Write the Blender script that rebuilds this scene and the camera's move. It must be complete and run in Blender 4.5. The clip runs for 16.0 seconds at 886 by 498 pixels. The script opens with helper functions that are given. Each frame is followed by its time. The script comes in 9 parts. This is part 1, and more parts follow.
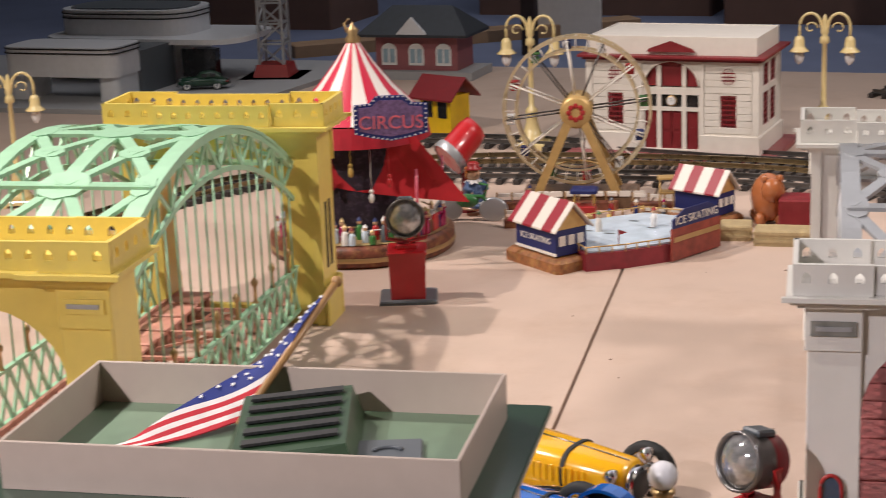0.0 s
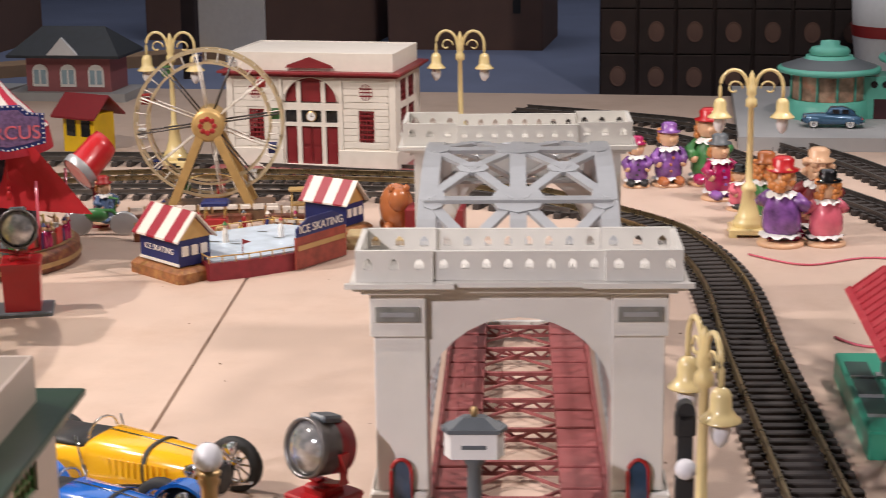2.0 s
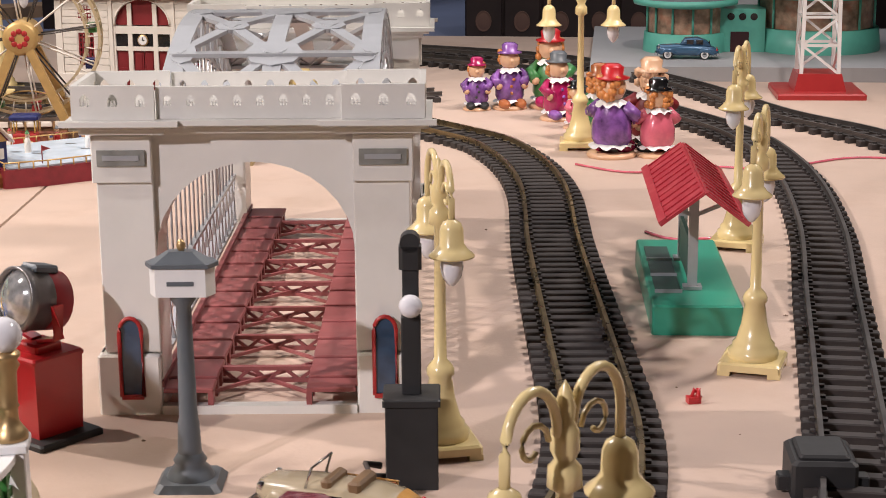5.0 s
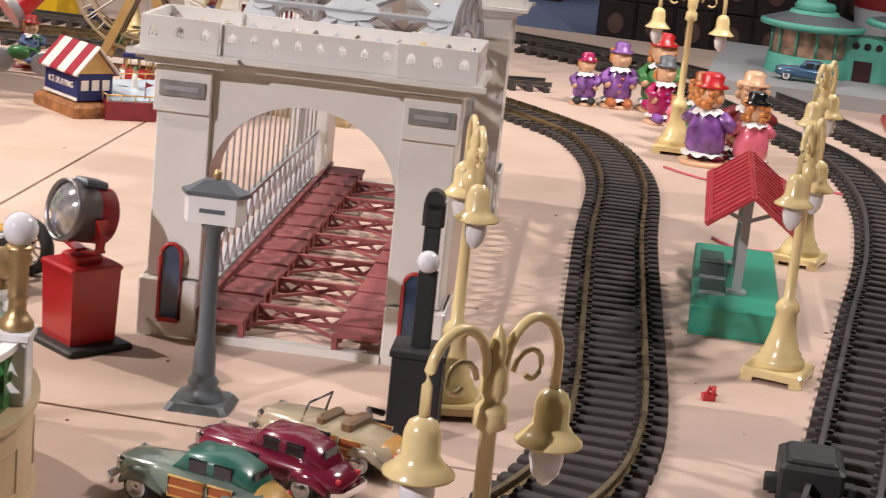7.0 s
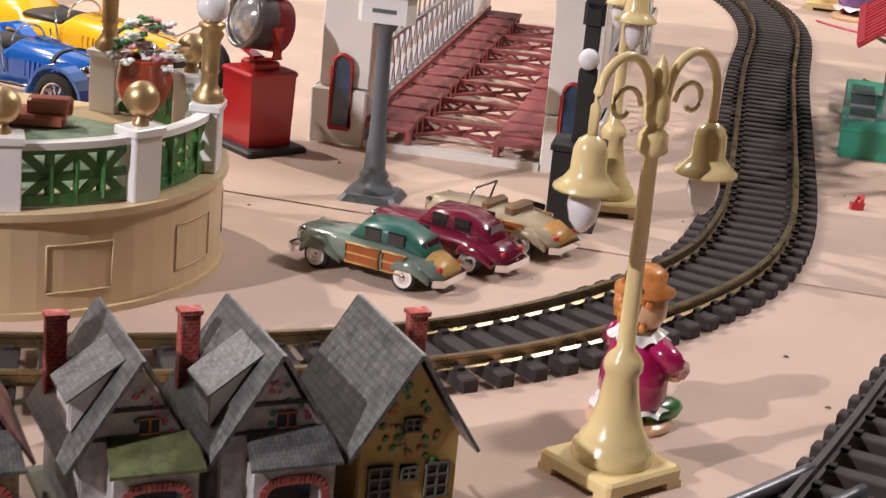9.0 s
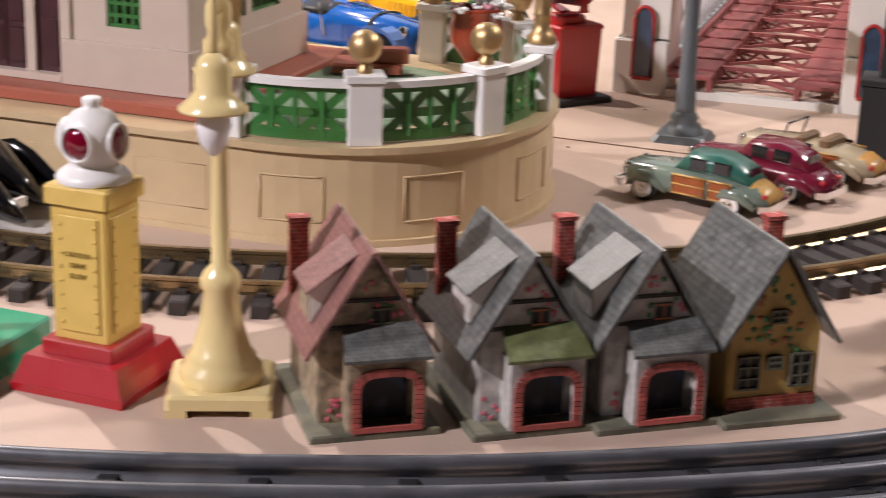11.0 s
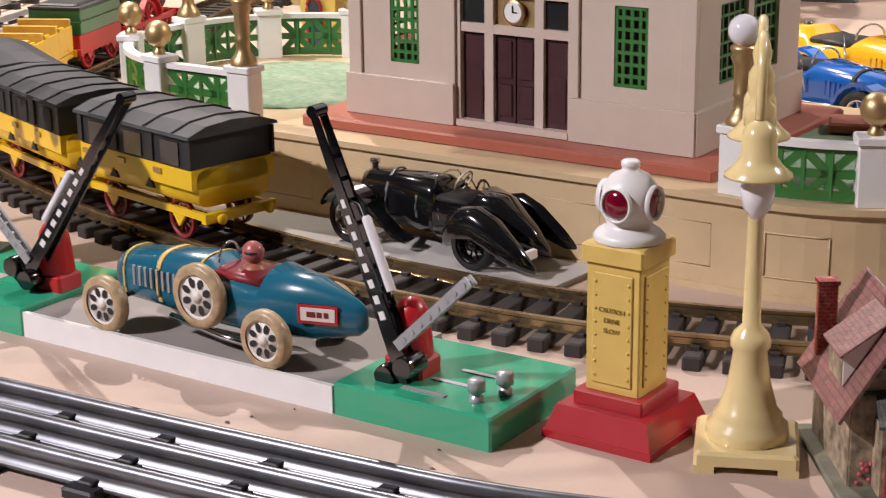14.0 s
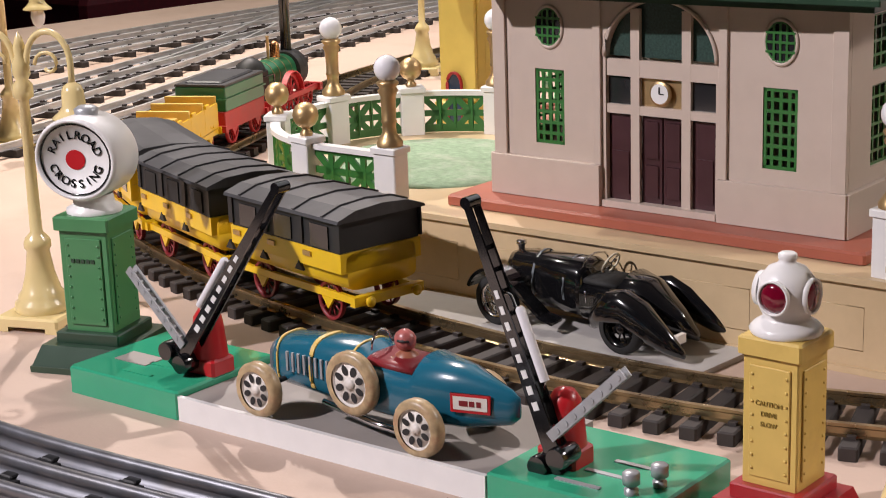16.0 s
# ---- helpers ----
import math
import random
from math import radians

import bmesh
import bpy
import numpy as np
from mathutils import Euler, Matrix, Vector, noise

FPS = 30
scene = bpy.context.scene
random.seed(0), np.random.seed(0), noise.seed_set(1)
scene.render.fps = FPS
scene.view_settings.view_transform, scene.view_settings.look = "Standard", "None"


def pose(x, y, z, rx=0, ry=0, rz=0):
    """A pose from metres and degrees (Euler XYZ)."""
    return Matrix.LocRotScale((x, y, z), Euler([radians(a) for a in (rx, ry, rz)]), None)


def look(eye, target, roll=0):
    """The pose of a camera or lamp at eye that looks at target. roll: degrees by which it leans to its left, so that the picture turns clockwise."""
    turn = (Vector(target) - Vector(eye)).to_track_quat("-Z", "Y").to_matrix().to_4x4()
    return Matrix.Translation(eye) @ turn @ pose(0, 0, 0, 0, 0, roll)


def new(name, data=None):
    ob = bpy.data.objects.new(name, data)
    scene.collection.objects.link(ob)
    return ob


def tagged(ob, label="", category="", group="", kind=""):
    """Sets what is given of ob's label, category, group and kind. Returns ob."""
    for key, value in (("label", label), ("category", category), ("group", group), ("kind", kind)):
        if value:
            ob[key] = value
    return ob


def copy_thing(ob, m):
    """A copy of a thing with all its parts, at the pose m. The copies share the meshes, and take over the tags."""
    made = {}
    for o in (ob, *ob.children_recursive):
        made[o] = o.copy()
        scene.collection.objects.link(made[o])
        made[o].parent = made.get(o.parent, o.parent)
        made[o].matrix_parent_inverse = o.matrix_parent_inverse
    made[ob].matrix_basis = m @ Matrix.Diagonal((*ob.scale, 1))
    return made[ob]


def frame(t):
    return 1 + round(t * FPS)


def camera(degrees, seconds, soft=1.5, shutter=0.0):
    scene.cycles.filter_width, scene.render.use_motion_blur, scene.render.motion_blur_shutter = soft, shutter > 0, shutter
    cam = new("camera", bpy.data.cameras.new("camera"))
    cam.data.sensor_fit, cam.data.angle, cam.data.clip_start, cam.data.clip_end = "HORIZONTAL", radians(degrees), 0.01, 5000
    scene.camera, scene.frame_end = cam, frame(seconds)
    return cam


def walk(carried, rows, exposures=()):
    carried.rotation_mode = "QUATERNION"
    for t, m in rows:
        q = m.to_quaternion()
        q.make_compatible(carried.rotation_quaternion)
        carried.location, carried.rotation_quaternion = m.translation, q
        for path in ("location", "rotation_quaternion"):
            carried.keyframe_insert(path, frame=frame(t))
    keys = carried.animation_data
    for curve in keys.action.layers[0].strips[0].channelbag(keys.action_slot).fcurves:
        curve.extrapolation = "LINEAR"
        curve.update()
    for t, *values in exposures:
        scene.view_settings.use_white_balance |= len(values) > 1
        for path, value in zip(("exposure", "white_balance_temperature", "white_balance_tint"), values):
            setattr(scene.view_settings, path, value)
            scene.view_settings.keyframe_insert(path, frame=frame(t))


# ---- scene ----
cam = camera(28.7, 16.0, soft=0.8, shutter=0.5)
PATH = [
    (0, (0.736, -0.936, 0.726), (0.061, 0.878, 0.221), -2.2),
    (0.5, (0.756, -0.933, 0.726), (0.162, 0.911, 0.231), -1.7),
    (1, (0.785, -0.93, 0.721), (0.288, 0.945, 0.236), -1.2),
    (1.5, (0.819, -0.912, 0.705), (0.412, 0.988, 0.229), -1.0),
    (2, (0.868, -0.919, 0.682), (0.515, 0.992, 0.21), -0.8),
    (2.5, (0.929, -0.915, 0.666), (0.611, 1.003, 0.197), -0.6),
    (3, (0.957, -0.904, 0.622), (0.65, 1.013, 0.144), -0.5),
    (3.5, (0.987, -0.89, 0.587), (0.687, 1.028, 0.106), -0.7),
    (4, (1.001, -0.861, 0.558), (0.711, 1.059, 0.077), -0.9),
    (4.5, (1.01, -0.82, 0.536), (0.73, 1.102, 0.059), -1.0),
    (4.7, (1.013, -0.813, 0.524), (0.741, 1.111, 0.051), -0.9),
    (6.8, (1.122, -0.835, 0.495), (0.717, 1.066, 0.02), 5.7),
    (7, (1.122, -0.84, 0.497), (0.699, 1.055, 0.017), 6.0),
    (7.5, (1.115, -0.856, 0.477), (0.644, 1.022, -0.026), 6.5),
    (7.6, (1.117, -0.862, 0.469), (0.634, 1.012, -0.038), 6.5),
    (8, (1.134, -0.903, 0.461), (0.622, 0.953, -0.079), 6.2),
    (8.2, (1.144, -0.911, 0.454), (0.618, 0.937, -0.102), 6.1),
    (10.3, (1.13, -1.015, 0.398), (0.445, 0.76, -0.219), 3.0),
    (10.5, (1.123, -1.027, 0.398), (0.401, 0.733, -0.219), 2.5),
    (11, (1.104, -1.053, 0.394), (0.298, 0.67, -0.223), 1.9),
    (11.5, (1.082, -1.077, 0.397), (0.167, 0.591, -0.221), 1.0),
    (12, (1.067, -1.096, 0.401), (0.059, 0.519, -0.214), 0.4),
    (12.5, (1.063, -1.104, 0.4), (-0.019, 0.464, -0.209), 0.0),
    (13, (1.06, -1.109, 0.402), (-0.076, 0.423, -0.2), -0.2),
    (13.5, (1.057, -1.109, 0.403), (-0.119, 0.397, -0.187), -0.5),
    (14, (1.059, -1.112, 0.411), (-0.153, 0.372, -0.162), -0.7),
    (14.5, (1.062, -1.12, 0.418), (-0.19, 0.338, -0.138), -1.0),
    (15, (1.05, -1.126, 0.423), (-0.241, 0.302, -0.117), -1.4),
    (15.5, (1.046, -1.123, 0.427), (-0.271, 0.287, -0.098), -1.7),
    (16, (1.045, -1.12, 0.433), (-0.288, 0.282, -0.075), -1.9),
]
walk(cam, [(t, look(eye, target, roll)) for t, eye, target, roll in PATH], exposures=[(0.0, -0.3), (1.0, -0.22), (2.5, 0.0), (4.7, 0.05), (6.8, 0.13), (8.2, 0.12), (10.5, 0.30), (12.0, 0.12), (14.0, 0.06), (16.0, 0.0)])


# ---- lights: a dark show room with ceiling spots over the layout, plus added fills ----
world = bpy.data.worlds.new("room_air")
scene.world = world
world.use_nodes = True
world.node_tree.nodes["Background"].inputs[0].default_value = (0.62, 0.66, 0.8, 1)
world.node_tree.nodes["Background"].inputs[1].default_value = 0.02


def spot(name, eye, target, watts, size, radius, color=(1.0, 0.86, 0.72), blend=0.6):
    lamp = bpy.data.lights.new(name, "SPOT")
    lamp.energy, lamp.spot_size, lamp.spot_blend, lamp.shadow_soft_size, lamp.color = watts, radians(size), blend, radius, color
    ob = new(name, lamp)
    ob.matrix_world = look(eye, target)
    return ob


spot("ceiling_spot_key", (-1.5, 1.1, 2.2), (0.4, 0.7, 0), 225, 95, 0.025, (1.0, 0.88, 0.83))
spot("ceiling_spot_left", (-1.35, -0.15, 2.2), (-0.8, 1.0, 0), 260, 74, 0.025, (1.0, 0.91, 0.82))
spot("ceiling_spot_front", (-0.75, -2.35, 1.85), (0.35, -0.2, 0.05), 345, 44, 0.04, (1.0, 0.92, 0.97), 0.9)
spot("ceiling_spot_right", (2.3, 1.8, 2.4), (1.1, 1.2, 0), 225, 80, 0.20, (1.0, 0.90, 0.86))
# added fill that brightens the far end and the white station's facade
spot("back_fill_spot", (1.5, 1.0, 2.5), (0.35, 3.0, 0.1), 135, 52, 0.05, (1.0, 0.90, 0.85), 0.9)
# added area fill in place of the show room's ambient light; no real fixture
panel = bpy.data.lights.new("ambient_fill", "AREA")
panel.shape, panel.size, panel.size_y, panel.energy, panel.color = "RECTANGLE", 5.0, 4.0, 55, (0.95, 0.95, 1.0)
new("ambient_fill", panel).matrix_world = look((0, 4.4, 2.95), (0, 4.4, 0))


# ---- materials ----
def mat(name, color, rough=0.5, metal=0.0, vary=0.12, scale=60.0, bump=0.0, bump_scale=400.0, dirt=None, dirt_amount=0.0, dirt_scale=9.0, clear=0.0, emit=0.0, random_tone=0.0):
    m = bpy.data.materials.new(name)
    m.use_nodes = True
    nt = m.node_tree
    n, l = nt.nodes, nt.links
    b = n["Principled BSDF"]
    b.inputs["Roughness"].default_value, b.inputs["Metallic"].default_value = rough, metal
    b.inputs["Coat Weight"].default_value = clear
    b.inputs["Coat Roughness"].default_value = 0.08
    tc = n.new("ShaderNodeTexCoord")
    no = n.new("ShaderNodeTexNoise")
    no.inputs["Scale"].default_value, no.inputs["Detail"].default_value = scale, 5
    l.new(tc.outputs["Object"], no.inputs["Vector"])
    ramp = n.new("ShaderNodeMapRange")
    ramp.inputs[1].default_value, ramp.inputs[2].default_value = 0.25, 0.75
    ramp.inputs[3].default_value, ramp.inputs[4].default_value = 1 - vary, 1 + vary
    l.new(no.outputs["Fac"], ramp.inputs[0])
    mul = n.new("ShaderNodeVectorMath")
    mul.operation = "SCALE"
    mul.inputs[0].default_value = color[:3]
    l.new(ramp.outputs[0], mul.inputs["Scale"])
    out = mul.outputs[0]
    if random_tone:
        oi = n.new("ShaderNodeObjectInfo")
        mr = n.new("ShaderNodeMapRange")
        mr.inputs[3].default_value, mr.inputs[4].default_value = 1 - random_tone, 1 + random_tone
        l.new(oi.outputs["Random"], mr.inputs[0])
        sc = n.new("ShaderNodeVectorMath")
        sc.operation = "SCALE"
        l.new(out, sc.inputs[0])
        l.new(mr.outputs[0], sc.inputs["Scale"])
        out = sc.outputs[0]
    if dirt:
        n2 = n.new("ShaderNodeTexNoise")
        n2.inputs["Scale"].default_value, n2.inputs["Detail"].default_value, n2.inputs["Roughness"].default_value = dirt_scale, 8, 0.65
        l.new(tc.outputs["Object"], n2.inputs["Vector"])
        r2 = n.new("ShaderNodeMapRange")
        r2.inputs[1].default_value, r2.inputs[2].default_value, r2.inputs[4].default_value = 0.5, 0.72, dirt_amount
        l.new(n2.outputs["Fac"], r2.inputs[0])
        mx = n.new("ShaderNodeMix")
        mx.data_type = "RGBA"
        l.new(r2.outputs[0], mx.inputs["Factor"])
        l.new(out, mx.inputs["A"])
        mx.inputs["B"].default_value = (*dirt[:3], 1)
        out = mx.outputs["Result"]
    l.new(out, b.inputs["Base Color"])
    rr = n.new("ShaderNodeMapRange")
    rr.inputs[3].default_value, rr.inputs[4].default_value = max(0.02, rough * 0.82), min(1, rough * 1.2)
    l.new(no.outputs["Fac"], rr.inputs[0])
    l.new(rr.outputs[0], b.inputs["Roughness"])
    if bump:
        n3 = n.new("ShaderNodeTexNoise")
        n3.inputs["Scale"].default_value, n3.inputs["Detail"].default_value = bump_scale, 4
        l.new(tc.outputs["Object"], n3.inputs["Vector"])
        bp = n.new("ShaderNodeBump")
        bp.inputs["Strength"].default_value, bp.inputs["Distance"].default_value = bump, 0.002
        l.new(n3.outputs["Fac"], bp.inputs["Height"])
        l.new(bp.outputs["Normal"], b.inputs["Normal"])
    if emit:
        b.inputs["Emission Color"].default_value = (*color[:3], 1)
        b.inputs["Emission Strength"].default_value = emit
    return m


def glass(name, color=(1, 1, 1), rough=0.03):
    m = bpy.data.materials.new(name)
    m.use_nodes = True
    b = m.node_tree.nodes["Principled BSDF"]
    b.inputs["Base Color"].default_value = (*color, 1)
    b.inputs["Transmission Weight"].default_value, b.inputs["Roughness"].default_value, b.inputs["IOR"].default_value = 1.0, rough, 1.3
    return m


def stripes(name, a, b_, across, count, rough=0.45):
    """Painted stripes round the z axis (across = 'angle') or along object x."""
    m = mat(name, a, rough, vary=0.06)
    nt = m.node_tree
    n, l = nt.nodes, nt.links
    tc = n.new("ShaderNodeTexCoord")
    sep = n.new("ShaderNodeSeparateXYZ")
    l.new(tc.outputs["Object"], sep.inputs[0])
    if across == "angle":
        at = n.new("ShaderNodeMath")
        at.operation = "ARCTAN2"
        l.new(sep.outputs["Y"], at.inputs[0])
        l.new(sep.outputs["X"], at.inputs[1])
        src, k = at.outputs[0], count / 2
    else:
        src, k = sep.outputs["X"], count * math.pi
    mu = n.new("ShaderNodeMath")
    mu.operation, mu.inputs[1].default_value = "MULTIPLY", k * 1.0
    l.new(src, mu.inputs[0])
    si = n.new("ShaderNodeMath")
    si.operation = "SINE"
    l.new(mu.outputs[0], si.inputs[0])
    gt = n.new("ShaderNodeMath")
    gt.operation, gt.inputs[1].default_value = "GREATER_THAN", 0.0
    l.new(si.outputs[0], gt.inputs[0])
    mx = n.new("ShaderNodeMix")
    mx.data_type = "RGBA"
    l.new(gt.outputs[0], mx.inputs["Factor"])
    mx.inputs["A"].default_value, mx.inputs["B"].default_value = (*a, 1), (*b_, 1)
    l.new(mx.outputs["Result"], n["Principled BSDF"].inputs["Base Color"])
    return m


def printed(m, axes, width, row, joint, amount):
    """Adds printed courses (shingles, bricks) over a material; axes: object axes along and across the course."""
    nt = m.node_tree
    n, l = nt.nodes, nt.links
    b = n["Principled BSDF"]
    src = b.inputs["Base Color"].links[0].from_socket
    tc, sep, com, br = n.new("ShaderNodeTexCoord"), n.new("ShaderNodeSeparateXYZ"), n.new("ShaderNodeCombineXYZ"), n.new("ShaderNodeTexBrick")
    l.new(tc.outputs["Object"], sep.inputs[0])
    l.new(sep.outputs[axes[0]], com.inputs["X"])
    l.new(sep.outputs[axes[1]], com.inputs["Y"])
    l.new(com.outputs[0], br.inputs["Vector"])
    br.inputs["Scale"].default_value, br.inputs["Mortar Size"].default_value, br.inputs["Brick Width"].default_value, br.inputs["Row Height"].default_value = 1.0, joint, width, row
    br.inputs["Color1"].default_value, br.inputs["Color2"].default_value, br.inputs["Mortar"].default_value = (1.15, 1.12, 1.1, 1), (0.82, 0.84, 0.88, 1), (amount, amount, amount, 1)
    mx = n.new("ShaderNodeVectorMath")
    mx.operation = "MULTIPLY"
    l.new(src, mx.inputs[0])
    l.new(br.outputs["Color"], mx.inputs[1])
    l.new(mx.outputs[0], b.inputs["Base Color"])
    return m


TABLE = mat("painted_plywood", (0.53, 0.40, 0.325), 0.6, vary=0.05, scale=14, bump=0.12, bump_scale=220, dirt=(0.44, 0.31, 0.235), dirt_amount=0.65, dirt_scale=6)
GREYBOARD = mat("grey_board", (0.36, 0.36, 0.37), 0.7, vary=0.05, scale=20, bump=0.1, dirt=(0.28, 0.28, 0.3), dirt_amount=0.4, dirt_scale=4)
FLOORM = mat("grey_blue_floor", (0.10, 0.11, 0.16), 0.8, vary=0.1, scale=8)
WALLM = mat("dark_room_wall", (0.05, 0.045, 0.045), 0.9, vary=0.15, scale=5)
CARD = mat("brown_cardboard", (0.16, 0.09, 0.07), 0.85, vary=0.1, scale=12, bump=0.1)
DARKWOOD = mat("dark_stained_wood", (0.028, 0.016, 0.014), 0.6, vary=0.3, scale=16, bump=0.1)
CREAM = mat("cream_enamel", (0.72, 0.70, 0.66), 0.35, vary=0.03, scale=30, clear=0.3, dirt=(0.55, 0.52, 0.47), dirt_amount=0.35, dirt_scale=7)
SILVER = mat("silver_enamel", (0.42, 0.43, 0.45), 0.38, 0.35, vary=0.06, clear=0.2)
MAROON = mat("maroon_enamel", (0.27, 0.075, 0.075), 0.45, vary=0.12, dirt=(0.33, 0.14, 0.13), dirt_amount=0.5)
YELLOWB = mat("cream_yellow_enamel", (0.78, 0.62, 0.15), 0.4, vary=0.04, clear=0.3, dirt=(0.6, 0.42, 0.1), dirt_amount=0.3)
MINT = mat("pea_green_enamel", (0.36, 0.62, 0.42), 0.4, vary=0.05, clear=0.3)
BEIGE = mat("beige_enamel", (0.56, 0.46, 0.39), 0.45, vary=0.03, clear=0.15, dirt=(0.48, 0.38, 0.31), dirt_amount=0.4, dirt_scale=6)
TAN = mat("tan_enamel", (0.62, 0.47, 0.28), 0.42, vary=0.04, clear=0.2, dirt=(0.48, 0.34, 0.19), dirt_amount=0.5, dirt_scale=7)
TERRA = mat("terracotta_enamel", (0.36, 0.10, 0.06), 0.45, vary=0.06)
GREEN = mat("dark_green_enamel", (0.035, 0.16, 0.035), 0.35, vary=0.08, clear=0.3)
ROOFGREEN = mat("sage_green_enamel", (0.16, 0.24, 0.16), 0.4, vary=0.08)
DEEPGREEN = mat("bottle_green_enamel", (0.02, 0.055, 0.03), 0.35, vary=0.1, clear=0.3)
CRANEGREEN = mat("emerald_plastic", (0.035, 0.36, 0.20), 0.16, vary=0.03, clear=0.4)
WHITE = mat("white_enamel", (0.80, 0.79, 0.78), 0.35, vary=0.03, clear=0.3)
OFFWHITE = mat("ivory_paint", (0.74, 0.69, 0.63), 0.5, vary=0.04, dirt=(0.6, 0.52, 0.45), dirt_amount=0.3)
RED = mat("red_enamel", (0.48, 0.014, 0.02), 0.32, vary=0.06, clear=0.4)
DKRED = mat("oxblood_paint", (0.20, 0.015, 0.02), 0.45, vary=0.1)
BLACK = mat("black_enamel", (0.006, 0.006, 0.007), 0.14, vary=0.1, clear=0.8)
MATBLACK = mat("black_plastic", (0.02, 0.02, 0.021), 0.55, vary=0.15)
RUBBER = mat("black_rubber", (0.018, 0.018, 0.018), 0.75, vary=0.2)
GOLD = mat("brass", (0.52, 0.36, 0.18), 0.40, 0.8, vary=0.1)
BULB = mat("opal_bulb", (0.78, 0.77, 0.80), 0.12, vary=0.02, clear=0.6)
LAMPY = mat("cream_lamp_enamel", (0.76, 0.61, 0.30), 0.25, vary=0.03, clear=0.5)
TIES = mat("black_brown_ties", (0.035, 0.028, 0.026), 0.7, vary=0.3, scale=90)
RAILBRASS = mat("worn_brass_rail", (0.36, 0.27, 0.15), 0.28, 0.88, vary=0.25, scale=40, dirt=(0.10, 0.08, 0.06), dirt_amount=0.6, dirt_scale=30)
RAILSTEEL = mat("tinplate_rail", (0.17, 0.175, 0.195), 0.36, 0.6, vary=0.25, scale=40, dirt=(0.15, 0.14, 0.13), dirt_amount=0.6, dirt_scale=25)
YARDRAIL = mat("bright_tin_rail", (0.62, 0.62, 0.62), 0.42, 0.5, vary=0.15, scale=40)
RAILDARK = mat("dull_dark_rail", (0.11, 0.10, 0.095), 0.4, 0.6, vary=0.3, scale=40)
BRICKY = mat("chipped_yellow_paint", (0.68, 0.48, 0.13), 0.45, vary=0.06, dirt=(0.45, 0.30, 0.07), dirt_amount=0.5, dirt_scale=20)
SIGRED = mat("signal_red_enamel", (0.36, 0.02, 0.02), 0.4, vary=0.08, clear=0.2)
CHROME = mat("chrome", (0.75, 0.75, 0.76), 0.12, 1.0, vary=0.03)
STEELGREY = mat("slate_grey_enamel", (0.11, 0.125, 0.14), 0.4, vary=0.06)
DARKINT = mat("dark_doors", (0.055, 0.018, 0.022), 0.4, vary=0.15)
MINTBED = mat("flocked_green_bed", (0.22, 0.31, 0.20), 0.95, vary=0.25, scale=150, bump=0.6, bump_scale=900, dirt=(0.42, 0.44, 0.36), dirt_amount=0.6, dirt_scale=30)
COACHY = mat("canary_plastic", (0.78, 0.50, 0.012), 0.35, vary=0.05, clear=0.15)
COACHROOF = mat("grey_black_roof", (0.05, 0.05, 0.055), 0.42, vary=0.3, scale=30, dirt=(0.12, 0.12, 0.12), dirt_amount=0.35, dirt_scale=25)
LOCOGREEN = mat("loco_green", (0.02, 0.17, 0.075), 0.3, vary=0.08, clear=0.3)
LOCORED = mat("loco_red", (0.50, 0.025, 0.03), 0.4, vary=0.08)
COPPER = mat("copper", (0.75, 0.36, 0.18), 0.25, 1.0, vary=0.06)
RUBY = mat("ruby_glass", (0.16, 0.003, 0.018), 0.08, vary=0.1, clear=0.8)
TEAL = mat("teal_tinplate", (0.012, 0.12, 0.19), 0.25, vary=0.06, clear=0.6)
DRABGREEN = mat("worn_drab_litho", (0.13, 0.13, 0.095), 0.55, vary=0.3, scale=70, dirt=(0.25, 0.22, 0.13), dirt_amount=0.7, dirt_scale=40)
SLATE = mat("litho_slate_roof", (0.12, 0.125, 0.12), 0.4, vary=0.45, scale=120, bump=0.2, bump_scale=300, clear=0.2)
PINKROOF = mat("litho_rose_roof", (0.27, 0.13, 0.115), 0.4, vary=0.25, scale=110, bump=0.2, bump_scale=300, clear=0.2)
LITHOWALL = mat("litho_cottage_wall", (0.32, 0.25, 0.17), 0.5, vary=0.75, scale=150, dirt=(0.07, 0.055, 0.04), dirt_amount=0.9, dirt_scale=55)
LITHOYELLOW = mat("litho_ochre_wall", (0.50, 0.33, 0.10), 0.45, vary=0.12, scale=60, dirt=(0.14, 0.14, 0.05), dirt_amount=0.5, dirt_scale=50)
BRICKRED = mat("litho_brick", (0.27, 0.05, 0.04), 0.5, vary=0.3, scale=140, dirt=(0.5, 0.30, 0.26), dirt_amount=0.7, dirt_scale=160)
printed(SLATE, ("Y", "X"), 0.0042, 0.0023, 0.0003, 0.65)
printed(PINKROOF, ("Y", "X"), 0.0042, 0.0023, 0.0003, 0.7)
printed(BRICKRED, ("X", "Z"), 0.0042, 0.0022, 0.0004, 1.7)
ROADGREY = mat("grey_road_paint", (0.30, 0.27, 0.25), 0.6, vary=0.08, scale=30)
TURQ = mat("turquoise_enamel", (0.14, 0.52, 0.42), 0.4, vary=0.05, clear=0.2)
PALEBLUE = mat("ice_white_blue", (0.52, 0.62, 0.72), 0.25, vary=0.12, scale=40)
NAVY = mat("navy_paint", (0.012, 0.02, 0.11), 0.45, vary=0.1)
ORANGE = mat("amber_glaze", (0.40, 0.13, 0.045), 0.25, vary=0.1, clear=0.5)
PURPLE = mat("purple_glaze", (0.20, 0.08, 0.30), 0.25, vary=0.8, scale=45, clear=0.6)
PINK = mat("rose_glaze", (0.66, 0.14, 0.20), 0.2, vary=0.15, clear=0.5)
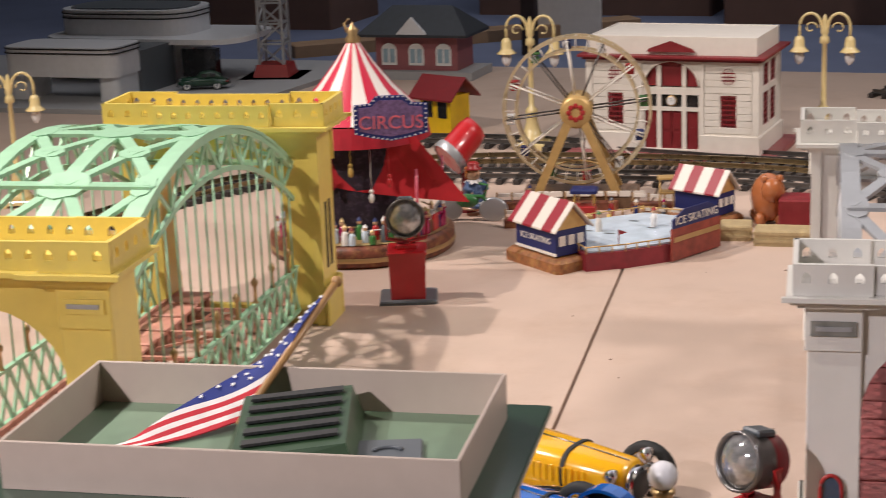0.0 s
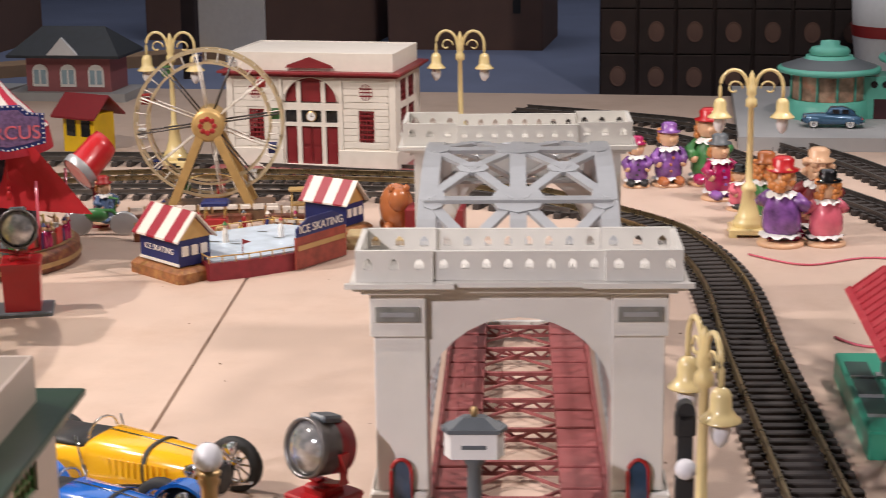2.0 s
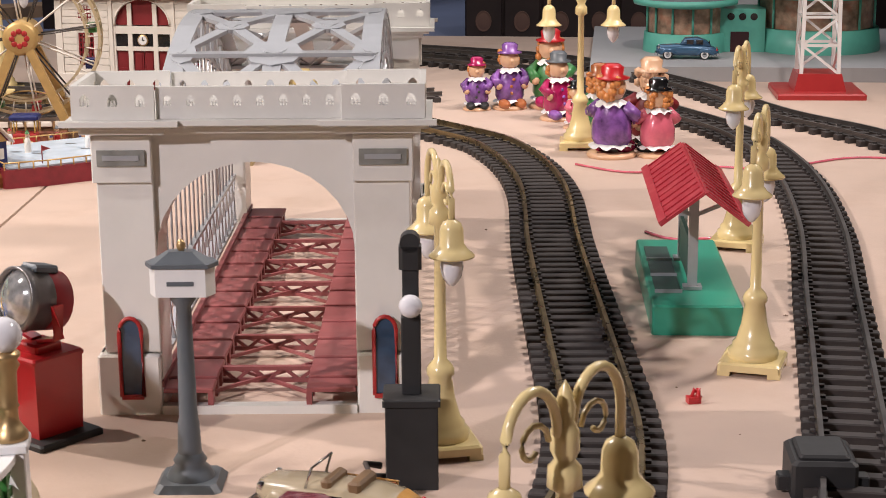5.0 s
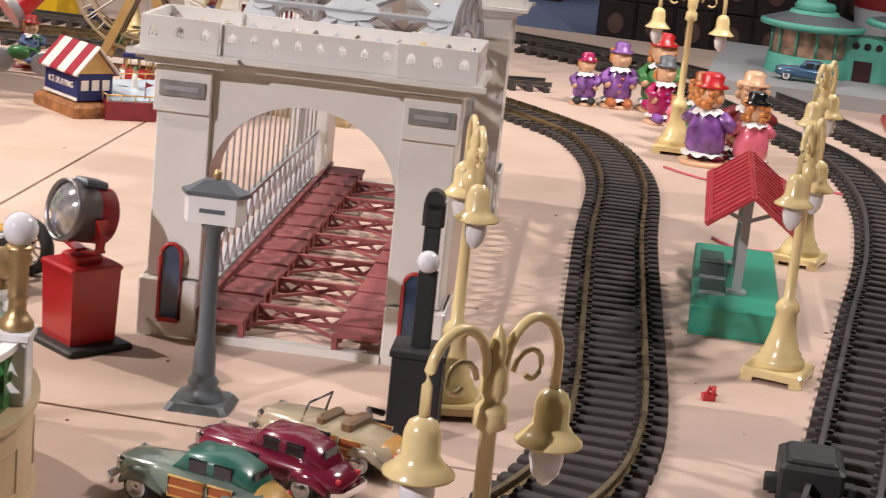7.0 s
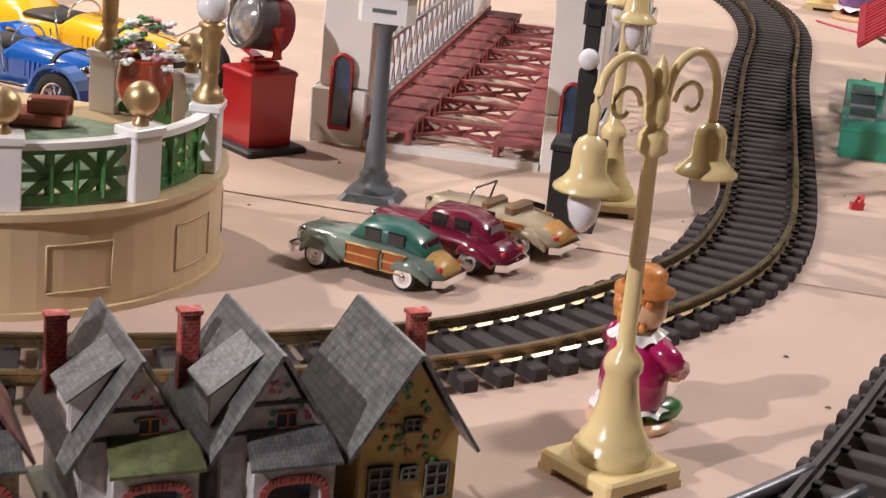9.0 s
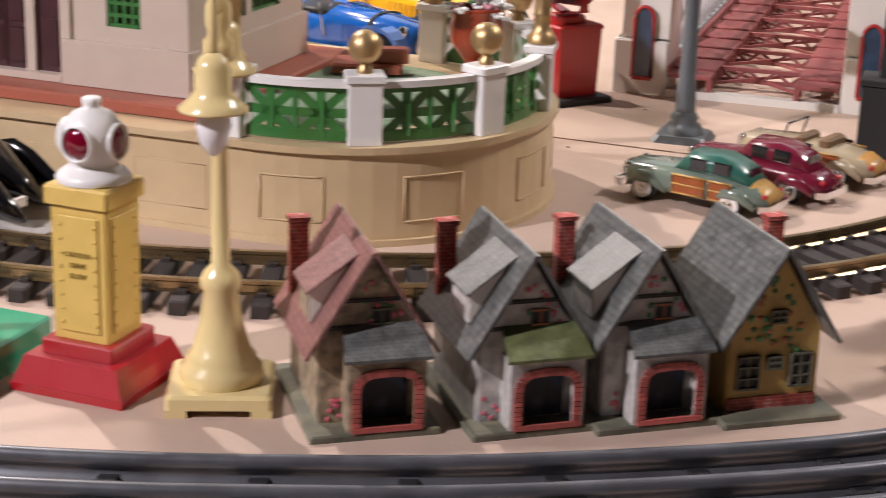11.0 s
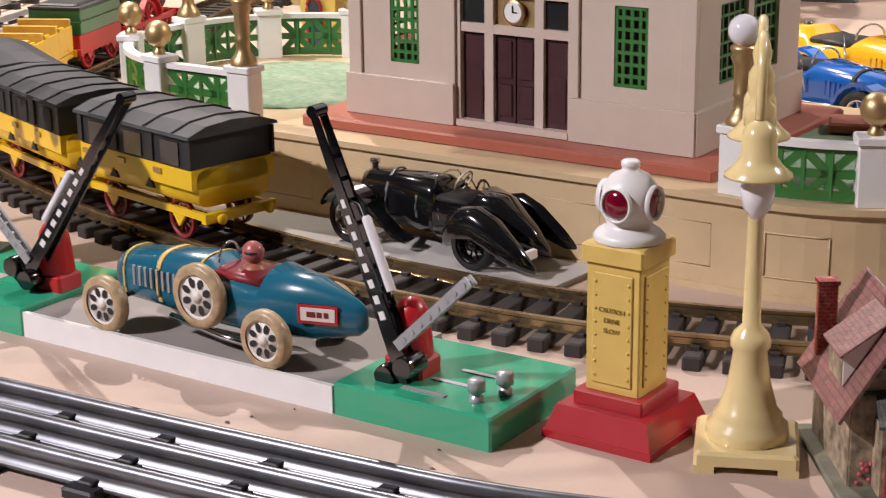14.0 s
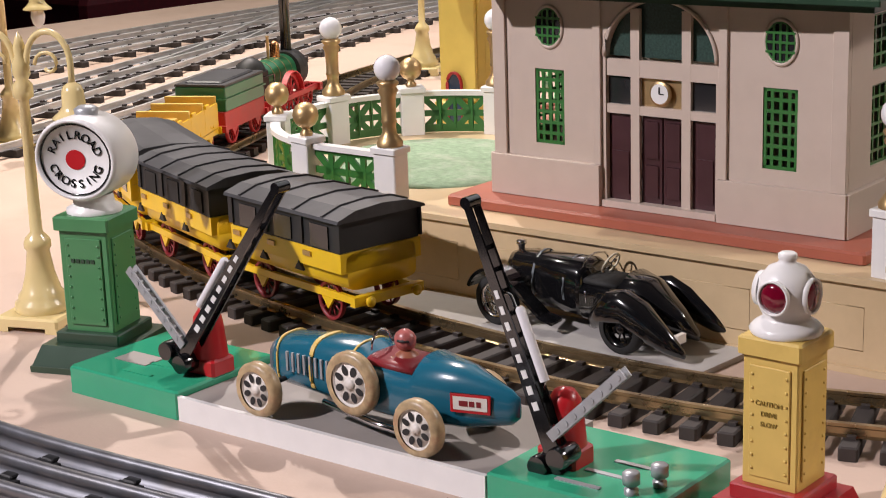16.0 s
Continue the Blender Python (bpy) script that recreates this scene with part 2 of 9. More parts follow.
SKIN = mat("peach_glaze", (0.68, 0.42, 0.26), 0.3, vary=0.08, clear=0.3)
MAGENTA = mat("magenta_glaze", (0.36, 0.012, 0.09), 0.2, vary=0.25, clear=0.6)
LEAFG = mat("leaf_green_glaze", (0.05, 0.20, 0.06), 0.3, vary=0.2, clear=0.4)
TENT = stripes("red_white_tent", (0.55, 0.012, 0.05), (0.78, 0.72, 0.68), "angle", 20)
AWNING = stripes("red_white_awning", (0.30, 0.018, 0.035), (0.74, 0.68, 0.62), "x", 40)
SEAMM = mat("dark_seam_tape", (0.07, 0.055, 0.05), 0.7, vary=0.2)


# ---- mesh helpers ----
class Shape:
    """Collects boxes, turned bodies, tubes and slabs into one bmesh; m is the transform for what follows."""

    def __init__(self, m=None):
        self.bm, self.m, self.k = bmesh.new(), m or Matrix(), 0

    def _add(self, verts, faces, smooth=False, m=None):
        m = self.m @ m if m is not None else self.m
        vs = [self.bm.verts.new(m @ Vector(v)) for v in verts]
        for f in faces:
            try:
                face = self.bm.faces.new([vs[i] for i in f])
                face.smooth, face.material_index = smooth, self.k
            except ValueError:
                pass
        return self

    def mat(self, k):
        self.k = k
        return self

    def box(self, x0, y0, z0, x1, y1, z1, c=0.0, m=None):
        """A box; c: chamfer of the upright edges and top rim."""
        if c <= 0:
            v = [(x, y, z) for z in (z0, z1) for x, y in ((x0, y0), (x1, y0), (x1, y1), (x0, y1))]
            return self._add(v, [(3, 2, 1, 0), (4, 5, 6, 7), (0, 1, 5, 4), (1, 2, 6, 5), (2, 3, 7, 6), (3, 0, 4, 7)], m=m)
        def ring(i, z):
            return [(x0 + i + c, y0 + i, z), (x1 - i - c, y0 + i, z), (x1 - i, y0 + i + c, z), (x1 - i, y1 - i - c, z), (x1 - i - c, y1 - i, z), (x0 + i + c, y1 - i, z), (x0 + i, y1 - i - c, z), (x0 + i, y0 + i + c, z)]
        v = ring(0, z0) + ring(0, z1 - c) + ring(c, z1)
        f = [tuple(range(7, -1, -1)), tuple(range(16, 24))]
        for k in (0, 8):
            f += [(k + i, k + (i + 1) % 8, k + 8 + (i + 1) % 8, k + 8 + i) for i in range(8)]
        return self._add(v, f, m=m)

    def turn(self, profile, n=20, m=None, smooth=True, caps=True):
        """A body turned round z: profile of (radius, z)."""
        v = [(r * math.cos(2 * math.pi * i / n), r * math.sin(2 * math.pi * i / n), z) for r, z in profile for i in range(n)]
        f = [(k * n + i, k * n + (i + 1) % n, (k + 1) * n + (i + 1) % n, (k + 1) * n + i) for k in range(len(profile) - 1) for i in range(n)]
        self._add(v, f, smooth, m)
        if caps:
            for r, z, flip in ((*profile[0], True), (*profile[-1], False)):
                if r > 1e-5:
                    ids = list(range(n))
                    self._add([(r * math.cos(2 * math.pi * i / n), r * math.sin(2 * math.pi * i / n), z) for i in range(n)], [tuple(ids[::-1] if flip else ids)], False, m)
        return self

    def tube(self, pts, r, n=8, m=None, closed=False, flat=None, smooth=True):
        """A rod along points; flat=(w, h): a rectangular bar instead."""
        P = [Vector(p) for p in pts]
        rings = []
        up = Vector((0, 0, 1))
        for i, p in enumerate(P):
            a, b = (P[i - 1] if i or closed else p), (P[(i + 1) % len(P)] if i < len(P) - 1 or closed else p)
            d = (b - a).normalized()
            u = up if abs(d.dot(up)) < 0.98 else Vector((1, 0, 0))
            s = d.cross(u).normalized()
            w = s.cross(d)
            if flat:
                rings.append([p + s * sx * flat[0] / 2 + w * sz * flat[1] / 2 for sx, sz in ((-1, -1), (1, -1), (1, 1), (-1, 1))])
            else:
                rr = r[i] if isinstance(r, (list, tuple)) else r
                rings.append([p + (s * math.cos(2 * math.pi * j / n) + w * math.sin(2 * math.pi * j / n)) * rr for j in range(n)])
        k = len(rings[0])
        v = [q for ring in rings for q in ring]
        last = len(rings) if closed else len(rings) - 1
        f = [(i * k + j, i * k + (j + 1) % k, ((i + 1) % len(rings)) * k + (j + 1) % k, ((i + 1) % len(rings)) * k + j) for i in range(last) for j in range(k)]
        if not closed:
            f += [tuple(range(k - 1, -1, -1)), tuple(range((len(rings) - 1) * k, len(rings) * k))]
        return self._add(v, f, smooth and not flat, m)

    def slab(self, poly, z0, z1, m=None):
        """A flat polygon of (x, y) pushed from z0 to z1."""
        n = len(poly)
        v = [(x, y, z0) for x, y in poly] + [(x, y, z1) for x, y in poly]
        f = [tuple(range(n - 1, -1, -1)), tuple(range(n, 2 * n))] + [(i, (i + 1) % n, n + (i + 1) % n, n + i) for i in range(n)]
        return self._add(v, f, m=m)

    def ball(self, c, r, n=14, sq=(1, 1, 1), m=None):
        k = n // 2
        prof = [(math.sin(math.pi * i / k), -math.cos(math.pi * i / k)) for i in range(k + 1)]
        mm = Matrix.Translation(c) @ Matrix.Diagonal((r * sq[0], r * sq[1], r * sq[2], 1))
        return self.turn(prof, n, m @ mm if m is not None else mm, caps=False)

    def archwall(self, x0, x1, z0, z1, a0, a1, spring, top, y0, y1, seg=16, m=None):
        """A wall in the xz plane with an arched opening from the floor."""
        c, rx, rz = (a0 + a1) / 2, (a1 - a0) / 2, top - spring
        self.box(x0, y0, z0, a0, y1, z1, m=m)
        self.box(a1, y0, z0, x1, y1, z1, m=m)
        for i in range(seg):
            t0, t1 = math.pi * (1 - i / seg), math.pi * (1 - (i + 1) / seg)
            xa, za, xb, zb = c + rx * math.cos(t0), spring + rz * math.sin(t0), c + rx * math.cos(t1), spring + rz * math.sin(t1)
            v = [(xa, y0, za), (xb, y0, zb), (xb, y0, z1), (xa, y0, z1), (xa, y1, za), (xb, y1, zb), (xb, y1, z1), (xa, y1, z1)]
            self._add(v, [(0, 1, 2, 3), (7, 6, 5, 4), (0, 4, 5, 1), (3, 2, 6, 7)], m=m)
        return self


def part(name, shape, material, parent=None, label=""):
    me = bpy.data.meshes.new(name)
    bmesh.ops.recalc_face_normals(shape.bm, faces=shape.bm.faces)
    shape.bm.to_mesh(me)
    shape.bm.free()
    for m in material if isinstance(material, (list, tuple)) else [material]:
        me.materials.append(m)
    ob = new(name, me)
    if parent:
        ob.parent = parent
    if label:
        ob["label"] = label
    return ob


def thing(name, m, label, category, group="", kind=""):
    ob = new(name)
    ob.empty_display_size = 0.02
    ob.matrix_world = m
    return tagged(ob, label, category, group, kind)


def twin(ob, parent, m=None):
    """Another part that shares the mesh of ob."""
    o = ob.copy()
    scene.collection.objects.link(o)
    o.parent = parent
    if m is not None:
        o.matrix_basis = m
    return o


def bars(text_width, height, count):
    """Plain bars that stand for writing."""
    s = Shape()
    w = text_width / count
    for i in range(count):
        s.box(-text_width / 2 + i * w, -0.0003, -height / 2, -text_width / 2 + i * w + w * 0.7, 0.0003, height / 2)
    return s


def words(name, text, size, material, parent, m, depth=0.0004):
    cu = bpy.data.curves.new(name, "FONT")
    cu.body, cu.size, cu.extrude, cu.align_x, cu.align_y = text, size, depth, "CENTER", "CENTER"
    tmp = bpy.data.objects.new("lettering_source", cu)
    me = bpy.data.meshes.new_from_object(tmp)
    bpy.data.objects.remove(tmp)
    me.materials.clear()
    me.materials.append(material)
    ob = new(name, me)
    ob.parent, ob.matrix_basis = parent, m
    return ob


# ---- the room and the table ----
tagged(part("room_floor", Shape().box(-6, -4, -0.85, 6, 8, -0.80), FLOORM), "grey-blue show room floor around the layout table", "floor", kind="structure")
tagged(part("wall_back", Shape().box(-6, 7.9, -0.8, 6, 8.1, 3.0), WALLM), "dark brown show room wall behind the layout", "wall", kind="structure")
tagged(part("wall_front", Shape().box(-6, -4.2, -0.8, 6, -4.0, 3.0), WALLM), "dark show room wall", "wall", kind="structure")
tagged(part("wall_left", Shape().box(-6.2, -4.2, -0.8, -6, 8.1, 3.0), WALLM), "dark show room wall", "wall", kind="structure")
tagged(part("wall_right", Shape().box(6, -4.2, -0.8, 6.2, 8.1, 3.0), WALLM), "dark show room wall", "wall", kind="structure")
tagged(part("ceiling", Shape().box(-6.2, -4.2, 3.0, 6.2, 8.1, 3.1), mat("grey_ceiling", (0.30, 0.29, 0.28), 0.9, vary=0.05)), "plain grey show room ceiling", "ceiling", kind="structure")


def seam_a(y):
    return 0.088 - 0.1325 * (y - 1.6)


def seam_b(x):
    return 0.405 + 0.077 * (x - 0.551)


G = 0.0025
tabletop = thing("table_top", Matrix(), "pale tan painted plywood table top in joined boards", "table", kind="structure")
part("board", Shape().slab([(-2.0, -0.85), (2.2, -0.85), (2.2, seam_b(2.2) - G), (-2.0, seam_b(-2.0) - G)], -0.02, 0.0), TABLE, tabletop)
ya = seam_b(0.25)
part("board", Shape().slab([(seam_a(ya) + G, ya + G), (2.2, seam_b(2.2) + G), (2.2, 3.58), (seam_a(3.58) + G, 3.58)], -0.02, 0.0), TABLE, tabletop)
part("board", Shape().slab([(-2.0, seam_b(-2.0) + G), (seam_a(ya) - G, ya + G), (seam_a(3.58) - G, 3.58), (-2.6, 3.58), (-2.6, 2.4), (-2.0, 2.4)], -0.02, 0.0), TABLE, tabletop)
part("table_frame", Shape().slab([(-1.98, -0.83), (2.18, -0.83), (2.18, 3.56), (-2.58, 3.56), (-2.58, 2.42), (-1.98, 2.42)], -0.8, -0.0205), SEAMM, tabletop)


# ---- tracks ----
def spline(pts, step, closed=False):
    """Points at even steps along a smooth line through pts."""
    P = [Vector((*p, 0)) for p in pts]
    n = len(P)
    fine = []
    for i in range(n if closed else n - 1):
        a, b, c, d = (P[(i - 1) % n] if closed or i else P[0], P[i], P[(i + 1) % n], P[(i + 2) % n] if closed or i + 2 < n else P[-1])
        for j in range(24):
            t = j / 24
            fine.append(0.5 * (2 * b + (c - a) * t + (2 * a - 5 * b + 4 * c - d) * t * t + (3 * b - a - 3 * c + d) * t ** 3))
    fine.append(P[0] if closed else P[-1])
    out, need = [fine[0]], step
    for a, b in zip(fine, fine[1:]):
        seg = (b - a).length
        pos = 0.0
        while seg - pos >= need:
            pos += need
            out.append(a.lerp(b, pos / seg))
            need = step
        need -= seg - pos
    return out


def headings(line):
    res = []
    for i, p in enumerate(line):
        d = (line[min(i + 1, len(line) - 1)] - line[max(i - 1, 0)]).normalized()
        res.append((p, d, Vector((-d.y, d.x, 0))))
    return res


RAIL_PROFILE = [(-0.0035, 0.0), (0.0035, 0.0), (0.0012, 0.0015), (0.0012, 0.006), (0.0022, 0.007), (0.0022, 0.0092), (-0.0022, 0.0092), (-0.0022, 0.007), (-0.0012, 0.006), (-0.0012, 0.0015)]


def rail_shape(heads, off, z, scale=1.0, tubular=False):
    s = Shape()
    prof = RAIL_PROFILE
    if tubular:
        prof = [(-0.006, 0.0), (0.006, 0.0), (0.0045, 0.002), (0.001, 0.004), (0.001, 0.008), (0.0035, 0.010), (0.0042, 0.013), (0.0028, 0.016), (0, 0.017), (-0.0028, 0.016), (-0.0042, 0.013), (-0.0035, 0.010), (-0.001, 0.008), (-0.001, 0.004), (-0.0045, 0.002)]
    k = len(prof)
    v = []
    for p, d, w in heads:
        for a, b in prof:
            q = p + w * (off + a * scale)
            v.append((q.x, q.y, z + b * scale))
    f = [(i * k + j, i * k + (j + 1) % k, (i + 1) * k + (j + 1) % k, (i + 1) * k + j) for i in range(len(heads) - 1) for j in range(k)]
    s._add(v, f + [tuple(range(k)), tuple(range(len(v) - k, len(v)))], tubular)
    return s


def railway(pts, label, gauge=0.063, tie=0.106, spacing=0.0255, tie_w=0.013, tie_h=0.010, rail=RAILBRASS, tiemat=TIES, closed=False, near=None):
    """A two-rail track on ties; the ties within near are single pieces, the rest one mesh."""
    t = thing("railway_track", Matrix(), label, "railway track", kind="structure")
    heads = headings(spline(pts, 0.012, closed))
    for off in (-gauge / 2, gauge / 2):
        part("rail", rail_shape(heads, off, tie_h, 1.0), rail, t)
    base = None
    rest = Shape()
    count = 0
    for p, d, w in headings(spline(pts, spacing, closed)):
        m = Matrix.Translation(p) @ Matrix.Rotation(math.atan2(w.y, w.x), 4, "Z")
        single = near is None or (near[0] < p.x < near[2] and near[1] < p.y < near[3])
        if single and count < 300:
            count += 1
            if base is None:
                s = Shape().box(-tie / 2, -tie_w / 2, 0, tie / 2, tie_w / 2, tie_h, 0.0012)
                for o in (-gauge / 2, gauge / 2):
                    s.box(o - 0.008, -0.003, tie_h - 0.001, o - 0.003, 0.003, tie_h + 0.0025).box(o + 0.003, -0.003, tie_h - 0.001, o + 0.008, 0.003, tie_h + 0.0025)
                base = part("tie", s, tiemat, t)
                base.matrix_basis = m
            else:
                twin(base, t, m)
        else:
            rest.box(-tie / 2, -tie_w / 2, 0, tie / 2, tie_w / 2, tie_h, m=m)
    if len(rest.bm.verts):
        part("ties_further_off", rest, tiemat, t)["kind"] = "stuff"
    else:
        rest.bm.free()
    return heads


LOOP = [(0.655, 2.06), (0.755, 1.895), (0.825, 1.64), (0.868, 1.29), (0.904, 1.03), (0.932, 0.835), (0.955, 0.67), (0.966, 0.55), (0.963, 0.43), (0.935, 0.315), (0.885, 0.20), (0.815, 0.10), (0.70, 0.0), (0.54, -0.095), (0.38, -0.152), (0.20, -0.172), (0.0, -0.163), (-0.2, -0.128), (-0.40, -0.05), (-0.56, 0.10), (-0.67, 0.30), (-0.785, 0.55), (-0.876, 0.75), (-0.94, 1.1), (-0.93, 1.6), (-0.78, 2.05), (-0.45, 2.30), (0.0, 2.37), (0.35, 2.32)]
main_heads = railway(LOOP, "black tied railway loop with worn brass rails on the table", closed=True, near=(-0.62, -0.4, 1.2, 2.1))
railway([(0.40, 3.06), (0.56, 2.97), (0.75, 2.78), (0.985, 2.36), (1.125, 2.09), (1.19, 1.77), (1.205, 1.41), (1.192, 1.064), (1.18, 0.75), (1.165, 0.45), (1.13, 0.15), (1.1, -0.05)], "dark railway track curving along the table edge", rail=RAILDARK, gauge=0.055, tie=0.085, spacing=0.032)
railway([(0.3, 3.25), (0.75, 3.05), (1.019, 2.69), (1.19, 2.33), (1.34, 2.11), (1.5, 1.75), (1.56, 1.3)], "dark outer railway track on the table", rail=RAILDARK, gauge=0.055, tie=0.085, spacing=0.034)
railway([(-0.9, 2.46), (-0.4, 2.52), (0.1, 2.45), (0.35, 2.44), (0.55, 2.52)], "dark railway track before the white station", rail=RAILDARK, gauge=0.055, tie=0.085, spacing=0.034)
for pts in ([(-1.30, 0.0), (-1.43, 0.45), (-1.54, 1.0), (-1.56, 1.5), (-1.5, 2.2)], [(-0.85, -0.1), (-0.95, 0.3), (-1.17, 0.83), (-1.33, 1.35), (-1.36, 2.0)], [(-1.12, -0.1), (-1.2, 0.35), (-1.36, 0.85), (-1.45, 1.4), (-1.44, 2.1)], [(-1.55, 0.3), (-1.64, 0.9), (-1.67, 1.5), (-1.66, 2.3)], [(-1.02, 0.1), (-1.30, 0.75), (-1.62, 1.3), (-1.80, 1.9)]):
    railway(pts, "silver railed yard track with black ties", rail=YARDRAIL, gauge=0.055, tie=0.085, spacing=0.062, near=(-2, 0.2, 0, 1.4))

railway([(-0.80, 2.10), (-0.45, 2.175), (0.0, 2.225), (0.30, 2.21), (0.56, 2.12)], "dark inner railway track behind the ferris wheel", rail=RAILDARK, gauge=0.055, tie=0.085, spacing=0.034)

# the tinplate three-rail curve along the front edge
tin = thing("tinplate_track", Matrix(), "shiny tinplate three-rail track on black metal ties", "railway track", kind="structure")
FRONT = [(-0.45, -0.545), (-0.2, -0.545), (0.045, -0.545), (0.26, -0.515), (0.44, -0.484), (0.545, -0.462), (0.632, -0.428), (0.714, -0.387), (0.80, -0.338), (0.918, -0.253), (0.995, -0.182), (1.065, -0.09), (1.12, 0.02)]
fh = headings(spline(FRONT, 0.012))
for off in (0.035, 0.0, -0.035):
    part("rail", rail_shape(fh, off, 0.004, 1.0, True), RAILSTEEL, tin)
tie0 = None
for p, d, w in headings(spline(FRONT, 0.078)):
    m = Matrix.Translation(p) @ Matrix.Rotation(math.atan2(w.y, w.x), 4, "Z")
    if tie0 is None:
        s = Shape().box(-0.05, -0.012, 0, 0.05, 0.012, 0.006, 0.0015)
        for o in (-0.035, 0, 0.035):
            s.box(o - 0.008, -0.006, 0.005, o + 0.008, 0.006, 0.0085, 0.001)
        tie0 = part("tie", s, MATBLACK, tin)
        tie0.matrix_basis = m
    else:
        twin(tie0, tin, m)


# ---- the arch bridges ----
def arch_z(y):
    return 0.318 - 1.0 * (y - 0.3825) ** 2


def balustrade(s, x0, x1, y0, y1, z0, z1, n):
    """A pierced parapet wall along x."""
    h = z1 - z0
    s.box(x0, y0, z0, x1, y1, z0 + h * 0.40)
    s.box(x0, y0, z0 + h * 0.74, x1, y1, z1)
    w = (x1 - x0) / n
    s.box(x0, y0, z0 + h * 0.40, x0 + w * 0.33, y1, z0 + h * 0.74)
    for i in range(n):
        a = x0 + (i + 0.67) * w
        s.box(a, y0, z0 + h * 0.40, min(a + w * 0.66, x1), y1, z0 + h * 0.74)
        c0, c1, zt = x0 + (i + 0.33) * w, a, z0 + h * 0.74
        for u in (0.44, 0.56):
            s.box(x0 + (i + u) * w - w * 0.022, y0 + 0.001, z0 + h * 0.40, x0 + (i + u) * w + w * 0.022, y1 - 0.001, z0 + h * 0.56)
        for e0, e1 in ((c0, c0 + w * 0.12), (c1, c1 - w * 0.12)):
            s._add([(e0, y0, zt), (e1, y0, zt), (e0, y0, zt - h * 0.12), (e0, y1, zt), (e1, y1, zt), (e0, y1, zt - h * 0.12)], [(0, 1, 2), (5, 4, 3), (1, 4, 5, 2)])


